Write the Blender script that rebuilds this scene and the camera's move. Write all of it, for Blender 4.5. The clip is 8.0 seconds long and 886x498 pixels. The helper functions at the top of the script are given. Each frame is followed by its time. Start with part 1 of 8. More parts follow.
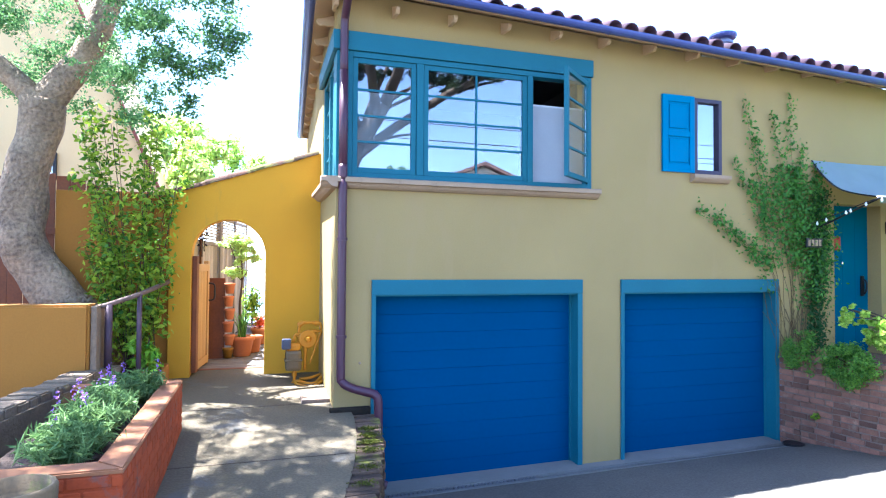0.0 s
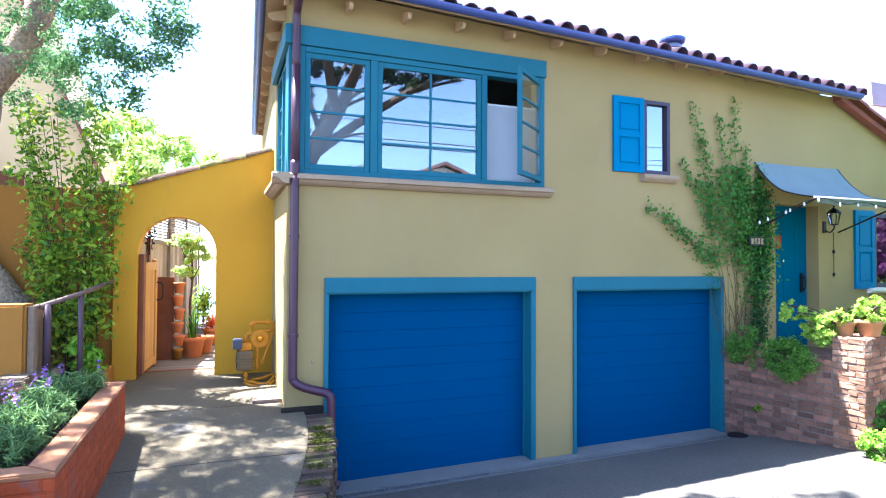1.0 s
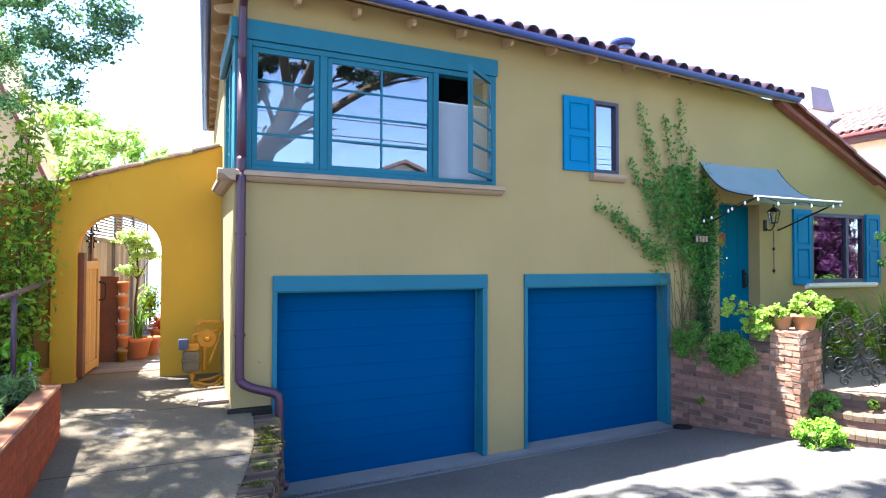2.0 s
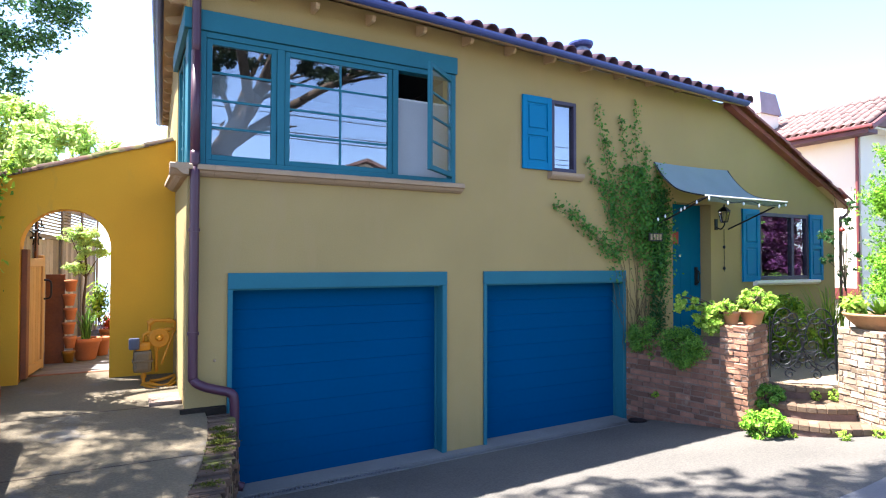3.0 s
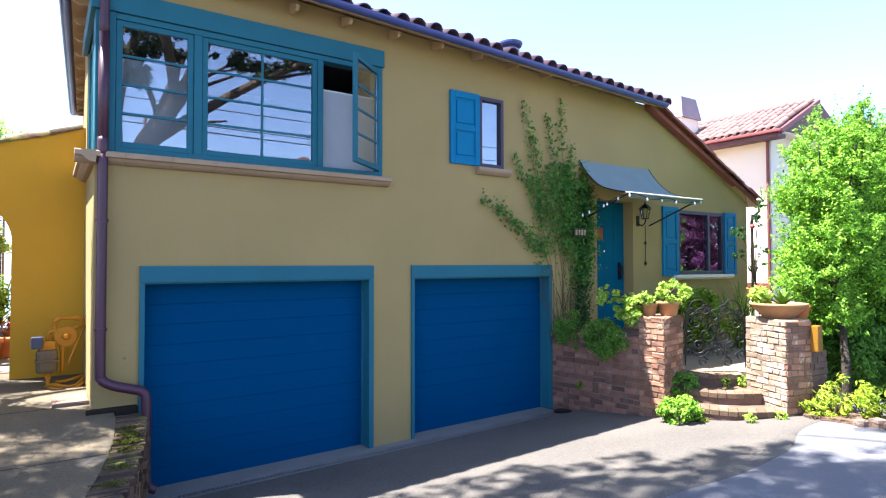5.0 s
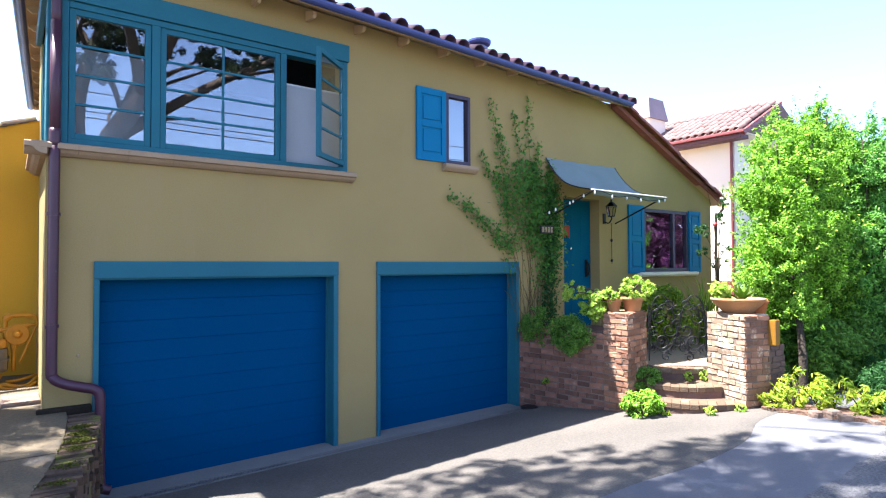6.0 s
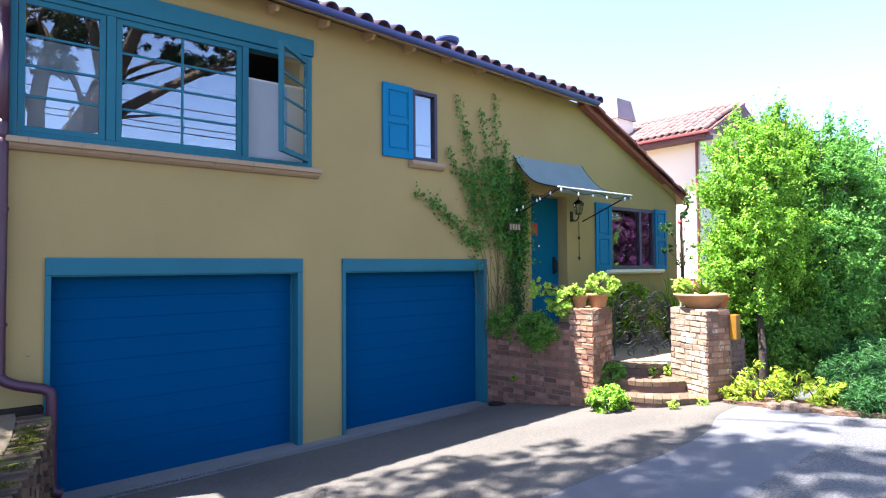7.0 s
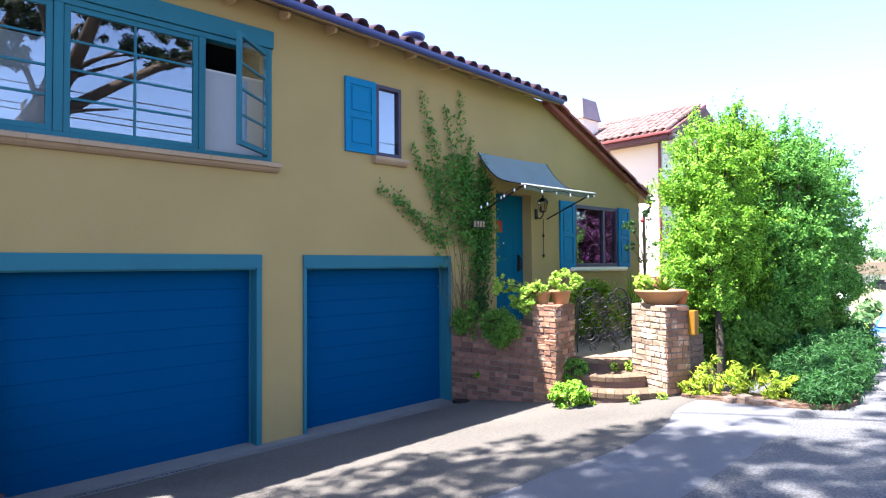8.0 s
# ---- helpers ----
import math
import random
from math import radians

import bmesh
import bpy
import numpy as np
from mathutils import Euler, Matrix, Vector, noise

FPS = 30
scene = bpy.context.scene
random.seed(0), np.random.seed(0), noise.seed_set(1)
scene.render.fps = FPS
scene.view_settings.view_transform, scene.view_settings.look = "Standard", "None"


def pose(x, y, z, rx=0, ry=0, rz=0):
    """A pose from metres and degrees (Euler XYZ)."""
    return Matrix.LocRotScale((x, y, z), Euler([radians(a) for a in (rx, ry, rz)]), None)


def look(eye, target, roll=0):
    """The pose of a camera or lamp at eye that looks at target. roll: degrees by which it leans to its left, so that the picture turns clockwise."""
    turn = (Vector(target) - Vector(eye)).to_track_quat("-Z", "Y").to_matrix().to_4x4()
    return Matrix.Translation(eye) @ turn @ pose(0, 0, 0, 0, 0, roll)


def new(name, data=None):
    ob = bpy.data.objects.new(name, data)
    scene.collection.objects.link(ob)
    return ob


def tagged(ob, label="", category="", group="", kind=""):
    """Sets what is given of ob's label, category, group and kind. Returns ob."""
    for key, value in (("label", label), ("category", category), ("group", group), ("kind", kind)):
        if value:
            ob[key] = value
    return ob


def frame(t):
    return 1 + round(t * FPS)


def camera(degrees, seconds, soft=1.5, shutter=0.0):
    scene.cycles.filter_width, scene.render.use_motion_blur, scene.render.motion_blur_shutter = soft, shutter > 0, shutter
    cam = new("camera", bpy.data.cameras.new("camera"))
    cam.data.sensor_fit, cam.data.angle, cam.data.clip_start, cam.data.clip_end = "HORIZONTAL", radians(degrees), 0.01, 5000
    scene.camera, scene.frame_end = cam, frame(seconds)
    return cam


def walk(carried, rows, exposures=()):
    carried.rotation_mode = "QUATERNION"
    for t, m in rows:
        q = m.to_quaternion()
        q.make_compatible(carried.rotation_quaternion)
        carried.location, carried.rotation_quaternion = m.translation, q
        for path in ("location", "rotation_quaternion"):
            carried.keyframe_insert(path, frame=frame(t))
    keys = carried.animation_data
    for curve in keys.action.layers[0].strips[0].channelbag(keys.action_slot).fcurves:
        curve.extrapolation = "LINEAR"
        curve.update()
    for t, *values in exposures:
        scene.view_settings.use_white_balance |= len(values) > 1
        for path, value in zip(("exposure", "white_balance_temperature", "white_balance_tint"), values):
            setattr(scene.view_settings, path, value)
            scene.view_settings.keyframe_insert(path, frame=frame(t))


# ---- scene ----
# ---- camera ----
cam = camera(74.1, 8.0, 1.15)
PATH = [
    (0, (-0.604, -0.967, 2.385), (-0.011, 0.943, 2.435), 0.4),
    (0.5, (-0.574, -0.975, 2.375), (0.079, 0.914, 2.424), 0.3),
    (1, (-0.528, -0.991, 2.359), (0.189, 0.875, 2.41), 0.3),
    (1.5, (-0.456, -1.021, 2.36), (0.32, 0.822, 2.408), 0.2),
    (3, (-0.376, -1.057, 2.318), (0.573, 0.704, 2.364), 0.1),
    (3.5, (-0.348, -1.074, 2.303), (0.647, 0.66, 2.349), 0.1),
    (4, (-0.31, -1.098, 2.275), (0.725, 0.612, 2.323), -0.0),
    (4.5, (-0.268, -1.121, 2.246), (0.808, 0.564, 2.297), -0.1),
    (5, (-0.217, -1.137, 2.219), (0.902, 0.52, 2.271), -0.1),
    (6.5, (-0.056, -1.217, 2.126), (1.164, 0.367, 2.184), -0.3),
    (7, (-0.003, -1.234, 2.101), (1.252, 0.322, 2.16), -0.4),
    (7.5, (0.056, -1.243, 2.076), (1.348, 0.283, 2.135), -0.4),
    (8, (0.095, -1.252, 2.057), (1.428, 0.238, 2.115), -0.4),
]
EXPOSURE = 2.74
walk(cam, [(t, look(eye, target, roll)) for t, eye, target, roll in PATH], [(0, EXPOSURE + 0.64, 5390, 15), (1.0, EXPOSURE + 0.59, 5450, 15), (1.5, EXPOSURE + 0.50, 5540, 15), (3.0, EXPOSURE - 0.04, 5900, 17), (4.0, EXPOSURE - 0.14, 5930, 18), (8, EXPOSURE - 0.12, 5940, 20)])

# ---- light ----
SUN_DIR = Vector((-0.38, 0.245, 1.0)).normalized()
world = bpy.data.worlds.new("sky")
scene.world = world
world.use_nodes = True
wn = world.node_tree.nodes
sky = wn.new("ShaderNodeTexSky")
sky.sky_type = "NISHITA"
sky.sun_disc = False
sky.sun_elevation = math.asin(SUN_DIR.z)
sky.sun_rotation = math.atan2(SUN_DIR.x, SUN_DIR.y)
sky.dust_density = 0.95
sky.ozone_density = 1.6
sky.air_density = 0.75
wn["Background"].inputs["Strength"].default_value = 0.109
world.node_tree.links.new(sky.outputs[0], wn["Background"].inputs["Color"])
sun_data = bpy.data.lights.new("sun", "SUN")
sun_data.energy, sun_data.angle, sun_data.color = 5.0, radians(0.53), (1.0, 0.95, 0.86)
sun = new("sun", sun_data)
sun.matrix_world = look(SUN_DIR * 40, (0, 0, 0))


# ---- materials ----
def nodes_of(name):
    m = bpy.data.materials.new(name)
    m.use_nodes = True
    return m, m.node_tree.nodes, m.node_tree.links, m.node_tree.nodes["Principled BSDF"]


def surface(name, color, second=None, big=1.5, fine=40.0, rough=0.8, metal=0.0, bump=0.2, depth=0.01, piece=0.0, spec=0.4, grain=0.45, stain=None, stain_scale=0.7, stain_at=0.62, streak=1.0):
    """Two scales of colour variation, fine relief, optional stains, optional change from piece to piece."""
    m, n, l, b = nodes_of(name)
    second = second or tuple(c * 0.72 for c in color)
    tc = n.new("ShaderNodeTexCoord")
    n1, n2 = n.new("ShaderNodeTexNoise"), n.new("ShaderNodeTexNoise")
    n1.inputs["Scale"].default_value, n1.inputs["Detail"].default_value = big, 5
    n2.inputs["Scale"].default_value, n2.inputs["Detail"].default_value = fine, 4
    geo = n.new("ShaderNodeNewGeometry")
    for k in (n1, n2):
        l.new(geo.outputs["Position"], k.inputs["Vector"])
    mix = n.new("ShaderNodeMix")
    mix.data_type = "RGBA"
    mix.inputs["A"].default_value, mix.inputs["B"].default_value = (*color, 1), (*second, 1)
    add = n.new("ShaderNodeMath")
    add.operation = "MULTIPLY_ADD"
    add.inputs[1].default_value, add.inputs[2].default_value = grain, 0.175 - grain * 0.5
    l.new(n2.outputs["Fac"], add.inputs[0])
    add2 = n.new("ShaderNodeMath")
    add2.operation = "MULTIPLY_ADD"
    add2.inputs[1].default_value = 0.75
    add2.use_clamp = True
    l.new(n1.outputs["Fac"], add2.inputs[0])
    l.new(add.outputs[0], add2.inputs[2])
    last = add2.outputs[0]
    ramp = n.new("ShaderNodeMapRange")
    ramp.inputs["From Min"].default_value, ramp.inputs["From Max"].default_value = 0.3, 0.8
    l.new(last, ramp.inputs["Value"])
    l.new(ramp.outputs[0], mix.inputs["Factor"])
    out = mix.outputs["Result"]
    if stain:
        n3 = n.new("ShaderNodeTexNoise")
        n3.inputs["Scale"].default_value, n3.inputs["Detail"].default_value, n3.inputs["Roughness"].default_value = stain_scale, 6, 0.7
        vm = n.new("ShaderNodeVectorMath")
        vm.operation = "MULTIPLY"
        vm.inputs[1].default_value = (1.0, 1.0, streak)
        l.new(geo.outputs["Position"], vm.inputs[0])
        l.new(vm.outputs[0], n3.inputs["Vector"])
        r3 = n.new("ShaderNodeMapRange")
        r3.inputs["From Min"].default_value, r3.inputs["From Max"].default_value = stain_at, stain_at + 0.12
        l.new(n3.outputs["Fac"], r3.inputs["Value"])
        m3 = n.new("ShaderNodeMix")
        m3.data_type = "RGBA"
        m3.inputs["B"].default_value = (*stain, 1)
        l.new(r3.outputs[0], m3.inputs["Factor"])
        l.new(out, m3.inputs["A"])
        out = m3.outputs["Result"]
    if piece:
        info = n.new("ShaderNodeObjectInfo")
        hsv = n.new("ShaderNodeHueSaturation")
        mr = n.new("ShaderNodeMapRange")
        mr.inputs["To Min"].default_value, mr.inputs["To Max"].default_value = 1 - piece, 1 + piece
        l.new(info.outputs["Random"], mr.inputs["Value"])
        l.new(mr.outputs[0], hsv.inputs["Value"])
        l.new(out, hsv.inputs["Color"])
        out = hsv.outputs[0]
    l.new(out, b.inputs["Base Color"])
    b.inputs["Roughness"].default_value, b.inputs["Metallic"].default_value = rough, metal
    b.inputs["Specular IOR Level"].default_value = spec
    if bump:
        bp = n.new("ShaderNodeBump")
        bp.inputs["Strength"].default_value, bp.inputs["Distance"].default_value = bump, depth
        l.new(n2.outputs["Fac"], bp.inputs["Height"])
        l.new(bp.outputs[0], b.inputs["Normal"])
    return m


def leaf_material(name, color, second, glow=0.35, rough=0.45):
    m, n, l, b = nodes_of(name)
    geo = n.new("ShaderNodeNewGeometry")
    mix = n.new("ShaderNodeMix")
    mix.data_type = "RGBA"
    mix.inputs["A"].default_value, mix.inputs["B"].default_value = (*color, 1), (*second, 1)
    l.new(geo.outputs["Random Per Island"], mix.inputs["Factor"])
    l.new(mix.outputs["Result"], b.inputs["Base Color"])
    b.inputs["Roughness"].default_value = rough
    b.inputs["Specular IOR Level"].default_value = 0.16
    tr = n.new("ShaderNodeBsdfTranslucent")
    l.new(mix.outputs["Result"], tr.inputs["Color"])
    ms = n.new("ShaderNodeMixShader")
    ms.inputs[0].default_value = glow
    l.new(b.outputs[0], ms.inputs[1])
    l.new(tr.outputs[0], ms.inputs[2])
    l.new(ms.outputs[0], n["Material Output"].inputs["Surface"])
    return m


def glass_material(name, tint, ior):
    m, n, l, b = nodes_of(name)
    b.inputs["Base Color"].default_value = (*tint, 1)
    b.inputs["Roughness"].default_value = 0.0
    b.inputs["IOR"].default_value = ior
    b.inputs["Transmission Weight"].default_value = 1.0
    return m


M = {
    "stucco": surface("tan_stucco", (0.347, 0.251, 0.099), (0.275, 0.199, 0.078), 0.9, 70, 0.9, bump=0.35, depth=0.004, stain=(0.314, 0.224, 0.094), stain_scale=2.4, stain_at=0.55, streak=0.22, spec=0.2),
    "ochre": surface("ochre_stucco", (0.56, 0.285, 0.0125), (0.44, 0.218, 0.010), 0.9, 70, 0.9, bump=0.35, depth=0.004, stain=(0.36, 0.22, 0.03), stain_scale=2.0, stain_at=0.56, streak=0.25),
    "orange": surface("orange_stucco", (0.31, 0.130, 0.014), (0.245, 0.10, 0.011), 1.0, 60, 0.9, bump=0.3, depth=0.004),
    "blue": surface("blue_paint", (0.0001, 0.054, 0.142), (0.0001, 0.047, 0.122), 0.8, 25, 0.65, bump=0.06, depth=0.002, spec=0.03),
    "shutter_blue": surface("bright_blue_paint", (0.00178, 0.151, 0.294), (0.00178, 0.133, 0.254), 2, 30, 0.6, bump=0.08, depth=0.002, spec=0.15),
    "teal": surface("teal_paint", (0.0178, 0.123, 0.158), (0.0146, 0.103, 0.136), 2, 40, 0.6, bump=0.08, depth=0.002, spec=0.2),
    "door_teal": surface("deep_teal_paint", (0.001, 0.099, 0.171), (0.001, 0.081, 0.14), 2, 40, 0.6, bump=0.06, depth=0.002, spec=0.1),
    "stone": surface("cast_stone", (0.35, 0.245, 0.15), (0.27, 0.19, 0.115), 3, 60, 0.85, bump=0.3, depth=0.004),
    "wood_cream": surface("cream_painted_wood", (0.46, 0.31, 0.161), (0.38, 0.253, 0.127), 2, 50, 0.7),
    "gutter": surface("dark_plum_gutter_paint", (0.062, 0.085, 0.25), (0.05, 0.065, 0.19), 3, 50, 0.4, metal=0.2, bump=0.05),
    "pipe": surface("plum_downpipe_paint", (0.0644, 0.0202, 0.0331), (0.0506, 0.0184, 0.0313), 3, 50, 0.4, bump=0.06, stain=(0.16, 0.13, 0.15), stain_at=0.66, stain_scale=6),
    "sash": surface("dark_purple_sash", (0.04, 0.028, 0.056), None, 3, 50, 0.5),
    "tile": surface("terracotta_roof_tile", (0.085, 0.042, 0.055), (0.05, 0.028, 0.042), 4, 40, 0.85, bump=0.3, piece=0.25),
    "rake": surface("red_brown_rake_tile", (0.31, 0.09, 0.058), (0.19, 0.06, 0.045), 5, 40, 0.8, piece=0.2),
    "pink_tile": surface("pink_roof_tile", (0.22, 0.135, 0.112), (0.14, 0.088, 0.076), 4, 30, 0.85, piece=0.2),
    "galvanised": surface("galvanised_metal", (0.20, 0.23, 0.32), (0.13, 0.15, 0.22), 5, 50, 0.5, metal=0.4, bump=0.05),
    "moss_tile": surface("mossy_dark_coping_tile", (0.10, 0.042, 0.026), (0.045, 0.028, 0.018), 5, 40, 0.95, bump=0.6, piece=0.3, stain=(0.12, 0.12, 0.03), stain_scale=3, stain_at=0.5),
    "salmon": surface("worn_salmon_render", (0.29, 0.125, 0.05), (0.20, 0.08, 0.033), 3, 40, 0.9, bump=0.4, depth=0.004, stain=(0.24, 0.08, 0.05), stain_scale=2.5, stain_at=0.56),
    # paving lighter than the path, with sunlight put into the tan
    "terrace": surface("sunlit_tan_paving", (0.27, 0.205, 0.13), (0.19, 0.145, 0.09), 1.5, 50, 0.9, bump=0.5, grain=0.8),
    "cream": surface("cream_stucco", (0.80, 0.73, 0.60), (0.76, 0.68, 0.55), 0.8, 40, 0.9, bump=0.2, depth=0.004),
    "plum_trim": surface("dull_plum_paint", (0.12, 0.05, 0.06), None, 3, 40, 0.6),
    "red_trim": surface("red_trim_paint", (0.22, 0.055, 0.05), None, 3, 40, 0.5),
    "brick": surface("old_red_brick", (0.25, 0.112, 0.066), (0.12, 0.058, 0.038), 7, 60, 0.9, bump=0.5, depth=0.005, piece=0.5, stain=(0.25, 0.18, 0.12), stain_scale=4, stain_at=0.58),
    "pier_brick": surface("old_orange_brick", (0.32, 0.155, 0.085), (0.17, 0.082, 0.048), 7, 60, 0.9, bump=0.5, depth=0.005, piece=0.45, stain=(0.48, 0.37, 0.25), stain_scale=4, stain_at=0.55),
    # lime stains, and a base lightened to carry the sun on one face
    "sunlit_limed_brick": surface("sunlit_lime_stained_brick", (0.33, 0.24, 0.152), (0.20, 0.138, 0.085), 7, 60, 0.9, bump=0.5, depth=0.005, piece=0.24, stain=(0.52, 0.44, 0.34), stain_scale=4.5, stain_at=0.5),
    "step_brick": surface("worn_tan_step_brick", (0.17, 0.108, 0.06), (0.095, 0.06, 0.034), 5, 60, 0.9, bump=0.6, depth=0.006, piece=0.25, stain=(0.23, 0.175, 0.11), stain_scale=3, stain_at=0.54),
    "chimney_cap": surface("mauve_weathered_render", (0.30, 0.24, 0.26), None, 3, 40, 0.9),
    # brick with shade put into its colour, for risers and the hedge wall
    "shade_brick": surface("dark_shaded_brick", (0.17, 0.095, 0.065), (0.10, 0.06, 0.045), 7, 60, 0.9, bump=0.5),
    "red_brick": surface("bright_red_brick", (0.33, 0.062, 0.018), (0.23, 0.044, 0.015), 6, 60, 0.85, bump=0.4, depth=0.004, piece=0.16, spec=0.15, stain=(0.13, 0.085, 0.07), stain_scale=3.5, stain_at=0.57),
    "mortar": surface("grey_mortar", (0.20, 0.145, 0.108), (0.13, 0.095, 0.072), 5, 60, 0.95, bump=0.5),
    # near-black tone for the shadow band at the wall foot
    "plinth_shade": surface("plinth_shadow_tone", (0.032, 0.025, 0.018), (0.017, 0.014, 0.010), 5, 40, 0.9, bump=0.6, spec=0.1),
    # darker copy of the cream stucco, shade put into the colour
    "shaded_cream": surface("shaded_cream_stucco", (0.64, 0.47, 0.23), (0.57, 0.41, 0.20), 0.8, 40, 0.9, bump=0.2, depth=0.004),
    "old_stone": surface("weathered_grey_stone", (0.25, 0.18, 0.11), (0.10, 0.075, 0.05), 4, 40, 0.95, bump=0.7, depth=0.015, piece=0.25),
    "moss_brick": surface("mossy_old_brick", (0.10, 0.06, 0.036), (0.042, 0.028, 0.018), 6, 50, 0.95, bump=0.6, depth=0.01, piece=0.55, stain=(0.12, 0.12, 0.018), stain_scale=3.2, stain_at=0.55),
    "asphalt": surface("worn_asphalt", (0.13, 0.131, 0.128), (0.05, 0.051, 0.051), 0.8, 55, 0.9, bump=1.0, depth=0.015, grain=1.3, stain=(0.17, 0.168, 0.16), stain_scale=1.2),
    "tar": surface("smooth_tarred_strip", (0.125, 0.128, 0.132), (0.082, 0.085, 0.089), 0.9, 60, 0.85, bump=0.4, depth=0.005, grain=0.6, stain=(0.18, 0.182, 0.182), stain_scale=1.4, stain_at=0.58),
    "concrete": surface("driveway_concrete", (0.110, 0.099, 0.079), (0.056, 0.051, 0.041), 0.7, 45, 0.92, bump=0.6, depth=0.008, grain=0.9, stain=(0.10, 0.09, 0.073), stain_scale=0.8, stain_at=0.58),
    "path": surface("path_concrete", (0.128, 0.101, 0.057), (0.075, 0.06, 0.036), 1.2, 50, 0.92, bump=0.6, depth=0.008, grain=0.9, stain=(0.10, 0.093, 0.08), stain_scale=1.6, stain_at=0.58),
    "sill_concrete": surface("apron_concrete", (0.20, 0.192, 0.17), (0.13, 0.125, 0.11), 2, 60, 0.9, bump=0.4),
    "iron": surface("black_iron", (0.02, 0.02, 0.022), None, 6, 50, 0.5, metal=0.6),
    "worn_rail": surface("worn_brown_rail", (0.17, 0.105, 0.075), (0.09, 0.055, 0.045), 6, 50, 0.8),
    "rust_rail": surface("rusty_purple_iron", (0.05, 0.03, 0.05), (0.075, 0.045, 0.05), 6, 50, 0.6, metal=0.3),
    "bark": surface("oak_bark", (0.36, 0.26, 0.16), (0.11, 0.078, 0.05), 3, 26, 0.95, bump=1.0, depth=0.05, grain=0.9),
    "hedge_bark": surface("dark_hedge_bark", (0.05, 0.038, 0.024), (0.03, 0.023, 0.015), 4, 30, 0.95, bump=0.8, depth=0.02),
    "dark_bark": surface("cypress_bark", (0.10, 0.075, 0.055), None, 4, 30, 0.95, bump=0.8, depth=0.03),
    "redwood": surface("redwood_boards", (0.20, 0.062, 0.016), (0.10, 0.032, 0.010), 3, 30, 0.7, piece=0.25),
    "gate_wood": surface("golden_gate_wood", (0.42, 0.25, 0.09), (0.33, 0.19, 0.065), 3, 30, 0.6, piece=0.15),
    "grey_wood": surface("grey_fence_wood", (0.33, 0.285, 0.255), (0.195, 0.165, 0.15), 3, 30, 0.9, piece=0.3),
    "deck": surface("deck_boards", (0.17, 0.15, 0.13), (0.11, 0.10, 0.09), 3, 30, 0.8, piece=0.15),
    "bark_stone": surface("brown_weathered_stone", (0.26, 0.18, 0.11), (0.14, 0.10, 0.065), 4, 40, 0.95, bump=0.7, depth=0.015),
    "edge_rock": surface("brown_edging_rock", (0.20, 0.14, 0.10), (0.11, 0.08, 0.06), 6, 30, 0.95, bump=0.8, depth=0.02),
    "terracotta": surface("terracotta", (0.50, 0.165, 0.05), (0.38, 0.12, 0.04), 6, 50, 0.8, stain=(0.48, 0.26, 0.15), stain_scale=7, stain_at=0.66),
    "pale_clay": surface("pale_clay", (0.40, 0.205, 0.085), (0.31, 0.155, 0.062), 6, 50, 0.75, stain=(0.45, 0.36, 0.26), stain_scale=7, stain_at=0.6),
    "mossy_clay": surface("mossy_old_clay", (0.20, 0.13, 0.06), (0.11, 0.08, 0.04), 6, 50, 0.85, bump=0.4, stain=(0.12, 0.12, 0.03), stain_scale=5, stain_at=0.5),
    "red_soil": surface("dry_red_soil", (0.17, 0.10, 0.06), (0.09, 0.055, 0.035), 5, 30, 0.98, bump=1.0, depth=0.03, grain=0.9),
    "soil": surface("garden_soil", (0.06, 0.04, 0.028), None, 6, 40, 0.98, bump=0.8, depth=0.03),
    "blind": surface("white_cloth_blind", (0.42, 0.43, 0.43), (0.38, 0.39, 0.39), 3, 60, 0.9, bump=0.1),
    "blue_blind": surface("pale_blue_cloth_blind", (0.23, 0.275, 0.34), (0.18, 0.215, 0.27), 2, 60, 0.9, bump=0.1),
    # indoor darkness put into the wall colour
    "room": surface("unlit_room_tone", (0.05, 0.05, 0.06), None, 1, 30, 0.9),
    "meter_grey": surface("grey_meter_metal", (0.13, 0.095, 0.05), None, 6, 50, 0.5, metal=0.4),
    "meter_yellow": surface("ochre_painted_pipe", (0.44, 0.185, 0.010), None, 6, 50, 0.5, spec=0.2),
    "blue_plastic": surface("blue_plastic", (0.045, 0.055, 0.09), None, 6, 50, 0.4),
    "awning": surface("grey_blue_canvas", (0.20, 0.255, 0.245), (0.165, 0.21, 0.205), 3, 200, 0.7, bump=0.15, depth=0.002),
    "valance": surface("faded_green_canvas", (0.26, 0.30, 0.22), (0.20, 0.24, 0.17), 3, 120, 0.8, bump=0.15, depth=0.002),
    "white_paint": surface("white_paint", (0.78, 0.78, 0.74), None, 3, 50, 0.5),
    "bulb": surface("frosted_bulb_glass", (0.75, 0.78, 0.78), (0.65, 0.68, 0.7), 3, 50, 0.15, bump=0),
    "black": surface("black_paint", (0.012, 0.012, 0.014), None, 4, 50, 0.5),
    "yellow_glaze": surface("yellow_glaze", (0.27, 0.125, 0.01), None, 4, 50, 0.35),
    "chrome": surface("bright_metal", (0.6, 0.6, 0.6), None, 4, 50, 0.25, metal=1.0, bump=0),
    "red_paint": surface("red_paint", (0.35, 0.03, 0.02), None, 4, 50, 0.5),
    "car_blue": surface("blue_car_paint", (0.03, 0.12, 0.32), None, 2, 20, 0.2, bump=0, spec=0.6),
    "car_silver": surface("silver_car_paint", (0.5, 0.5, 0.52), None, 2, 20, 0.25, metal=0.4, bump=0),
    "rubber": surface("black_rubber", (0.02, 0.02, 0.02), None, 4, 40, 0.8),
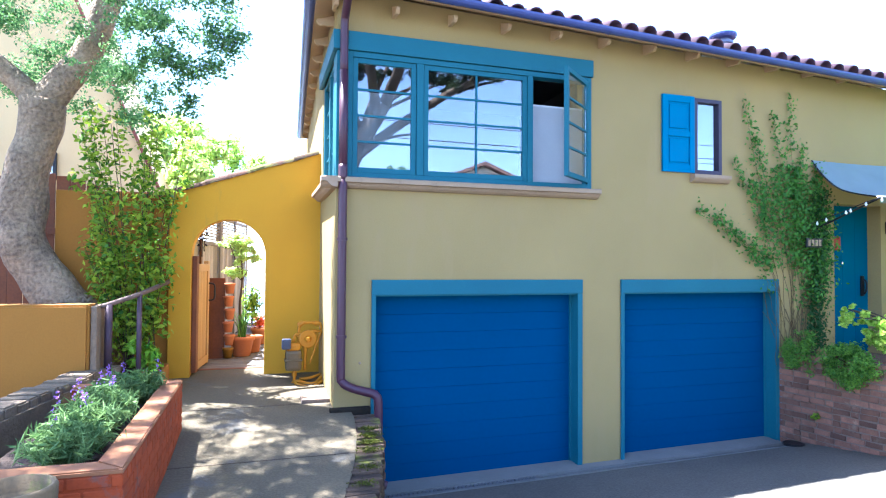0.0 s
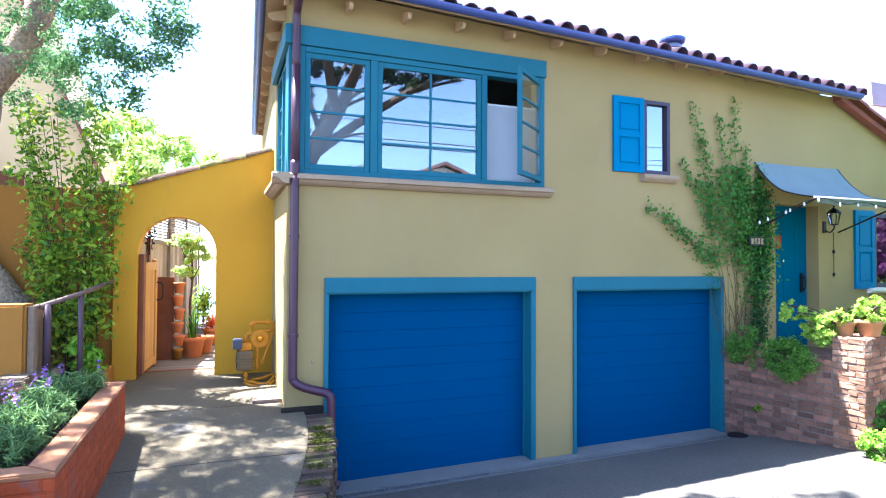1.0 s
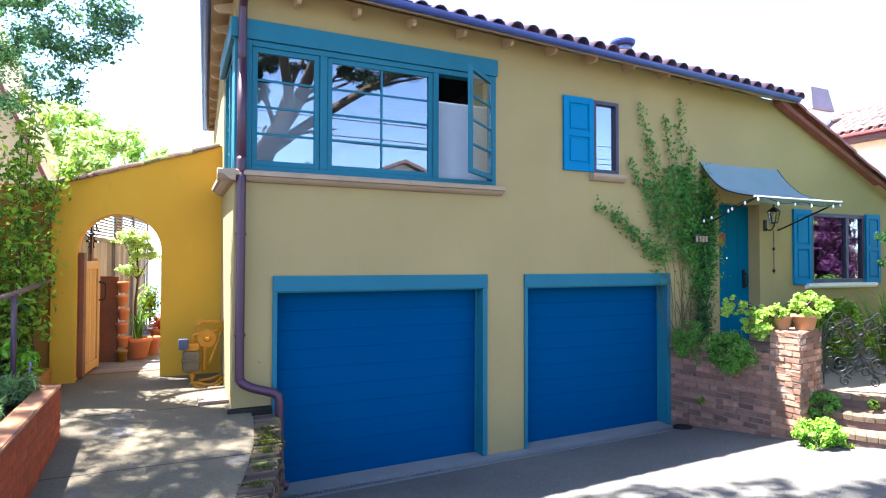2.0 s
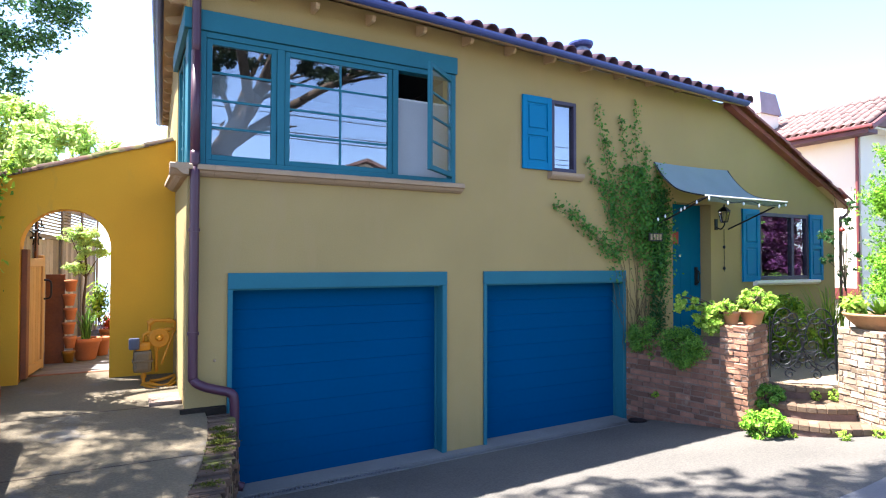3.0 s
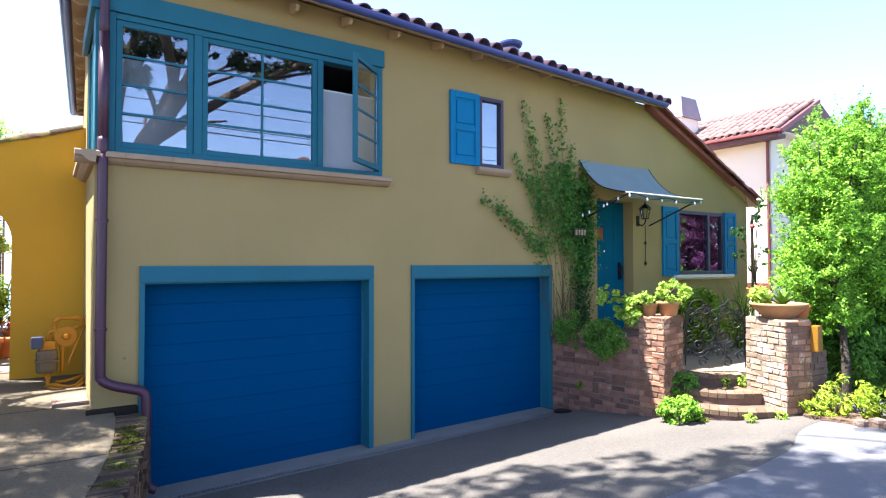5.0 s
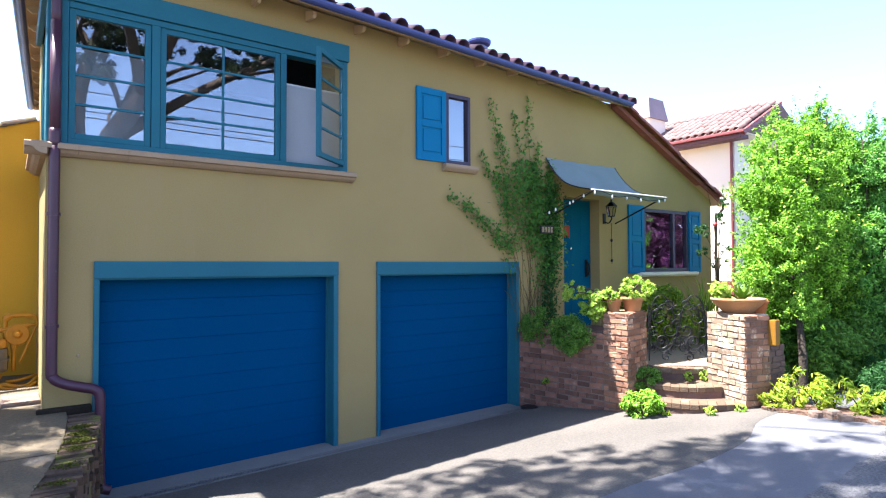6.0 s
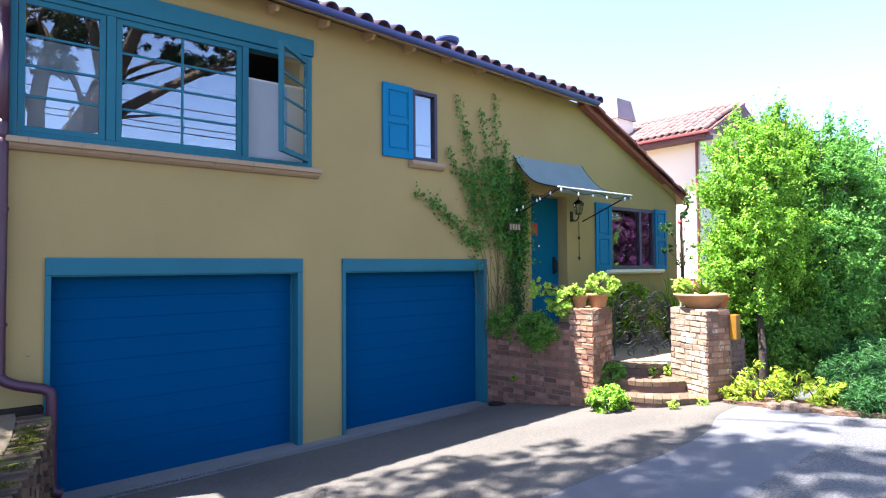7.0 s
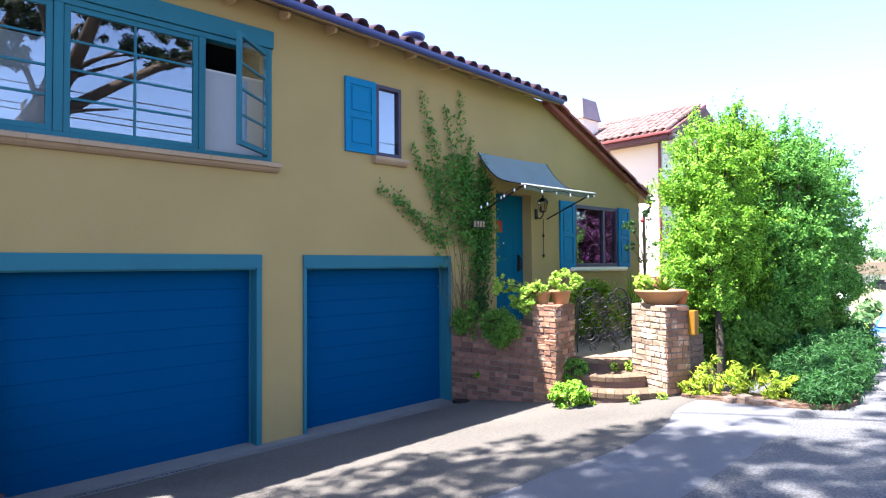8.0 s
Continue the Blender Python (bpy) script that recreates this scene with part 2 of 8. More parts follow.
    "hill": surface("scrub_hillside", (0.14, 0.16, 0.07), (0.22, 0.20, 0.12), 0.15, 2.0, 0.95, bump=0.6, depth=0.3),
    "water": surface("pale_water_and_windscreen", (0.25, 0.30, 0.33), None, 0.1, 1.0, 0.25, bump=0.3, depth=0.2),
    "glass": glass_material("window_glass", (0.9, 0.95, 0.97), 2.2),
    "lamp_glass": glass_material("lantern_glass", (0.8, 0.8, 0.75), 1.45),
    "leaf_oak": leaf_material("oak_leaf", (0.05, 0.14, 0.05), (0.19, 0.34, 0.11), 0.5),
    "leaf_cypress": leaf_material("cypress_leaf", (0.015, 0.03, 0.012), (0.03, 0.05, 0.018), 0.1),
    "leaf_shrub": leaf_material("shrub_leaf", (0.045, 0.15, 0.018), (0.38, 0.50, 0.04), 0.5),
    "leaf_bush": leaf_material("pittosporum_leaf", (0.018, 0.115, 0.010), (0.40, 0.71, 0.06), 0.3),
    "leaf_bush_deep": leaf_material("deep_pittosporum_leaf", (0.022, 0.13, 0.022), (0.26, 0.56, 0.095), 0.34),
    "leaf_juniper": leaf_material("juniper_needle_leaf", (0.016, 0.075, 0.02), (0.06, 0.17, 0.04), 0.35),
    "leaf_trail": leaf_material("trailing_leaf", (0.05, 0.15, 0.025), (0.20, 0.38, 0.05), 0.4),
    "leaf_plum": leaf_material("plum_leaf", (0.03, 0.01, 0.03), (0.11, 0.03, 0.09), 0.4),
    "leaf_moss": leaf_material("moss_leaf", (0.035, 0.05, 0.006), (0.10, 0.105, 0.01), 0.2, 0.9),
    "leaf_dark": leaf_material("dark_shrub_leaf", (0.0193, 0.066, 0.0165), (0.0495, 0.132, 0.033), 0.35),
    "leaf_vine": leaf_material("vine_leaf", (0.035, 0.13, 0.02), (0.12, 0.28, 0.04), 0.35),
    "leaf_lime": leaf_material("lime_leaf", (0.16, 0.34, 0.025), (0.58, 0.62, 0.06), 0.4),
    "leaf_geranium": leaf_material("geranium_leaf", (0.16, 0.36, 0.03), (0.56, 0.68, 0.12), 0.45),
    "leaf_sage": leaf_material("lavender_leaf", (0.085, 0.165, 0.05), (0.20, 0.31, 0.11), 0.35, 0.7),
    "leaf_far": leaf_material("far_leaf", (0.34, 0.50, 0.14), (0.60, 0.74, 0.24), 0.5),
    "petal_purple": leaf_material("purple_petal", (0.20, 0.09, 0.36), (0.3, 0.16, 0.45), 0.3),
    "petal_pink": leaf_material("pink_petal", (0.09, 0.025, 0.085), (0.16, 0.05, 0.15), 0.4),
    "petal_red": leaf_material("red_petal", (0.55, 0.06, 0.03), (0.6, 0.15, 0.05), 0.3),
    "dry_stem": surface("tan_dry_stem", (0.13, 0.085, 0.035), (0.08, 0.052, 0.022), 8, 60, 0.9),
    "stem": surface("brown_stem", (0.07, 0.05, 0.03), None, 8, 60, 0.9),
}

# ---- building helpers ----
ORIGIN = {}


def thing(name, at, label, category, group="", kind=""):
    ob = new(name)
    ob.empty_display_size = 0.2
    ob.location = at
    ORIGIN[ob.name] = Vector(at)
    return tagged(ob, label, category, group, kind)


def place_mesh(name, mesh, parent, label=""):
    ob = new(name, mesh)
    if parent is not None:
        ob.parent = parent
        ORIGIN[ob.name] = ORIGIN[parent.name]
    else:
        ORIGIN[ob.name] = Vector((0, 0, 0))
    if label:
        ob["label"] = label
    return ob


def part(name, bm, material, parent=None, label="", smooth=False):
    """Links a bmesh that is given in world metres as one mesh object under a thing or a part."""
    if parent is not None:
        bmesh.ops.translate(bm, verts=bm.verts, vec=-ORIGIN[parent.name])
    mesh = bpy.data.meshes.new(name)
    bm.to_mesh(mesh)
    bm.free()
    if smooth:
        mesh.polygons.foreach_set("use_smooth", [True] * len(mesh.polygons))
    mesh.materials.append(M[material])
    return place_mesh(name, mesh, parent, label)


def structure(name, bm, material, label, category, smooth=False):
    return tagged(part(name, bm, material, None, "", smooth), label, category, "", "structure")


def bm_new():
    return bmesh.new()


def box(bm, x0, x1, y0, y1, z0, z1, bevel=0.0, turn=None):
    """An axis-parallel block, bevelled where asked; turn: a matrix put on it."""
    made = bmesh.ops.create_cube(bm, size=1.0)["verts"]
    m = Matrix.Translation(((x0 + x1) / 2, (y0 + y1) / 2, (z0 + z1) / 2)) @ Matrix.Diagonal((abs(x1 - x0), abs(y1 - y0), abs(z1 - z0), 1))
    bmesh.ops.transform(bm, matrix=m, verts=made)
    if bevel:
        edges = list({e for v in made for e in v.link_edges})
        made = bmesh.ops.bevel(bm, geom=edges, offset=bevel, segments=2, profile=0.6, affect="EDGES")["verts"]
    if turn is not None:
        bmesh.ops.transform(bm, matrix=turn, verts=made)
    return made


def tube(bm, pts, radii, segs=8, cap=True):
    """A tapered tube along a line of points."""
    pts = [Vector(p) for p in pts]
    if not hasattr(radii, "__len__"):
        radii = [radii] * len(pts)
    rings, side = [], None
    for i, p in enumerate(pts):
        a, b = pts[max(i - 1, 0)], pts[min(i + 1, len(pts) - 1)]
        d = (b - a).normalized()
        if side is None:
            side = d.orthogonal().normalized()
        side = (side - d * side.dot(d)).normalized()
        up = d.cross(side)
        rings.append([bm.verts.new(p + (side * math.cos(2 * math.pi * k / segs) + up * math.sin(2 * math.pi * k / segs)) * radii[i]) for k in range(segs)])
    for r, s in zip(rings, rings[1:]):
        for k in range(segs):
            bm.faces.new((r[k], r[(k + 1) % segs], s[(k + 1) % segs], s[k]))
    if cap:
        bm.faces.new(rings[0][::-1])
        bm.faces.new(rings[-1])


def smooth_line(pts, steps=6):
    """A Catmull-Rom line through the points."""
    pts = [Vector(p) for p in pts]
    out = []
    for i in range(len(pts) - 1):
        p0, p1, p2, p3 = pts[max(i - 1, 0)], pts[i], pts[i + 1], pts[min(i + 2, len(pts) - 1)]
        for k in range(steps):
            t = k / steps
            out.append(0.5 * ((2 * p1) + (p2 - p0) * t + (2 * p0 - 5 * p1 + 4 * p2 - p3) * t * t + (3 * p1 - p0 - 3 * p2 + p3) * t ** 3))
    out.append(pts[-1])
    return out


def lathe(bm, at, profile, segs=24):
    """A turned shape about the upright axis through at: rows of radius and height."""
    rings = []
    for r, z in profile:
        rings.append([bm.verts.new((at[0] + r * math.cos(2 * math.pi * k / segs), at[1] + r * math.sin(2 * math.pi * k / segs), at[2] + z)) for k in range(segs)])
    for r, s in zip(rings, rings[1:]):
        for k in range(segs):
            bm.faces.new((r[k], r[(k + 1) % segs], s[(k + 1) % segs], s[k]))
    bm.faces.new(rings[0][::-1])
    bm.faces.new(rings[-1])


def extrude_poly(bm, pts, vec):
    """A prism: a flat polygon of 3D points, swept by vec."""
    a = [bm.verts.new(p) for p in pts]
    b = [bm.verts.new(Vector(p) + Vector(vec)) for p in pts]
    bm.faces.new(a)
    bm.faces.new(b[::-1])
    for i in range(len(a)):
        j = (i + 1) % len(a)
        bm.faces.new((a[j], a[i], b[i], b[j]))
    bmesh.ops.recalc_face_normals(bm, faces=bm.faces)


def leaf_cloud(name, centres, normals, size, material, parent, label="", seed=1, wide=0.5, spread=0.35, kind=""):
    """Many small folded leaves in one mesh. centres, normals: arrays of n x 3."""
    rng = np.random.default_rng(seed)
    c = np.asarray(centres, float)
    n = len(c)
    nr = np.asarray(normals, float) + rng.normal(0, spread, (n, 3))
    nr /= np.linalg.norm(nr, axis=1)[:, None] + 1e-9
    d = rng.normal(0, 1, (n, 3)) + np.array((0, 0, 0.25))
    d -= nr * (d * nr).sum(1)[:, None]
    d /= np.linalg.norm(d, axis=1)[:, None] + 1e-9
    s = np.cross(nr, d)
    ln = size * rng.uniform(0.6, 1.35, (n, 1))
    verts = np.empty((n, 4, 3))
    verts[:, 0] = c - d * ln * 0.5
    verts[:, 1] = c + s * ln * wide * 0.5 + nr * ln * 0.1
    verts[:, 2] = c + d * ln * 0.5
    verts[:, 3] = c - s * ln * wide * 0.5 + nr * ln * 0.1
    if parent is not None:
        verts -= np.array(ORIGIN[parent.name])
    base = (np.arange(n) * 4)[:, None]
    tris = np.concatenate([base + np.array([[0, 1, 2]]), base + np.array([[0, 2, 3]])], 1).reshape(-1)
    mesh = bpy.data.meshes.new(name)
    mesh.vertices.add(n * 4)
    mesh.vertices.foreach_set("co", verts.reshape(-1))
    mesh.loops.add(len(tris))
    mesh.loops.foreach_set("vertex_index", tris.astype(np.int32))
    mesh.polygons.add(n * 2)
    mesh.polygons.foreach_set("loop_start", np.arange(0, len(tris), 3, dtype=np.int32))
    mesh.update(calc_edges=True)
    mesh.materials.append(M[material])
    ob = place_mesh(name, mesh, parent, label)
    if kind:
        ob["kind"] = kind
    return ob


def clump_points(blobs, per, seed, shell=0.75, lump=0.0):
    """Points and outward normals in the shells of many ellipsoids: blobs of (centre, radii)."""
    rng = np.random.default_rng(seed)
    cs, ns = [], []
    for (c, r) in blobs:
        k = int(per * r[0] * r[1] * 4) + 6
        v = rng.normal(0, 1, (k, 3))
        v /= np.linalg.norm(v, axis=1)[:, None]
        rad = shell + (1 - shell) * rng.uniform(0, 1, (k, 1)) + rng.normal(0, 0.07, (k, 1))
        cs.append(np.array(c) + v * rad * np.array(r))
        ns.append(v)
    return np.concatenate(cs), np.concatenate(ns)


def crown_blobs(centre, radii, count, size, seed, lower=-1.0):
    """Small clumps spread over an ellipsoid, for an uneven crown with gaps."""
    rng = np.random.default_rng(seed)
    out = []
    while len(out) < count:
        v = rng.normal(0, 1, 3)
        v /= np.linalg.norm(v)
        if v[2] < lower:
            continue
        f = rng.uniform(0.45, 1.0) ** 0.5
        s = size * rng.uniform(0.6, 1.3)
        out.append((np.array(centre) + v * f * np.array(radii), (s, s, s * 0.8)))
    return out


def smoothstep(a, b, x):
    t = min(max((x - a) / (b - a), 0.0), 1.0)
    return t * t * (3 - 2 * t)


def ground_z(x, y):
    """The lie of the land: the drive falls towards the garages, the street falls away eastwards."""
    z = 0.02 * (min(x, 8.0) - 3.0) + 0.1 * (5.2 - max(min(y, 5.3), -1.0))
    if x > 8.0:
        d = min(x - 8.0, 60.0)
        z -= 0.0093 * d * d if d < 9 else 0.0093 * 81 + 0.09 * (d - 9)
    if x < 0:
        z += 0.03 * min(-x, 10)
    if y > 12:
        z -= 0.35 * min(y - 12, 40)
    return z


def path_z(y):
    return 0.94 - 0.062 * (7.0 - y)


def eave_z(x):
    """Height of the front gutter's rim, which falls a little towards the east."""
    return 5.245 - 0.041 * x

# ---- ground ----
def graded(lo, hi, near_lo, near_hi, fine, coarse):
    out, v = [], near_lo
    while v < near_hi:
        out.append(v)
        v += fine
    v, s = near_hi, coarse
    while v < hi:
        out.append(v)
        v += s
        s *= 1.35
    out.append(hi)
    v, s = near_lo - coarse, coarse
    while v > lo:
        out.append(v)
        s *= 1.35
        v -= s
    out.append(lo)
    return sorted(out)


def make_ground():
    bm = bm_new()
    xs, ys = graded(-400, 400, -4, 14, 0.4, 1.5), graded(-400, 400, -6, 6, 0.4, 1.5)
    grid = [[bm.verts.new((x, y, ground_z(x, y) - (0.14 if 0.5 < x < 6.1 and 3.0 < y < 5.7 else 0.0))) for y in ys] for x in xs]
    for i in range(len(xs) - 1):
        for j in range(len(ys) - 1):
            bm.faces.new((grid[i][j], grid[i + 1][j], grid[i + 1][j + 1], grid[i][j + 1]))
    structure("ground", bm, "asphalt", "worn grey asphalt street and sloping ground", "ground", True)


def drive_edge(x):
    """Where the concrete of the drive meets the smooth strip along the street."""
    return 1.83 - 0.075 * (min(x, 5.2) - 3.4) + 0.42 * smoothstep(5.2, 7.2, x) + 0.02 * math.sin(x * 5) - 1.6 * (1 - smoothstep(0.4, 2.6, x))


def make_street_strip():
    """Smooth tarred strip between the drive and the rough asphalt of the street."""
    bm = bm_new()
    rows = []
    for i in range(60):
        x = 0.5 + i * (6.75 / 59)
        hi = drive_edge(x) + 0.03
        lo = 0.62 + 0.02 * (x - 3) + 0.30 * smoothstep(6.2, 7.2, x) - 1.5 * (1 - smoothstep(0.4, 3.2, x)) + 0.02 * math.sin(x * 7) + 0.012 * math.sin(x * 17)
        row = []
        for k in range(9):
            y = lo + (hi - lo) * k / 8
            row.append(bm.verts.new((x, y, ground_z(x, y) + (0.008 if 0 < k < 8 else -0.004))))
        rows.append(row)
    for a, b in zip(rows, rows[1:]):
        for k in range(8):
            bm.faces.new((a[k], b[k], b[k + 1], a[k + 1]))
    structure("street_strip", bm, "tar", "smooth blue-grey tarred strip along the driveway's foot", "road", True)


def make_driveway():
    """Concrete drive with a curved edge against the street."""
    bm = bm_new()
    rows = []
    for i in range(45):
        x = 0.42 + i * (7.15 / 44)
        edge = drive_edge(x)
        row = [bm.verts.new((x, edge - 0.02, ground_z(x, edge) - 0.01))]
        for k in range(13):
            y = edge + (4.895 - edge) * k / 12
            row.append(bm.verts.new((x, y, ground_z(x, y) + 0.014)))
        rows.append(row)
    for a, b in zip(rows, rows[1:]):
        for k in range(len(a) - 1):
            bm.faces.new((a[k], b[k], b[k + 1], a[k + 1]))
    structure("driveway", bm, "concrete", "sloping weathered concrete driveway with patches", "driveway", True)


SILL_Z = (-0.05, 0.0)


def sill_z(x):
    """Top of the garage sill, which rises a little eastwards."""
    return -0.045 + 0.0165 * (x - 0.5)


def make_apron():
    """The concrete strip before the garages: outer kerb strip, dark channel, door sills."""
    bm = bm_new()
    x0, x1 = 0.45, 6.12
    extrude_poly(bm, [(x0, 4.885, ground_z(x0, 4.885) + 0.018), (x1, 4.885, ground_z(x1, 4.885) + 0.018), (x1, 5.07, sill_z(x1) - 0.004), (x0, 5.07, sill_z(x0) - 0.004)], (0, 0, -0.2))
    structure("apron", bm, "sill_concrete", "grey concrete strip before the garage doors", "apron")
    bm = bm_new()
    extrude_poly(bm, [(x0, 5.071, sill_z(x0) - 0.035), (6.05, 5.071, sill_z(6.05) - 0.03), (6.05, 5.149, sill_z(6.05) - 0.03), (x0, 5.149, sill_z(x0) - 0.035)], (0, 0, -0.1))
    structure("drain_channel", bm, "asphalt", "dark channel before the garage sills", "drain")
    bm = bm_new()
    extrude_poly(bm, [(x0, 5.15, sill_z(x0)), (6.05, 5.15, sill_z(6.05)), (6.05, 5.58, sill_z(6.05) + 0.01), (x0, 5.58, sill_z(x0) + 0.01)], (0, 0, -0.25))
    bmesh.ops.bevel(bm, geom=[e for e in bm.edges if all(v.co.y < 5.2 and v.co.z > -0.1 for v in e.verts)], offset=0.012, segments=2, affect="EDGES")
    structure("sill_garage", bm, "sill_concrete", "worn pale concrete sill under the garage doors", "sill")
    grate = thing("drain_grate", (1.5, 5.07, 0.0), "grey slotted trench drain grate in the concrete strip", "drain")
    n = 40
    for i in range(n):
        x = 0.62 + i * 0.045
        bm = bm_new()
        box(bm, x, x + 0.028, 5.074, 5.146, sill_z(x) - 0.034, sill_z(x) - 0.010)
        part("slat", bm, "tar", grate)
    lid = thing("drain_cover", (5.95, 4.95, 0.09), "round dark metal drain cover at the garage corner", "drain cover")
    bm = bm_new()
    lathe(bm, (5.95, 4.93, ground_z(5.95, 4.93) + 0.01), [(0.13, 0), (0.13, 0.02), (0.11, 0.028), (0.0005, 0.028)], 20)
    part("plate", bm, "iron", lid)


# ---- house shell ----
FY, BACK = 5.3, 13.0
GARAGES = ((0.587, 3.032), (3.68, 6.033))
SILLS = SILL_Z
OPENINGS = [(0.575, 3.045, -0.3, 2.06), (3.668, 6.045, -0.3, 2.06), (0.30, 3.19, 3.30, 4.66), (4.73, 5.15, 3.575, 4.545), (7.12, 8.02, 1.0, 3.27), (9.27, 10.73, 2.03, 3.20)]
RAKE = ((8.45, 4.95), (11.62, 3.535))


def make_facade():
    """Front wall with its openings: cells between the lines of the openings, front and back, with reveals."""
    bm = bm_new()
    xs = sorted({0.15, 8.45, 11.6, *[v for o in OPENINGS for v in o[:2]]})
    zs = sorted({-0.3, 3.4, 5.2, *[v for o in OPENINGS for v in o[2:]]})
    y0, y1 = FY, FY + 0.28

    def solid(i, j):
        if not (0 <= i < len(xs) - 1 and 0 <= j < len(zs) - 1):
            return False
        cx, cz = (xs[i] + xs[i + 1]) / 2, (zs[j] + zs[j + 1]) / 2
        if cx > 8.45 and cz > 3.4:
            return False
        return not any(a < cx < b and c < cz < d for a, b, c, d in OPENINGS)

    for i in range(len(xs) - 1):
        for j in range(len(zs) - 1):
            if not solid(i, j):
                continue
            a, b, c, d = xs[i], xs[i + 1], zs[j], zs[j + 1]
            bm.faces.new([bm.verts.new(p) for p in ((a, y0, c), (b, y0, c), (b, y0, d), (a, y0, d))])
            bm.faces.new([bm.verts.new(p) for p in ((a, y1, c), (a, y1, d), (b, y1, d), (b, y1, c))])
            for di, dj, p, q in ((-1, 0, (a, c), (a, d)), (1, 0, (b, d), (b, c)), (0, -1, (b, c), (a, c)), (0, 1, (a, d), (b, d))):
                if not solid(i + di, j + dj):
                    bm.faces.new([bm.verts.new(v) for v in ((p[0], y0, p[1]), (q[0], y0, q[1]), (q[0], y1, q[1]), (p[0], y1, p[1]))])
    extrude_poly(bm, [(8.45, y0, 3.4), (11.6, y0, 3.4), (11.6, y0, RAKE[1][1]), (8.45, y0, RAKE[0][1] - 0.02)], (0, 0.28, 0))
    for v in bm.verts:
        if abs(v.co.z - 5.2) < 0.001:
            v.co.z = eave_z(v.co.x) + 0.08
    bmesh.ops.remove_doubles(bm, verts=bm.verts, dist=0.001)
    bmesh.ops.recalc_face_normals(bm, faces=bm.faces)
    structure("wall_south", bm, "stucco", "tan stucco house front with faint stains", "wall")


def make_other_walls():
    bm = bm_new()
    far = [(0.34, 12.2), (0.36, BACK), (0.62, BACK), (0.43, 7.3)]
    for z0, z1, ya in ((0.0, 3.30, FY + 0.28), (4.66, 5.2, FY + 0.28), (3.30, 4.66, 6.75)):
        extrude_poly(bm, [(x, y, z0) for x, y in [(0.43, ya), (0.15, ya), (0.15, 7.3)] + far], (0, 0, z1 - z0))
    structure("wall_west", bm, "stucco", "tan stucco side wall of the house in the sun", "wall")
    bm = bm_new()
    box(bm, 11.32, 11.6, FY + 0.28, BACK, -1.0, 3.5)
    structure("wall_east", bm, "stucco", "tan stucco end wall of the house", "wall")
    bm = bm_new()
    box(bm, 0.36, 11.6, BACK, BACK + 0.28, -1.0, 3.5)
    box(bm, 0.36, 8.3, BACK, BACK + 0.28, 3.5, 5.2)
    structure("wall_north", bm, "stucco", "tan stucco back wall of the house", "wall")
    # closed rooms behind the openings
    # walls are near-black so the interiors read as unlit
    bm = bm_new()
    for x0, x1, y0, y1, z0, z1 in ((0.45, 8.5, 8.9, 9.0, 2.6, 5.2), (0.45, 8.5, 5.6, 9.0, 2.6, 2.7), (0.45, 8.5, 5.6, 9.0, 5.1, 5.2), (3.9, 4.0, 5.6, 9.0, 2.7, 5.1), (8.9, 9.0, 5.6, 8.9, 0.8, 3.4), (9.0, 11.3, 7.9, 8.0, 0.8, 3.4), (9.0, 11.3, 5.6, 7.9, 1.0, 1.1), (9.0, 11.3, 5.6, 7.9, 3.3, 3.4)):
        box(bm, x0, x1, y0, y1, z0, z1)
    structure("wall_rooms", bm, "room", "near-black walls standing for the unlit rooms indoors", "wall")
    # thin dark strip added in place of the shadow line below the stucco
    bm = bm_new()
    box(bm, 0.10, 0.53, 5.21, 5.298, 0.3, 0.866, 0.015)
    structure("plinth", bm, "plinth_shade", "low dark strip standing for the shadow band at the house corner", "plinth")
    bm = bm_new()
    box(bm, -0.16, 0.148, 5.6, 6.05, 0.5, 0.896, 0.02)
    structure("plinth_stone", bm, "edge_rock", "rough brown stone slab at the foot of the side wall", "stone")


def make_roofs():
    """Main roof rising from the front eave, hipped at the west; a lower slope falls eastwards."""
    ex, ey, ez = -0.12, 4.93, 5.16
    bm = bm_new()
    up = math.tan(radians(20))
    cx, cy = ex + 4.2, ey + 4.2
    rz = ez + 4.2 * up
    top = [(ex, ey, ez), (8.38, ey, ez), (8.38, cy, rz), (cx, cy, rz), (ex, BACK + 0.4, ez), (8.38, BACK + 0.4, ez)]
    top[0], top[1] = (ex, ey, eave_z(ex) - 0.01), (8.38, ey, eave_z(8.38) - 0.01)
    top[4] = (0.21, 12.2, ez)
    top[5] = (8.38, 12.2, ez)
    v = [bm.verts.new(p) for p in top] + [bm.verts.new((p[0], p[1], p[2] - 0.05)) for p in top]
    for f in ((0, 1, 2, 3), (0, 3, 4), (4, 3, 2, 5), (6, 9, 8, 7), (6, 10, 9), (10, 11, 8, 9), (0, 6, 7, 1), (4, 10, 6, 0), (1, 7, 8, 2), (2, 8, 11, 5), (5, 11, 10, 4)):
        bm.faces.new([v[k] for k in f])
    bmesh.ops.recalc_face_normals(bm, faces=bm.faces)
    roof = tagged(part("roof", bm, "wood_cream", None), "low-pitched tiled main roof with cream boarded eaves", "roof", "", "structure")
    bm = bm_new()
    extrude_poly(bm, [(8.34, FY - 0.12, 4.93), (11.8, FY - 0.12, 3.385), (11.8, FY - 0.12, 3.445), (8.34, FY - 0.12, 4.99)], (0, BACK - FY, 0))
    low = tagged(part("roof_east", bm, "wood_cream", None), "lower tiled roof slope falling to the east", "roof", "", "structure")
    return roof, low


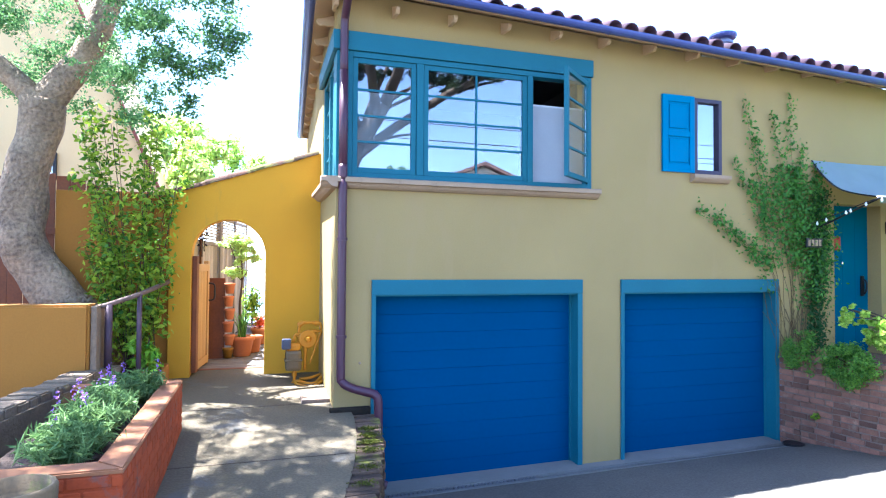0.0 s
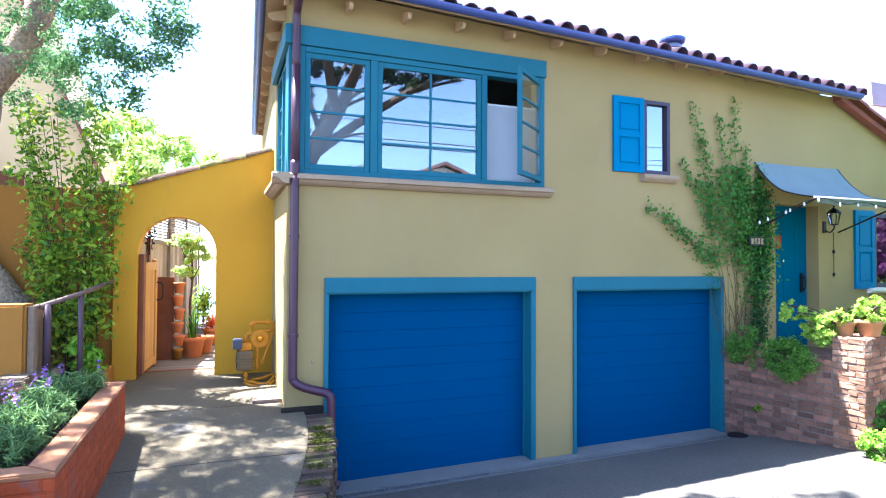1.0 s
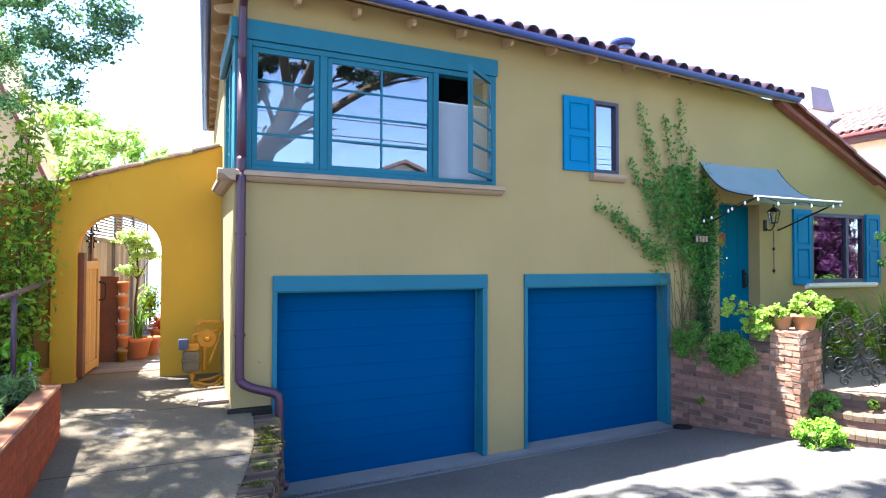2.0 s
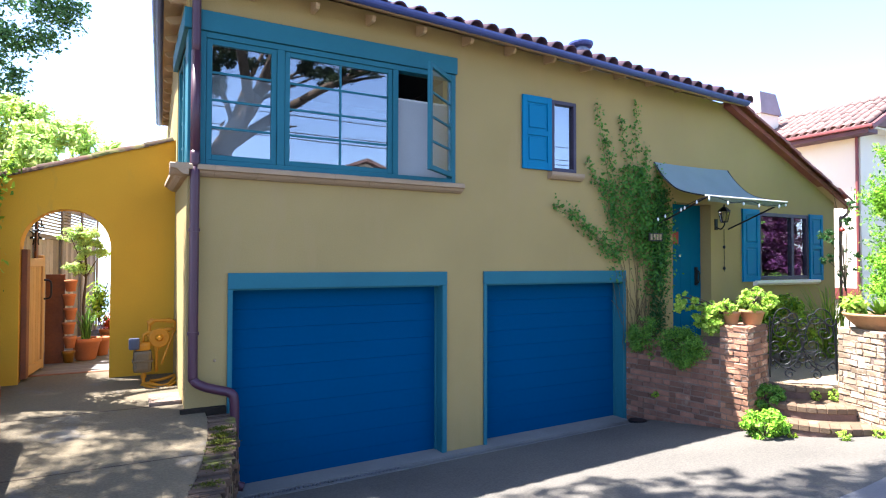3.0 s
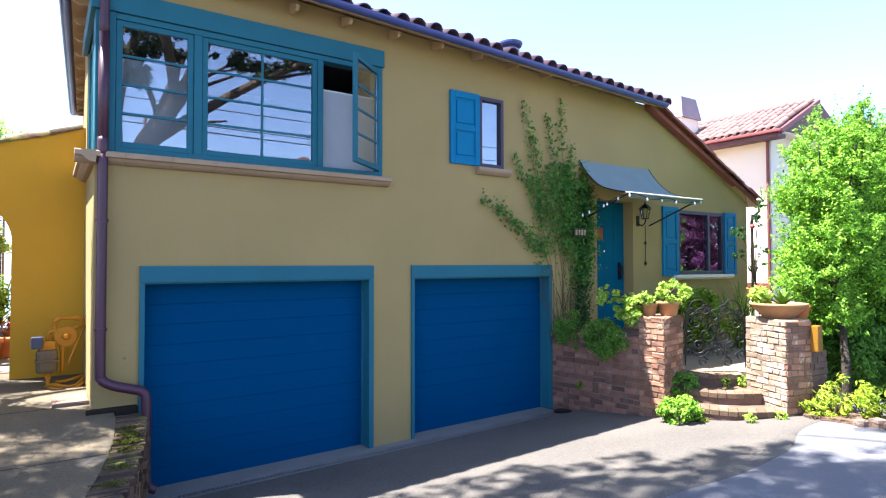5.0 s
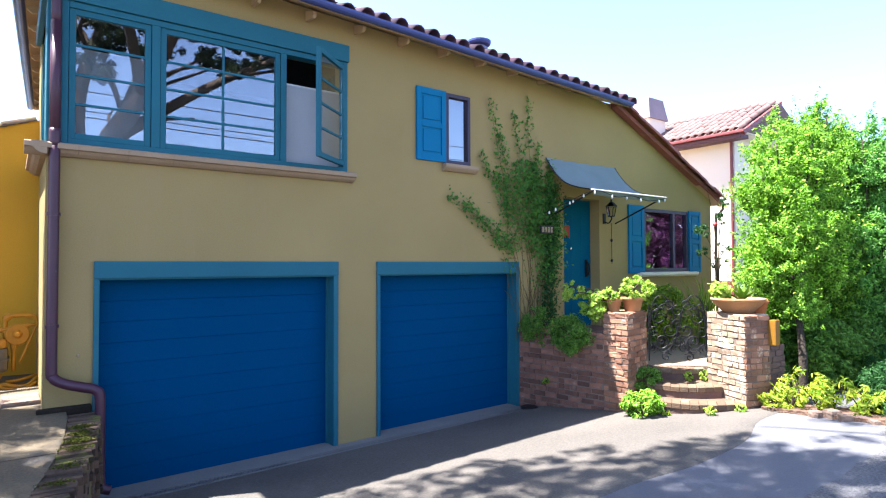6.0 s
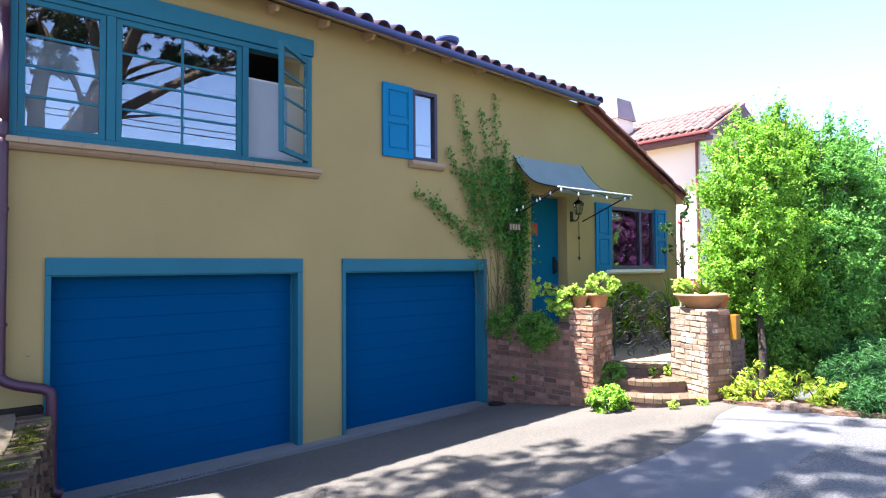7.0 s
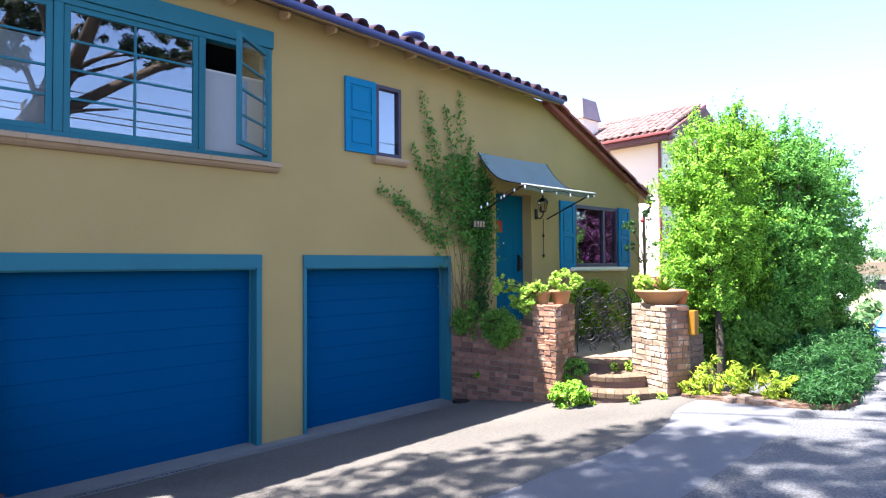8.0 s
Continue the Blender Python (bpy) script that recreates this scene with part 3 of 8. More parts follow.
def barrel_mesh(name, length, r0, r1, thick=0.014, segs=7):
    """One half-round tile, open below, thicker at its lower end."""
    bm = bm_new()
    outer, inner = [], []
    for y, r in ((0, r0), (length, r1)):
        outer.append([bm.verts.new((r * math.cos(math.pi * k / segs), y, r * math.sin(math.pi * k / segs))) for k in range(segs + 1)])
        inner.append([bm.verts.new(((r - thick) * math.cos(math.pi * k / segs), y, (r - thick) * math.sin(math.pi * k / segs))) for k in range(segs + 1)])
    for k in range(segs):
        bm.faces.new((outer[0][k], outer[0][k + 1], outer[1][k + 1], outer[1][k]))
        bm.faces.new((inner[0][k + 1], inner[0][k], inner[1][k], inner[1][k + 1]))
        bm.faces.new((outer[0][k + 1], outer[0][k], inner[0][k], inner[0][k + 1]))
    for f in bm.faces:
        f.smooth = True
    mesh = bpy.data.meshes.new(name)
    bm.to_mesh(mesh)
    bm.free()
    return mesh


def make_tiles(roof, low):
    rng = random.Random(5)
    mesh = barrel_mesh("tile", 0.42, 0.100, 0.082)
    mesh.materials.append(M["tile"])
    up = radians(20)
    step = 0.2455
    n = int(8.40 / step)
    rest = []
    for row in range(12):
        for i in range(n + 1):
            x = 0.062 + i * step
            d = row * 0.36
            y, z = 4.86 + d * math.cos(up), eave_z(x) + 0.005 - 0.045 * max(0.0, min(1.0, (3.7 - x) / 1.4)) + 0.02 * row * (x - 1) / 8 + d * math.sin(up)
            if x < -0.2 + (y - 4.9):
                continue
            m = Matrix.Translation((x + rng.uniform(-0.012, 0.012), y + rng.uniform(-0.02, 0.02), z + rng.uniform(0, 0.012))) @ Euler((up + rng.uniform(-0.03, 0.03), 0, rng.uniform(-0.05, 0.05))).to_matrix().to_4x4()
            if row < 6:
                ob = new("tile", mesh)
                ob.parent, ob.matrix_basis = roof, m
            else:
                rest.append(m)
    bm = bm_new()
    for m in rest:
        before = len(bm.verts)
        bm.from_mesh(mesh)
        bm.verts.ensure_lookup_table()
        bmesh.ops.transform(bm, matrix=m, verts=bm.verts[before:])
    tagged(part("upper_tiles", bm, "tile", roof, "", True), kind="stuff")
    # rake of the lower slope: a row of capping tiles along the gable edge, field tiles behind
    (xa, za), (xb, zb) = RAKE
    run = math.hypot(xb + 0.25 - xa, zb - 0.12 - za)
    ang = math.atan2(zb - 0.12 - za, xb + 0.25 - xa)
    cap = barrel_mesh("rake_tile", 0.42, 0.105, 0.09)
    cap.materials.append(M["rake"])
    k = 0
    d = 0.0
    while d < run - 0.2:
        p = (xa + d * math.cos(ang) + 0.40 * math.cos(ang), 0, za + d * math.sin(ang) + 0.40 * math.sin(ang))
        m = Matrix.Translation((p[0], FY - 0.15 + rng.uniform(-0.015, 0.015), p[2] + 0.01 + rng.uniform(-0.01, 0.012))) @ Euler((0, -ang, 0)).to_matrix().to_4x4() @ Euler((0, 0, radians(90))).to_matrix().to_4x4() @ Euler((rng.uniform(-0.02, 0.05), 0, 0)).to_matrix().to_4x4()
        ob = new("rake_tile", cap)
        ob.parent, ob.matrix_basis = low, m
        for j in range(1, 4):
            ob = new("tile", cap)
            ob.parent, ob.matrix_basis = low, Matrix.Translation((0, 0.22 * j, -0.02)) @ m
        d += 0.36
        k += 1
    bm = bm_new()
    extrude_poly(bm, [(xa - 0.12, FY - 0.16, za + 0.03), (xb + 0.25, FY - 0.16, zb - 0.09), (xb + 0.25, FY - 0.16, zb - 0.17), (xa - 0.12, FY - 0.16, za - 0.05)], (0, 0.13, 0))
    part("verge", bm, "rake", low, "red-brown verge under the rake tiles")


def make_eaves():
    for i in range(14):
        x = 0.11 + i * 0.645
        if x > 8.5:
            break
        bm = bm_new()
        dz = -0.012 * (x - 1)
        extrude_poly(bm, [(x - 0.02, 5.07, 5.11 + dz), (x - 0.02, 5.07, 5.075 + dz), (x - 0.02, 5.10, 5.05 + dz), (x - 0.02, FY + 0.05, 5.075 + dz), (x - 0.02, FY + 0.05, 5.22 + dz)], (0.04, 0, 0))
        tagged(part("rafter_tail", bm, "wood_cream"), "cream painted rafter tail under the front eave", "rafter", "rafter tails", "structure")
    for i in range(12):
        y = 5.7 + i * 0.62
        bm = bm_new()
        e = -0.07 + 0.043 * (y - 5)
        if y > 12:
            break
        extrude_poly(bm, [(e, y - 0.025, 5.12), (e, y - 0.025, 5.09), (e + 0.05, y - 0.025, 5.055), (e + 0.34, y - 0.025, 5.07), (e + 0.34, y - 0.025, 5.22)], (0, 0.05, 0))
        tagged(part("rafter_tail", bm, "wood_cream"), "cream painted rafter tail under the side eave", "rafter", "rafter tails", "structure")


def make_fascia():
    bm = bm_new()
    extrude_poly(bm, [(-0.1, 4.945, eave_z(-0.1) + 0.0), (8.36, 4.945, eave_z(8.36) + 0.0), (8.36, 4.945, eave_z(8.36) - 0.045), (-0.1, 4.945, eave_z(-0.1) - 0.045)], (0, 0.02, 0))
    structure("trim_fascia", bm, "wood_cream", "tan fascia board behind the gutter", "fascia")


def make_gutters():
    def trough(name, a, b, side):
        g = thing(name, a, "dark plum half-round gutter along the eave", "gutter")
        bm = bm_new()
        rows = []
        for p in (a, b):
            row = []
            for k in range(9):
                t = math.pi * k / 8
                off = Vector(side) * (0.062 * math.cos(t)) + Vector((0, 0, -0.062 * math.sin(t)))
                row.append(bm.verts.new(Vector(p) + off))
            for k in range(8, -1, -1):
                t = math.pi * k / 8
                off = Vector(side) * (0.054 * math.cos(t)) + Vector((0, 0, -0.054 * math.sin(t) + 0.003))
                row.append(bm.verts.new(Vector(p) + off))
            rows.append(row)
        n = len(rows[0])
        for k in range(n):
            bm.faces.new((rows[0][k], rows[0][(k + 1) % n], rows[1][(k + 1) % n], rows[1][k]))
        bm.faces.new(rows[0])
        bm.faces.new(rows[1][::-1])
        bmesh.ops.recalc_face_normals(bm, faces=bm.faces)
        part("trough", bm, "gutter", g, "", False)
        d = (Vector(b) - Vector(a))
        for k in range(int(d.length / 0.95)):
            p = Vector(a) + d * ((k + 0.6) * 0.95 / d.length)
            bm = bm_new()
            t = d.normalized() * 0.012
            pts = [Vector(p) + Vector(side) * (0.067 * math.cos(math.pi * j / 8)) + Vector((0, 0, -0.067 * math.sin(math.pi * j / 8))) for j in range(9)]
            for q, r in zip(pts, pts[1:]):
                bm.faces.new([bm.verts.new(v) for v in (q - t, q + t, r + t, r - t)])
            part("strap", bm, "gutter", g)
    trough("gutter", (-0.22, 4.88, eave_z(-0.22)), (8.38, 4.88, eave_z(8.38)), (0, 1, 0))
    trough("gutter", (-0.165, 4.84, 5.215), (0.17, 12.1, 5.14), (1, 0, 0))
    pipe = thing("downpipe", (0.23, 5.22, 1.0), "plum painted downpipe with an elbow above the path", "downpipe")
    bm = bm_new()
    tube(bm, smooth_line([(0.208, 4.9, 5.16), (0.208, 4.93, 5.10), (0.208, 5.12, 5.0), (0.208, 5.2, 4.9), (0.208, 5.21, 4.4)], 4), 0.043, 12)
    part("swan_neck", bm, "pipe", pipe, "", True)
    bm = bm_new()
    tube(bm, [(0.208, 5.21, 4.42), (0.208, 5.21, 3.3)], 0.045, 14)
    part("upper_pipe", bm, "pipe", pipe, "", True)
    bm = bm_new()
    tube(bm, [(0.208, 5.21, 3.42), (0.208, 5.21, 3.38), (0.208, 5.21, 3.30), (0.208, 5.21, 3.26)], [0.0458, 0.0468, 0.0468, 0.0458], 14)
    part("joint", bm, "pipe", pipe, "", True)
    bm = bm_new()
    tube(bm, smooth_line([(0.208, 5.21, 3.3), (0.208, 5.21, 2.3), (0.208, 5.21, 1.27), (0.222, 5.2, 1.15), (0.31, 5.17, 1.09), (0.45, 5.12, 1.05), (0.545, 5.085, 1.02), (0.58, 5.07, 0.93), (0.58, 5.07, 0.5), (0.585, 5.07, 0.2), (0.605, 5.06, 0.12), (0.67, 5.05, 0.09)], 5), 0.0455, 14)
    part("lower_pipe", bm, "pipe", pipe, "", True)
    for z in (2.62, 1.6):
        bm = bm_new()
        tube(bm, [(0.208, 5.21, z), (0.208, 5.21, z + 0.03)], 0.056, 14)
        box(bm, 0.185, 0.235, 5.21, 5.31, z, z + 0.03)
        part("bracket", bm, "pipe", pipe)
    # east downpipe below the rake
    p2 = thing("downpipe", (11.7, 5.2, 1.5), "worn brown downpipe at the east corner of the house", "downpipe")
    bm = bm_new()
    tube(bm, smooth_line([(11.86, 5.18, 3.42), (11.86, 5.18, 3.3), (11.72, 5.2, 3.18), (11.66, 5.22, 3.0), (11.66, 5.22, 0.9)], 5), 0.027, 10)
    part("pipe", bm, "worn_rail", p2, "", True)


def frame_bars(bm, x0, x1, y0, y1, z0, z1, w, bevel=0.006):
    box(bm, x0, x0 + w, y0, y1, z0, z1, bevel)
    box(bm, x1 - w, x1, y0, y1, z0, z1, bevel)
    box(bm, x0 + w, x1 - w, y0, y1, z1 - w, z1, bevel)
    box(bm, x0 + w, x1 - w, y0, y1, z0, z0 + w, bevel)


def pane(parent, x0, x1, y, z0, z1, name="pane"):
    bm = bm_new()
    box(bm, x0, x1, y, y + 0.005, z0, z1)
    ob = part(name, bm, "glass", parent)
    ob.visible_shadow = False
    return ob


def make_corner_window():
    w = tagged(new("window_1"), "teal corner window with divided panes and an open casement", "window", "", "structure")
    w.location = (1.7, FY, 3.3)
    ORIGIN[w.name] = Vector(w.location)
    bm = bm_new()
    box(bm, 0.10, 3.225, FY - 0.055, FY + 0.06, 4.66, 4.865, 0.008)
    part("header", bm, "teal", w, "wide teal header board")
    bm = bm_new()
    box(bm, 0.10, 0.20, FY + 0.062, 6.85, 4.66, 4.865, 0.008)
    part("header", bm, "teal", w)
    fr = None
    bm = bm_new()
    frame_bars(bm, 0.25, 3.21, FY - 0.03, FY + 0.10, 3.295, 4.657, 0.06)
    fr = part("window_frame", bm, "teal", w)
    bm = bm_new()
    box(bm, 0.14, 0.30, FY - 0.02, FY + 0.28, 3.295, 4.657, 0.01)
    part("corner_post", bm, "teal", w)
    for x0, x1 in ((1.02, 1.10), (2.365, 2.435)):
        bm = bm_new()
        box(bm, x0, x1, FY - 0.025, FY + 0.09, 3.355, 4.60, 0.006)
        part("mullion", bm, "teal", w)
    for x0, x1, cols in ((0.31, 1.02, 1), (1.10, 2.365, 2)):
        bm = bm_new()
        frame_bars(bm, x0 + 0.004, x1 - 0.004, FY - 0.01, FY + 0.04, 3.358, 4.597, 0.055, 0.004)
        sash = part("sash", bm, "teal", w)
        a, b, c, d = x0 + 0.059, x1 - 0.059, 3.413, 4.542
        for k in range(1, 4):
            z = c + (d - c) * k / 4
            bm = bm_new()
            box(bm, a, b, FY + 0.002, FY + 0.03, z - 0.011, z + 0.011)
            part("glazing_bar", bm, "teal", sash)
        if cols == 2:
            m = (a + b) / 2
            bm = bm_new()
            box(bm, m - 0.011, m + 0.011, FY + 0.001, FY + 0.031, c, d)
            part("glazing_bar", bm, "teal", sash)
        for i in range(cols):
            for k in range(4):
                wx = (b - a) / cols
                hz = (d - c) / 4
                pane(sash, a + wx * i + 0.004, a + wx * (i + 1) - 0.004, FY + 0.012, c + hz * k + 0.004, c + hz * (k + 1) - 0.004)
    # open casement, hinged at the east jamb
    turn = Matrix.Translation((3.15, FY - 0.03, 0)) @ Matrix.Rotation(radians(40), 4, "Z")
    bm = bm_new()
    frame_bars(bm, -0.70, 0.0, -0.02, 0.025, 3.37, 4.60, 0.055, 0.004)
    bmesh.ops.transform(bm, matrix=turn, verts=bm.verts)
    cas = part("casement", bm, "teal", w, "open teal casement")
    for k in range(4):
        z = 3.425 + 1.12 * k / 4
        bm = bm_new()
        if k:
            box(bm, -0.645, -0.055, -0.012, 0.016, z - 0.011, z + 0.011)
            bmesh.ops.transform(bm, matrix=turn, verts=bm.verts)
            part("glazing_bar", bm, "teal", cas)
            bm = bm_new()
        box(bm, -0.643, -0.057, 0.0, 0.005, z + 0.013, z + 0.267)
        bmesh.ops.transform(bm, matrix=turn, verts=bm.verts)
        part("pane", bm, "glass", cas).visible_shadow = False
    # side return
    bm = bm_new()
    for y0, y1 in ((5.585, 5.65), (6.08, 6.15), (6.68, 6.75)):
        box(bm, 0.16, 0.26, y0, y1, 3.295, 4.657, 0.005)
    for z0, z1 in ((3.295, 3.36), (4.597, 4.657)):
        for y0, y1 in ((5.65, 6.08), (6.15, 6.68)):
            box(bm, 0.165, 0.255, y0, y1, z0, z1, 0.005)
    for z in (3.68, 3.98, 4.28):
        for y0, y1 in ((5.65, 6.08), (6.15, 6.68)):
            box(bm, 0.19, 0.22, y0, y1, z - 0.01, z + 0.01)
    side = part("side_frame", bm, "teal", w)
    for y0, y1 in ((5.65, 6.08), (6.15, 6.68)):
        bm = bm_new()
        box(bm, 0.202, 0.208, y0, y1, 3.36, 4.597)
        part("pane", bm, "glass", side).visible_shadow = False
    sill = tagged(new("sill_1"), "moulded cast-stone sill wrapping the corner below the window", "sill", "", "structure")
    sill.location = (1.7, FY, 3.2)
    ORIGIN[sill.name] = Vector(sill.location)
    prof = [(0.0, 3.178), (0.045, 3.183), (0.08, 3.205), (0.10, 3.228), (0.13, 3.238), (0.13, 3.28), (0.115, 3.292), (0.0, 3.294)]
    edges = [-0.02 + 3.31 * k / 8 for k in range(9)]
    for k, (a, b) in enumerate(zip(edges, edges[1:])):
        bm = bm_new()
        extrude_poly(bm, [(a + 0.001, FY - d, z) for d, z in prof], (b - a - 0.002, 0, 0))
        part("stone", bm, "stone", sill)
    for k in range(4):
        a = FY - 0.13 + k * 0.42
        bm = bm_new()
        extrude_poly(bm, [(0.15 - d - (0.0 if k else 0.0), a + 0.003, z) for d, z in prof], (0, 0.414, 0))
        part("stone", bm, "stone", sill)
    blind = thing("window_blind", (2.8, FY + 0.18, 3.3), "white cloth blind half drawn behind the open casement", "blind")
    bm = bm_new()
    box(bm, 2.40, 3.2, FY + 0.16, FY + 0.166, 3.31, 4.30)
    part("cloth", bm, "blind", blind)
    bm = bm_new()
    tube(bm, [(2.38, FY + 0.165, 4.31), (3.2, FY + 0.165, 4.31)], 0.014, 8)
    part("rod", bm, "white_paint", blind)
    blind = thing("window_blind", (0.7, FY + 0.18, 3.3), "white cloth blind half drawn behind the fixed panes", "blind")
    bm = bm_new()
    box(bm, 0.34, 1.06, FY + 0.16, FY + 0.166, 3.31, 4.28)
    part("cloth", bm, "blind", blind)


def make_shutter(x0, x1, z0, z1, y, label):
    s = thing("shutter", ((x0 + x1) / 2, y, z0), label, "shutter", "blue window shutters")
    t = 0.035
    bm = bm_new()
    box(bm, x0, x1, y - 0.018, y, z0, z1, 0.003)
    frame_z = z0 + (z1 - z0) * 0.5
    part("back", bm, "shutter_blue", s)
    w = 0.075 * min(1, (x1 - x0) / 0.45)
    for nm, a, b, c, d in (("stile", x0, x0 + w, z0, z1), ("stile", x1 - w, x1, z0, z1), ("rail", x0 + w, x1 - w, z0, z0 + w * 1.3), ("rail", x0 + w, x1 - w, z1 - w * 1.2, z1), ("rail", x0 + w, x1 - w, frame_z - w * 0.5, frame_z + w * 0.5)):
        bm = bm_new()
        box(bm, a, b, y - t, y - 0.0185, c, d, 0.004)
        part(nm, bm, "shutter_blue", s)
    for c, d in ((z0 + w * 1.3, frame_z - w * 0.5), (frame_z + w * 0.5, z1 - w * 1.2)):
        bm = bm_new()
        box(bm, x0 + w + 0.03, x1 - w - 0.03, y - 0.03, y - 0.0185, c + 0.03, d - 0.03, 0.009)
        part("panel", bm, "shutter_blue", s)


def make_small_window():
    w = tagged(new("window_2"), "small dark-framed window beside one blue shutter", "window", "", "structure")
    w.location = (4.95, FY, 3.575)
    ORIGIN[w.name] = Vector(w.location)
    bm = bm_new()
    frame_bars(bm, 4.73, 5.165, FY - 0.02, FY + 0.08, 3.57, 4.555, 0.05, 0.004)
    part("window_frame", bm, "sash", w)
    pane(w, 4.78, 5.115, FY + 0.03, 3.62, 4.505)
    bm = bm_new()
    box(bm, 4.74, 5.15, FY + 0.09, FY + 0.096, 3.58, 4.54)
    b = thing("window_blind", (4.95, FY + 0.09, 3.58), "pale drawn blind behind the small window", "blind")
    part("cloth", bm, "blue_blind", b)
    sill = tagged(new("sill_2"), "cast-stone sill below the small window", "sill", "", "structure")
    ORIGIN[sill.name] = Vector((0, 0, 0))
    bm = bm_new()
    extrude_poly(bm, [(4.67, FY - d, z) for d, z in ((0, 3.455), (0.05, 3.465), (0.09, 3.50), (0.10, 3.52), (0.10, 3.555), (0.0, 3.565))], (0.58, 0, 0))
    part("stone", bm, "stone", sill)
    make_shutter(4.235, 4.722, 3.575, 4.565, FY - 0.002, "bright blue panelled wooden shutter folded open on the wall")


def make_east_window():
    w = tagged(new("window_3"), "dark purple-framed casement window between blue shutters", "window", "", "structure")
    w.location = (10, FY, 2.03)
    ORIGIN[w.name] = Vector(w.location)
    bm = bm_new()
    frame_bars(bm, 9.27, 10.73, FY - 0.01, FY + 0.08, 2.03, 3.20, 0.06, 0.004)
    box(bm, 10.21, 10.28, FY - 0.008, FY + 0.075, 2.09, 3.14, 0.003)
    part("window_frame", bm, "sash", w)
    pane(w, 9.33, 10.21, FY + 0.03, 2.09, 3.14)
    pane(w, 10.28, 10.67, FY + 0.03, 2.09, 3.14)
    sill = tagged(new("sill_3"), "pale stone sill below the shuttered window", "sill", "", "structure")
    ORIGIN[sill.name] = Vector((0, 0, 0))
    bm = bm_new()
    extrude_poly(bm, [(9.1, FY - d, z) for d, z in ((0, 1.93), (0.06, 1.94), (0.09, 1.97), (0.09, 2.01), (0.0, 2.02))], (1.87, 0, 0))
    part("stone", bm, "cream", sill)
    make_shutter(8.80, 9.255, 2.0, 3.24, FY - 0.002, "bright blue panelled wooden shutter beside the window")
    make_shutter(10.745, 11.16, 2.0, 3.22, FY - 0.002, "bright blue panelled wooden shutter beside the window")


def make_garage(x0, x1, number):
    """Teal casing round a deep reveal, and a door of horizontal blue boards; x0, x1: the clear opening."""
    d = tagged(new("door_%d" % number), "blue horizontal-board garage door in a teal casing", "garage door", "garage doors", "structure")
    base = SILLS[number - 1] - 0.01
    d.location = ((x0 + x1) / 2, FY, base)
    ORIGIN[d.name] = Vector(d.location)
    bm = bm_new()
    box(bm, x0 - 0.048, x1 + 0.064, FY - 0.03, FY + 0.01, 2.041, 2.206, 0.005)
    part("casing_head", bm, "teal", d)
    for a, b in ((x0 - 0.048, x0), (x1, x1 + 0.064)):
        bm = bm_new()
        box(bm, a, b, FY - 0.024, FY - 0.001, base - 0.02, 2.04, 0.004)
        part("casing", bm, "teal", d)
    for a, b in ((x0 - 0.011, x0), (x1, x1 + 0.011)):
        bm = bm_new()
        box(bm, a, b, FY, FY + 0.262, base - 0.02, 2.04)
        part("jamb", bm, "teal", d)
    bm = bm_new()
    box(bm, x1 - 0.018, x1 - 0.0005, FY + 0.135, FY + 0.165, base, 2.02, 0.003)
    part("stop", bm, "teal", d)
    bm = bm_new()
    box(bm, x0, x1, FY + 0.002, FY + 0.262, 2.025, 2.04)
    part("head_jamb", bm, "teal", d)
    bm = bm_new()
    box(bm, x0 - 0.01, x1 + 0.01, FY + 0.212, FY + 0.24, base - 0.02, 2.055)
    part("back_panel", bm, "blue", d)
    a, b = x0 + 0.004, x1 - 0.004
    n = 10
    z0, z1 = base + 0.005, 2.022
    for k in range(n):
        c, e = z0 + (z1 - z0) * k / n, z0 + (z1 - z0) * (k + 1) / n
        bm = bm_new()
        extrude_poly(bm, [(a, FY + 0.17, c + 0.001), (a, FY + 0.17, e - 0.005), (a, FY + 0.172, e - 0.002), (a, FY + 0.175, e - 0.001), (a, FY + 0.21, e - 0.001), (a, FY + 0.21, c + 0.001)], (b - a, 0, 0))
        part("slat", bm, "blue", d)


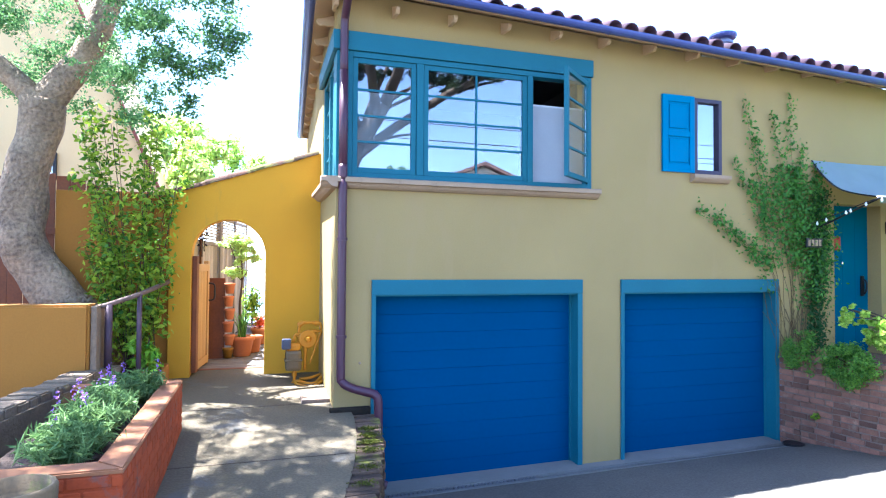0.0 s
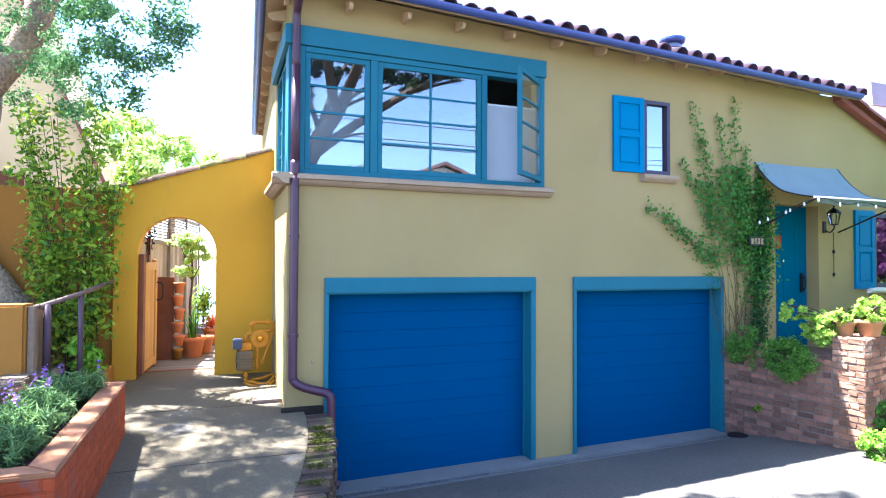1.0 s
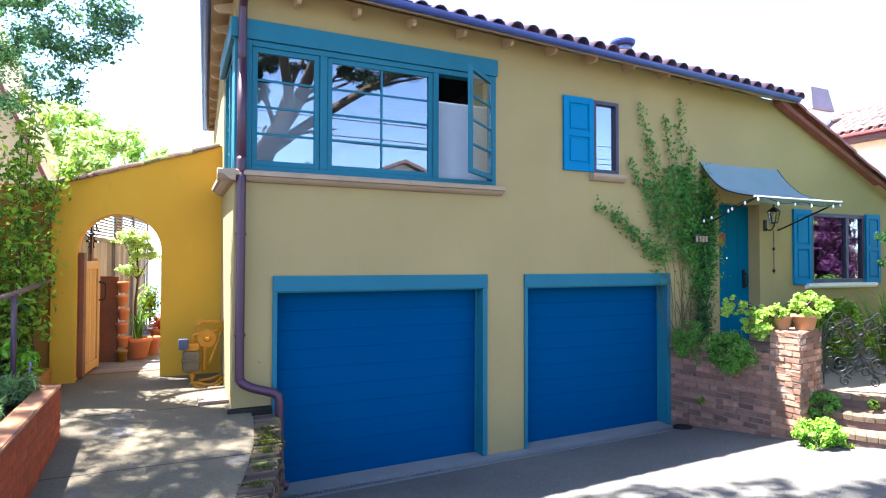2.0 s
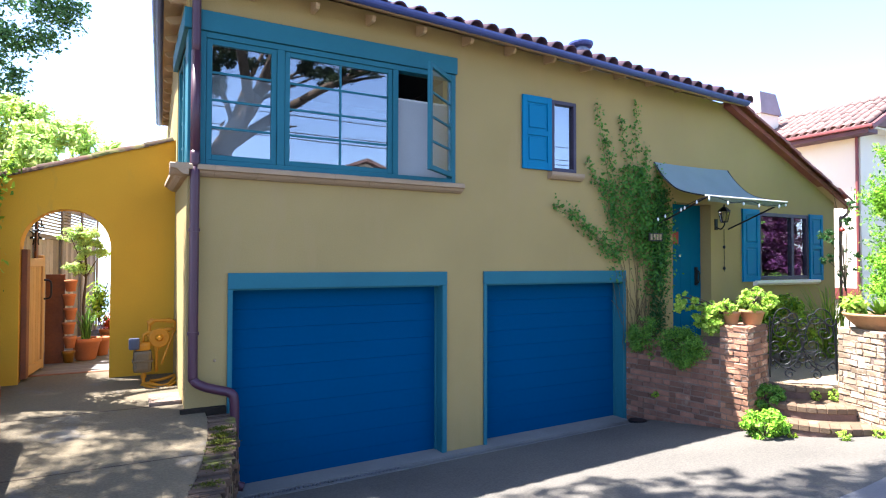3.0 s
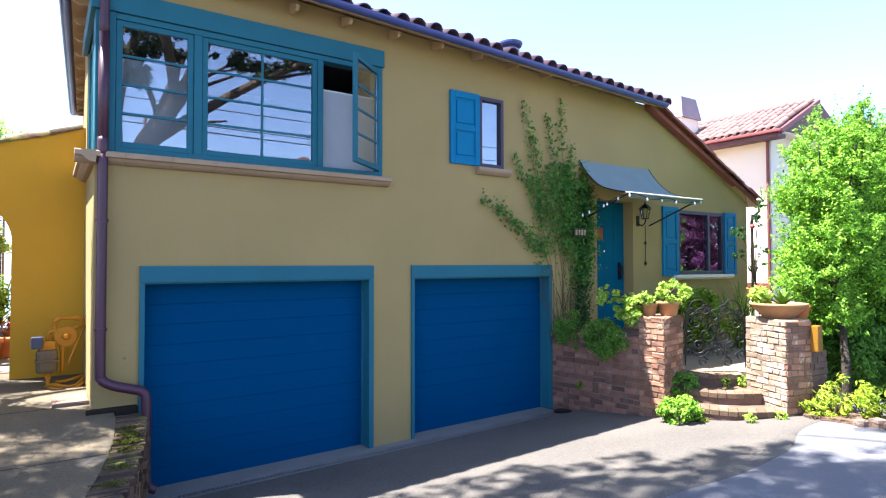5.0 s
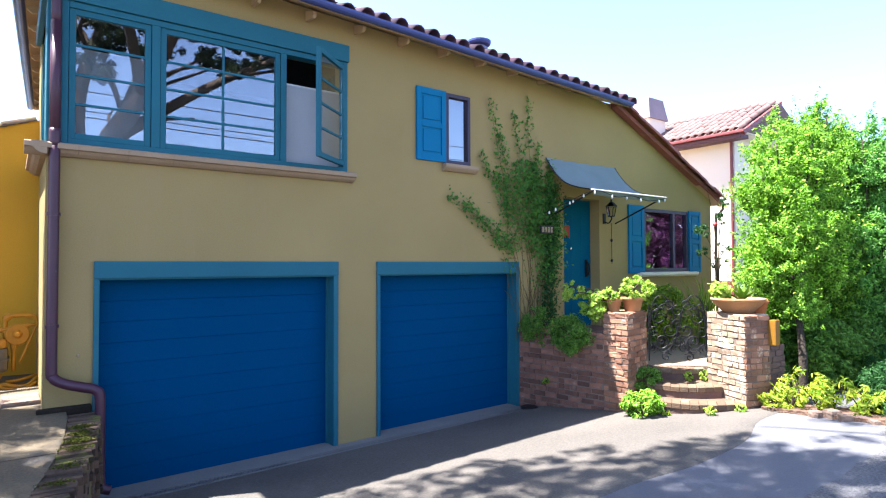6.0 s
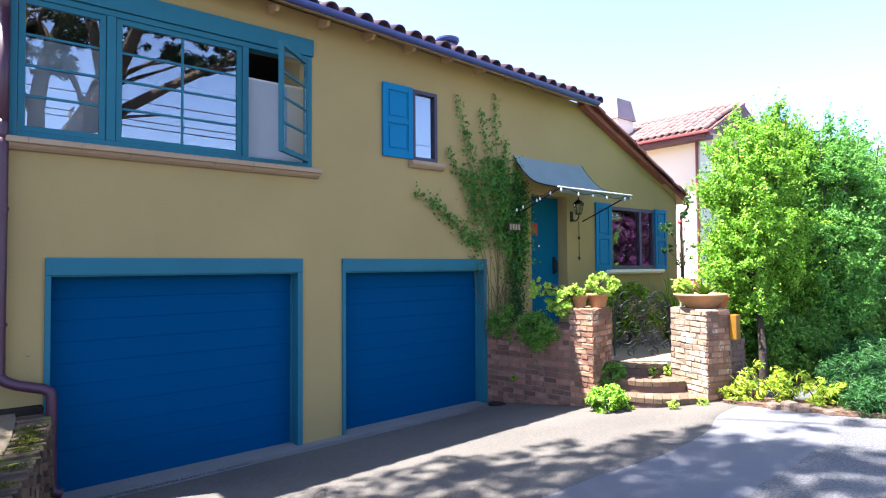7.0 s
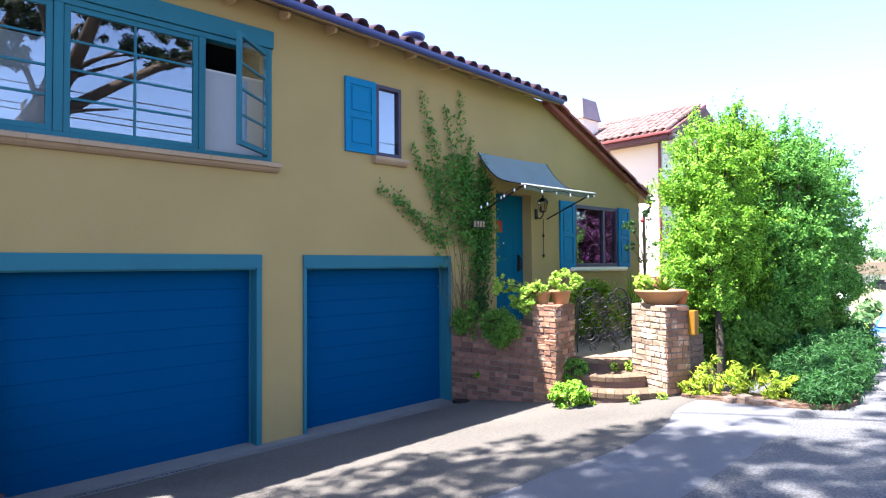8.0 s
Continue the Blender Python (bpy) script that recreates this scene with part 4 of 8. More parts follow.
def make_front_door():
    d = tagged(new("door_3"), "deep teal wooden front door in a stucco recess", "front door", "", "structure")
    d.location = (7.5, FY + 0.2, 1.15)
    ORIGIN[d.name] = Vector(d.location)
    bm = bm_new()
    box(bm, 7.12, 8.02, FY + 0.20, FY + 0.245, 1.1, 3.27, 0.004)
    part("leaf", bm, "door_teal", d)
    for x in (7.29, 7.53, 7.77):
        bm = bm_new()
        box(bm, x - 0.006, x + 0.006, FY + 0.196, FY + 0.202, 1.15, 3.2)
        part("batten", bm, "door_teal", d)
    bm = bm_new()
    box(bm, 7.86, 7.92, FY + 0.17, FY + 0.198, 1.95, 2.25, 0.01)
    tube(bm, smooth_line([(7.89, FY + 0.18, 2.2), (7.89, FY + 0.13, 2.17), (7.89, FY + 0.12, 2.08), (7.89, FY + 0.14, 2.0), (7.89, FY + 0.18, 1.98)], 4), 0.012, 8)
    part("door_handle", bm, "iron", d, "black iron door handle")
    bm = bm_new()
    box(bm, 7.33, 7.47, FY + 0.18, FY + 0.199, 2.62, 2.82, 0.01)
    part("grille", bm, "red_paint", d, "small red speakeasy grille")
    bm = bm_new()
    lathe(bm, (7.5, FY + 0.185, 2.42), [(0.018, 0), (0.018, 0.03), (0.002, 0.032)], 10)
    part("peephole", bm, "chrome", d)
    sign = thing("house_number_sign", (6.70, FY - 0.06, 2.65), "small black plaque with pale bars on the vine-grown wall", "sign")
    bm = bm_new()
    box(bm, 6.425, 6.705, FY - 0.17, FY - 0.15, 2.64, 2.765, 0.004)
    box(bm, 6.55, 6.59, FY - 0.15, FY, 2.68, 2.72)
    part("plate", bm, "black", sign)
    for k in range(4):
        bm = bm_new()
        box(bm, 6.45 + k * 0.062, 6.45 + k * 0.062 + 0.04, FY - 0.175, FY - 0.1705, 2.66, 2.745)
        part("bar", bm, "stone", sign)


def make_awning():
    a = thing("awning", (7.55, FY - 0.3, 3.3), "grey-blue canvas awning swooping over the front door", "awning")
    x0, x1 = 6.71, 8.46
    pts = smooth_line([(0, 0.0, 3.865), (0, 0.10, 3.72), (0, 0.25, 3.55), (0, 0.43, 3.41), (0, 0.66, 3.325), (0, 0.95, 3.255)], 5)
    bm = bm_new()
    rows = []
    for p in pts:
        rows.append([bm.verts.new((x0 + (x1 - x0) * k / 10, FY - p.y, p.z - 0.012 * math.sin(math.pi * k / 10))) for k in range(11)])
    low = [[bm.verts.new(v.co + Vector((0, 0.004, -0.012))) for v in r] for r in rows]
    for r, s, q, w in zip(rows, rows[1:], low, low[1:]):
        for k in range(10):
            bm.faces.new((r[k], s[k], s[k + 1], r[k + 1]))
            bm.faces.new((q[k + 1], w[k + 1], w[k], q[k]))
    part("canvas", bm, "awning", a, "", True)
    bm = bm_new()
    tube(bm, [(x0 - 0.06, FY - 0.96, 3.252), (x1 + 0.06, FY - 0.96, 3.252)], 0.011, 8)
    part("front_bar", bm, "white_paint", a, "pale front bar")
    bm = bm_new()
    top = [bm.verts.new((x0 + (x1 - x0) * k / 16, FY - 0.952, 3.246)) for k in range(17)]
    hem = [bm.verts.new((x0 + (x1 - x0) * k / 16, FY - 0.945 + 0.012 * math.sin(k * 1.9), 3.17 + 0.008 * math.sin(k * 1.3))) for k in range(17)]
    for k in range(16):
        bm.faces.new((top[k], hem[k], hem[k + 1], top[k + 1]))
    bmesh.ops.solidify(bm, geom=bm.faces[:], thickness=0.004)
    part("valance", bm, "valance", a, "faded greenish valance")
    for x in (x0 + 0.01, x1 - 0.01):
        bm = bm_new()
        tube(bm, [(x, FY - 0.95, 3.245), (x, FY - 0.005, 2.88)], 0.013, 8)
        part("strut", bm, "black", a, "black iron strut")
        bm = bm_new()
        tube(bm, smooth_line([(x, FY - 0.002, 3.86), (x, FY - 0.10, 3.715), (x, FY - 0.25, 3.545), (x, FY - 0.43, 3.405), (x, FY - 0.66, 3.32), (x, FY - 0.95, 3.25)], 4), 0.010, 6)
        part("side_rod", bm, "black", a)
    # string of bulbs along the front bar
    s = thing("string_lights", (7.5, FY - 0.86, 3.2), "string of small clear bulbs looped along the awning", "string lights")
    line = smooth_line([(6.56, FY - 0.06, 2.95), (6.63, FY - 0.5, 3.09), (6.70, FY - 0.97, 3.235), (7.2, FY - 0.98, 3.175), (7.6, FY - 0.98, 3.215), (8.0, FY - 0.98, 3.165), (8.52, FY - 0.97, 3.24)], 8)
    bm = bm_new()
    tube(bm, line, 0.006, 5)
    part("cable", bm, "black", s)
    rng = random.Random(3)
    for i in (3, 5, 9, 10, 13, 16, 22, 29, 36, 44, 47):
        p = line[i]
        bm = bm_new()
        lathe(bm, (p.x, p.y + rng.uniform(-0.01, 0.01), p.z - 0.065), [(0.003, 0.012), (0.012, 0.021), (0.016, 0.033), (0.013, 0.046), (0.008, 0.055), (0.008, 0.065)], 10)
        part("bulb", bm, "bulb", s, "", True)
    chime = thing("wind_chime", (8.33, FY - 0.05, 2.4), "thin hanging chain with small charms below the lantern", "chime")
    bm = bm_new()
    tube(bm, [(8.31, FY - 0.03, 2.88), (8.31, FY - 0.03, 2.18)], 0.005, 5)
    part("chain", bm, "iron", chime)
    for z in (2.55, 2.2):
        bm = bm_new()
        lathe(bm, (8.31, FY - 0.03, z), [(0.004, 0), (0.022, 0.02), (0.018, 0.05), (0.004, 0.06)], 8)
        part("charm", bm, "iron", chime)


def make_lantern():
    l = thing("wall_lantern", (8.2, FY, 3.0), "black iron wall lantern beside the front door", "lantern")
    x, y, z = 8.14, FY - 0.16, 2.98
    bm = bm_new()
    box(bm, x - 0.035, x + 0.035, FY - 0.02, FY, z - 0.12, z + 0.06, 0.008)
    part("back_plate", bm, "iron", l)
    bm = bm_new()
    tube(bm, smooth_line([(x, FY - 0.02, z - 0.08), (x, FY - 0.1, z - 0.11), (x, y, z - 0.05), (x, y, z)], 5), 0.011, 8)
    part("bracket", bm, "iron", l)
    bm = bm_new()
    for k in range(6):
        t = math.pi * k / 3
        tube(bm, [(x + 0.05 * math.cos(t), y + 0.05 * math.sin(t), z), (x + 0.085 * math.cos(t), y + 0.085 * math.sin(t), z + 0.17)], 0.006, 5)
    lathe(bm, (x, y, z - 0.01), [(0.03, 0), (0.055, 0.005), (0.05, 0.02)], 6)
    part("cage", bm, "iron", l)
    bm = bm_new()
    lathe(bm, (x, y, z + 0.012), [(0.044, 0), (0.078, 0.155)], 6)
    part("glass", bm, "lamp_glass", l)
    bm = bm_new()
    lathe(bm, (x, y, z + 0.17), [(0.10, 0), (0.092, 0.015), (0.05, 0.06), (0.03, 0.075), (0.012, 0.085), (0.014, 0.11), (0.002, 0.125)], 6)
    part("cap", bm, "iron", l)


def make_conduit():
    c = thing("conduit", (6.112, FY - 0.035, 0.1), "thin pale worn conduit beside the garage casing", "conduit")
    bm = bm_new()
    tube(bm, [(6.112, FY - 0.035, 0.06), (6.112, FY - 0.035, 1.18)], 0.009, 8)
    part("pipe", bm, "galvanised", c, "", True)
    for z in (0.45, 0.95):
        bm = bm_new()
        box(bm, 6.098, 6.126, FY - 0.046, FY - 0.001, z, z + 0.02, 0.003)
        part("clip", bm, "galvanised", c)


def make_wall_cap():
    c = thing("wall_vent", (0.42, FY - 0.01, 1.32), "small round plugged vent in the stucco wall", "vent")
    bm = bm_new()
    tube(bm, [(0.42, FY + 0.01, 1.32), (0.42, FY - 0.012, 1.32), (0.42, FY - 0.018, 1.32)], [0.014, 0.014, 0.008], 12)
    part("disc", bm, "stone", c)


def make_roof_vent():
    v = thing("roof_vent", (6.78, 7.0, 5.7), "round galvanised metal flue with a rain cap on the roof", "roof vent")
    bm = bm_new()
    lathe(bm, (6.78, 7.0, 5.49), [(0.14, 0), (0.14, 0.60), (0.165, 0.61), (0.165, 0.65), (0.12, 0.66), (0.12, 0.70)], 20)
    part("flue", bm, "galvanised", v, "", False)
    bm = bm_new()
    lathe(bm, (6.78, 7.0, 6.18), [(0.15, 0), (0.20, 0.015), (0.22, 0.05), (0.22, 0.085), (0.18, 0.10), (0.02, 0.115)], 20)
    part("cap", bm, "gutter", v)


make_ground()
make_driveway()
make_street_strip()
make_apron()
make_facade()
make_other_walls()
ROOF, LOW_ROOF = make_roofs()
make_eaves()
make_fascia()
make_gutters()
make_corner_window()
make_small_window()
make_east_window()
make_garage(*GARAGES[0], 1)
make_garage(*GARAGES[1], 2)
make_front_door()
make_awning()
make_lantern()
make_roof_vent()
make_conduit()
make_wall_cap()

# ---- path, planter and garden on the west side ----
def make_path():
    bm = bm_new()
    ys = [-1.4, 0.0, 1.0, 2.0, 2.45, 2.9, 3.3, 3.7, 4.1, 4.5, 5.0, 5.6, 6.2, 6.6, 7.4]
    def edge(y):
        d = 5.1 - min(y, 5.1)
        e = min(d, 1.8)
        return 0.33 - 0.06 * e - 0.07 * e * e - 0.31 * (d - e)
    prev = None
    for y in ys:
        xs = [-3.6, -2.0, -1.0, -0.4, edge(y)]
        top = [bm.verts.new((x, y, path_z(y))) for x in xs]
        low = [bm.verts.new((x, y, path_z(y) - 0.8)) for x in (xs[0], xs[-1])]
        if prev:
            for a, b, c, d in zip(prev[0], prev[0][1:], top[1:], top):
                bm.faces.new((a, b, c, d))
            bm.faces.new((prev[0][-1], prev[1][1], low[1], top[-1]))
        prev = (top, low)
    structure("path", bm, "path", "concrete footpath rising to the garden arch", "path")
    bm = bm_new()
    for y in (2.456, 4.1, 5.6):
        extrude_poly(bm, [(-2.3, y - 0.006, path_z(y) - 0.006), (edge(y) + 0.005, y - 0.006, path_z(y) - 0.006), (edge(y) + 0.005, y + 0.006, path_z(y) - 0.006), (-2.3, y + 0.006, path_z(y) - 0.006)], (0, 0, 0.008))
    structure("path_joint", bm, "soil", "dark dirt-filled joints across the footpath", "joint")
    # mossy brick coping on the drive side
    cop = tagged(new("coping"), "mossy old brick edging between path and driveway", "edging", "", "structure")
    ORIGIN[cop.name] = Vector((0, 0, 0))
    bm = bm_new()
    pts = [(edge(y) - 0.005, y) for y in (0.0, 1.0, 2.0, 3.0, 4.0, 4.8, 5.15)]
    outer = [(edge(y) + 0.235 + 0.02 * math.sin(y * 3), y) for y in (5.15, 4.8, 4.0, 3.0, 2.0, 1.0, 0.0)]
    extrude_poly(bm, [(x, y, path_z(y) - 0.018) for x, y in pts + outer], (0, 0, -0.75))
    part("bed", bm, "moss_brick", cop)
    rng = random.Random(11)
    y = 0.1
    while y < 5.1:
        w = rng.uniform(0.05, 0.1)
        x = edge(y)
        bm = bm_new()
        h = rng.uniform(-0.014, 0.016)
        box(bm, x + 0.004, x + rng.uniform(0.225, 0.26), y, y + w - 0.001, path_z(y) - 0.06, path_z(y) + h - 0.004, 0.008, Matrix.Translation((x, y, 0)) @ Matrix.Rotation(rng.uniform(-0.03, 0.03), 4, "Z") @ Matrix.Translation((-x, -y, 0)))
        part("brick", bm, "moss_brick", cop)
        y += w
    for k in range(7):
        y = 0.3
        while y < 5.0:
            w = rng.uniform(0.19, 0.26)
            z = path_z(y) - 0.135 - k * 0.075
            if z > ground_z(0.5, y) - 0.02:
                bm = bm_new()
                x = edge(y) + 0.225 + 0.02 * math.sin(y * 3)
                box(bm, x - 0.05, x + rng.uniform(0.015, 0.04), y, y + w - 0.015, z, z + 0.062, 0.01)
                part("brick", bm, "moss_brick", cop)
            y += w


def make_moss():
    rng = np.random.default_rng(71)
    for k, (y, n) in enumerate(((4.62, 320), (4.45, 420), (4.28, 420), (4.1, 300), (3.75, 220), (3.45, 200))):
        d = 5.1 - y
        x = 0.45 - 0.06 * d - 0.07 * d * d
        m = thing("moss_cushion", (x, y, path_z(y)), "small yellow-green moss cushion on the brick edging", "moss", "moss on the edging")
        c = np.stack([x + rng.normal(0, 0.05, n), y + rng.normal(0, 0.035, n), path_z(y) + 0.012 + np.abs(rng.normal(0, 0.008, n))], 1)
        leaf_cloud("tuft", c, np.tile((0, 0, 1.0), (n, 1)), 0.017, "leaf_moss", m, seed=72 + k, wide=0.6, spread=0.8, kind="stuff")


BRICKS = {}


def brick_mesh(material, length, variant, rough=1.0):
    key = (material, round(length, 2), variant)
    if key not in BRICKS:
        rng = random.Random(hash((round(length * 100), variant)) % 1000)
        bm = bm_new()
        box(bm, -length / 2, length / 2, -0.045, 0.0, -0.03, 0.03)
        bmesh.ops.bevel(bm, geom=list(bm.edges), offset=0.005, segments=1, affect="EDGES")
        for v in bm.verts:
            v.co += Vector((rng.uniform(-0.006, 0.006), rng.uniform(-0.005, 0.004), rng.uniform(-0.006, 0.006))) * rough
        mesh = bpy.data.meshes.new("brick")
        bm.to_mesh(mesh)
        bm.free()
        mesh.materials.append(M[material])
        BRICKS[key] = mesh
    return BRICKS[key]


def brick_face(parent, a, b, z0, z1, material, seed=1, rough=1.0):
    """Courses of single bricks on the upright face from a to b; the face looks to the right of that way."""
    rng = random.Random(seed)
    a, b = Vector((*a, 0)), Vector((*b, 0))
    d = b - a
    run = d.length
    ang = math.atan2(d.y, d.x)
    courses = int((z1 - z0) / 0.0725)
    step = (z1 - z0) / courses
    for k in range(courses):
        s = -(0.105 if k % 2 else 0.0) - rng.uniform(0, 0.03)
        while s < run:
            w = rng.uniform(0.185, 0.22) if rng.random() < 0.75 else 0.1
            lo, hi = max(s, 0.0), min(s + w, run)
            if hi - lo > 0.035:
                length = round((hi - lo) - 0.009, 2)
                p = a + d * ((lo + hi) / 2 / run)
                ob = new("brick", brick_mesh(material, length, rng.randrange(4), rough))
                ob.parent = parent
                proud = rng.uniform(0.0, 0.007) * rough
                m = Matrix.Translation(Vector((p.x, p.y, z0 + (k + 0.5) * step)) - ORIGIN[parent.name]) @ Matrix.Rotation(ang, 4, "Z") @ Matrix.Translation((0, 0.044 - proud, 0)) @ Matrix.Rotation(rng.uniform(-0.028, 0.028) * rough, 4, "Y")
                ob.matrix_basis = m
            s += w


def inset(poly, d):
    c = sum((Vector(p) for p in poly), Vector((0, 0))) / len(poly)
    return [Vector(p) + (c - Vector(p)).normalized() * d * 1.4 for p in poly]


def make_planter():
    p = thing("brick_planter", (-1.8, 3.9, 0.75), "long red brick planter box filled with lavender", "planter")
    core = bm_new()
    zt = 1.262
    x0, x1, y0, y1 = -2.15, -1.285, 2.53, 5.01
    for a, b, c, d in ((x1 - 0.145, x1 - 0.004, y0 + 0.004, y1 - 0.004), (x0, x1 - 0.145, y0 + 0.004, y0 + 0.145), (x0, x1 - 0.145, y1 - 0.145, y1 - 0.004)):
        box(core, a, b, c, d, 0.4, zt)
    part("core", core, "red_brick", p)
    soil = bm_new()
    box(soil, x0, x1 - 0.145, y0 + 0.145, y1 - 0.145, 0.5, 1.14)
    part("soil", soil, "soil", p)
    # smooth rendered coping with mitred corners
    w = 0.16
    for poly in ([(x1 + 0.001, y0 - 0.001), (x1 + 0.001, y1 + 0.001), (x1 - w, y1 - w), (x1 - w, y0 + w)], [(x0, y0 - 0.001), (x1 - 0.001, y0 - 0.001), (x1 - w - 0.002, y0 + w), (x0, y0 + w)], [(x0, y1 - w), (x1 - w - 0.002, y1 - w), (x1 - 0.001, y1 + 0.001), (x0, y1 + 0.001)]):
        bm = bm_new()
        extrude_poly(bm, [(a, b, zt + 0.002) for a, b in poly], (0, 0, 0.026))
        bmesh.ops.bevel(bm, geom=[e for e in bm.edges if all(v.co.z > zt + 0.015 for v in e.verts)], offset=0.008, segments=2, affect="EDGES")
        part("coping", bm, "salmon", p, "worn salmon rendered coping")
    brick_face(p, (x1, y0), (x1, y1), 0.66, zt, "red_brick", 5, 0.2)
    brick_face(p, (x0, y0), (x1, y0), 0.60, zt, "red_brick", 6, 0.2)
    # lavender
    rng = np.random.default_rng(7)
    for k in range(9):
        y = 2.95 + k * 0.215
        x = -1.68 + rng.uniform(-0.1, 0.1)
        pl = thing("lavender", (x, y, 1.14), "grey-green lavender bush with purple flower spikes", "lavender", "lavender in the planter")
        n = 78
        bm = bm_new()
        cs, ns = [], []
        fl, fn = [], []
        for i in range(n):
            a, tilt = rng.uniform(0, 6.28), rng.uniform(0.05, 0.95)
            h = rng.uniform(0.15, 0.30)
            bloom = rng.random() < 0.016
            if bloom:
                h, tilt = rng.uniform(0.30, 0.38), tilt * 0.5
            tip = Vector((x + math.cos(a) * tilt * h, y + math.sin(a) * tilt * h, 1.14 + h * math.sqrt(max(0.1, 1 - tilt * tilt * 0.6))))
            mid = Vector((x + math.cos(a) * tilt * h * 0.35, y + math.sin(a) * tilt * h * 0.35, 1.14 + h * 0.55))
            tube(bm, [(x, y, 1.14), mid, tip], [0.003, 0.003, 0.002], 3, False)
            for q in range(18):
                t = rng.uniform(0.25, 1.0)
                pnt = mid.lerp(tip, t) if t > 0.4 else Vector((x, y, 1.14)).lerp(mid, t * 2)
                cs.append(pnt + Vector(rng.normal(0, 0.016, 3)))
                ns.append(rng.normal(0, 1, 3))
            if bloom:
                for q in range(16):
                    fl.append(tip + Vector((rng.normal(0, 0.011), rng.normal(0, 0.011), rng.uniform(0, 0.10))))
                    fn.append(rng.normal(0, 1, 3))
        part("stem", bm, "leaf_sage", pl)
        leaf_cloud("leaves", cs, ns, 0.105, "leaf_sage", pl, seed=k, wide=0.1, kind="stuff")
        if fl:
            leaf_cloud("flowers", fl, fn, 0.018, "petal_purple", pl, "purple flower spikes", seed=k, wide=0.8, kind="stuff")


def make_west_walls():
    bm = bm_new()
    extrude_poly(bm, [(-5.2, 6.12, 0.5), (-2.27, 5.82, 0.5), (-2.24, 6.08, 0.5), (-5.2, 6.36, 0.5)], (0, 0, 1.44))
    bmesh.ops.bevel(bm, geom=list(bm.edges), offset=0.022, segments=2, affect="EDGES")
    structure("wall_garden", bm, "orange", "low orange stucco garden wall", "wall")
    a, b = Vector((-2.95, 2.6)), Vector((-2.36, 6.30))
    d = (b - a).normalized()
    n = Vector((-d.y, d.x))
    led = tagged(new("ledge_stone"), "weathered grey stone ledge along the garden wall", "ledge", "", "structure")
    ORIGIN[led.name] = Vector((0, 0, 0))
    bm = bm_new()
    extrude_poly(bm, [(*(a - n * 0.30), 0.5), (*(b - n * 0.30), 0.5), (*(b), 0.5), (*(a), 0.5)], (0, 0, 0.70))
    part("footing", bm, "old_stone", led)
    rng = random.Random(9)
    s, run = 0.0, (b - a).length
    while s < run - 0.1:
        w = rng.uniform(0.09, 0.2)
        e = min(s + w, run)
        p, q = a + d * (s + 0.006), a + d * (e - 0.006)
        bm = bm_new()
        f = -n * (0.27 + rng.uniform(0.0, 0.07))
        extrude_poly(bm, [(*(p + f), 1.19), (*(q + f), 1.19), (*q, 1.19), (*p, 1.19)], (0, 0, 0.085 + rng.uniform(-0.02, 0.014)))
        bmesh.ops.bevel(bm, geom=list(bm.edges), offset=0.014, segments=2, affect="EDGES")
        part("stone", bm, "old_stone", led)
        s = e
    bm = bm_new()
    box(bm, -2.262, -2.20, 5.86, 6.26, 0.6, 1.925, 0.02)
    structure("pier_garden", bm, "bark_stone", "weathered grey stone end of the garden wall", "pier")
    # raised soil and a low ochre kerb by the arch
    bm = bm_new()
    box(bm, -6.5, -1.72, 6.2, 9.5, 0.3, 1.08)
    structure("garden_bed", bm, "soil", "dark soil of the raised garden bed", "soil")
    bm = bm_new()
    box(bm, -1.95, -1.66, 6.1, 6.98, 0.5, 1.14, 0.03)
    structure("kerb_garden", bm, "orange", "low ochre kerb beside the garden arch", "kerb")
    r = thing("handrail", (-2.1, 6.2, 1.2), "rusty purple pipe handrail beside the shrub", "handrail")
    for x, y, z0, z1 in ((-2.13, 6.02, 1.2, 1.93), (-1.86, 6.15, 0.9, 2.03)):
        bm = bm_new()
        tube(bm, [(x, y, z0), (x, y, z1)], 0.037 if z0 > 1.0 else 0.026, 10)
        part("post", bm, "rust_rail", r, "", True)
    bm = bm_new()
    tube(bm, smooth_line([(-2.19, 5.99, 1.91), (-2.13, 6.02, 1.93), (-1.86, 6.15, 2.03), (-1.70, 6.7, 2.12), (-1.67, 6.97, 2.15)], 4), 0.026, 10)
    part("rail", bm, "worn_rail", r, "worn brown rail", True)
    f = thing("wooden_fence", (-4.2, 8.3, 1.0), "dark redwood board fence with an arched gate top", "fence")
    for i in range(26):
        x = -6.4 + i * 0.182
        top = 3.42 + (0.17 * math.cos((x + 3.6) * 2.0) if -4.4 < x < -2.8 else -0.04)
        bm = bm_new()
        box(bm, x, x + 0.172, 8.3 + 0.012 * (i % 2), 8.33 + 0.012 * (i % 2), 0.9, top, 0.004)
        part("board", bm, "redwood", f)
    for z in (1.3, 2.75):
        bm = bm_new()
        box(bm, -6.4, -1.7, 8.25, 8.296, z, z + 0.09, 0.004)
        part("rail", bm, "redwood", f)
    bm = bm_new()
    box(bm, -3.05, -2.85, 8.27, 8.297, 2.85, 3.02, 0.004)
    part("vent", bm, "iron", f, "small dark louvred vent")


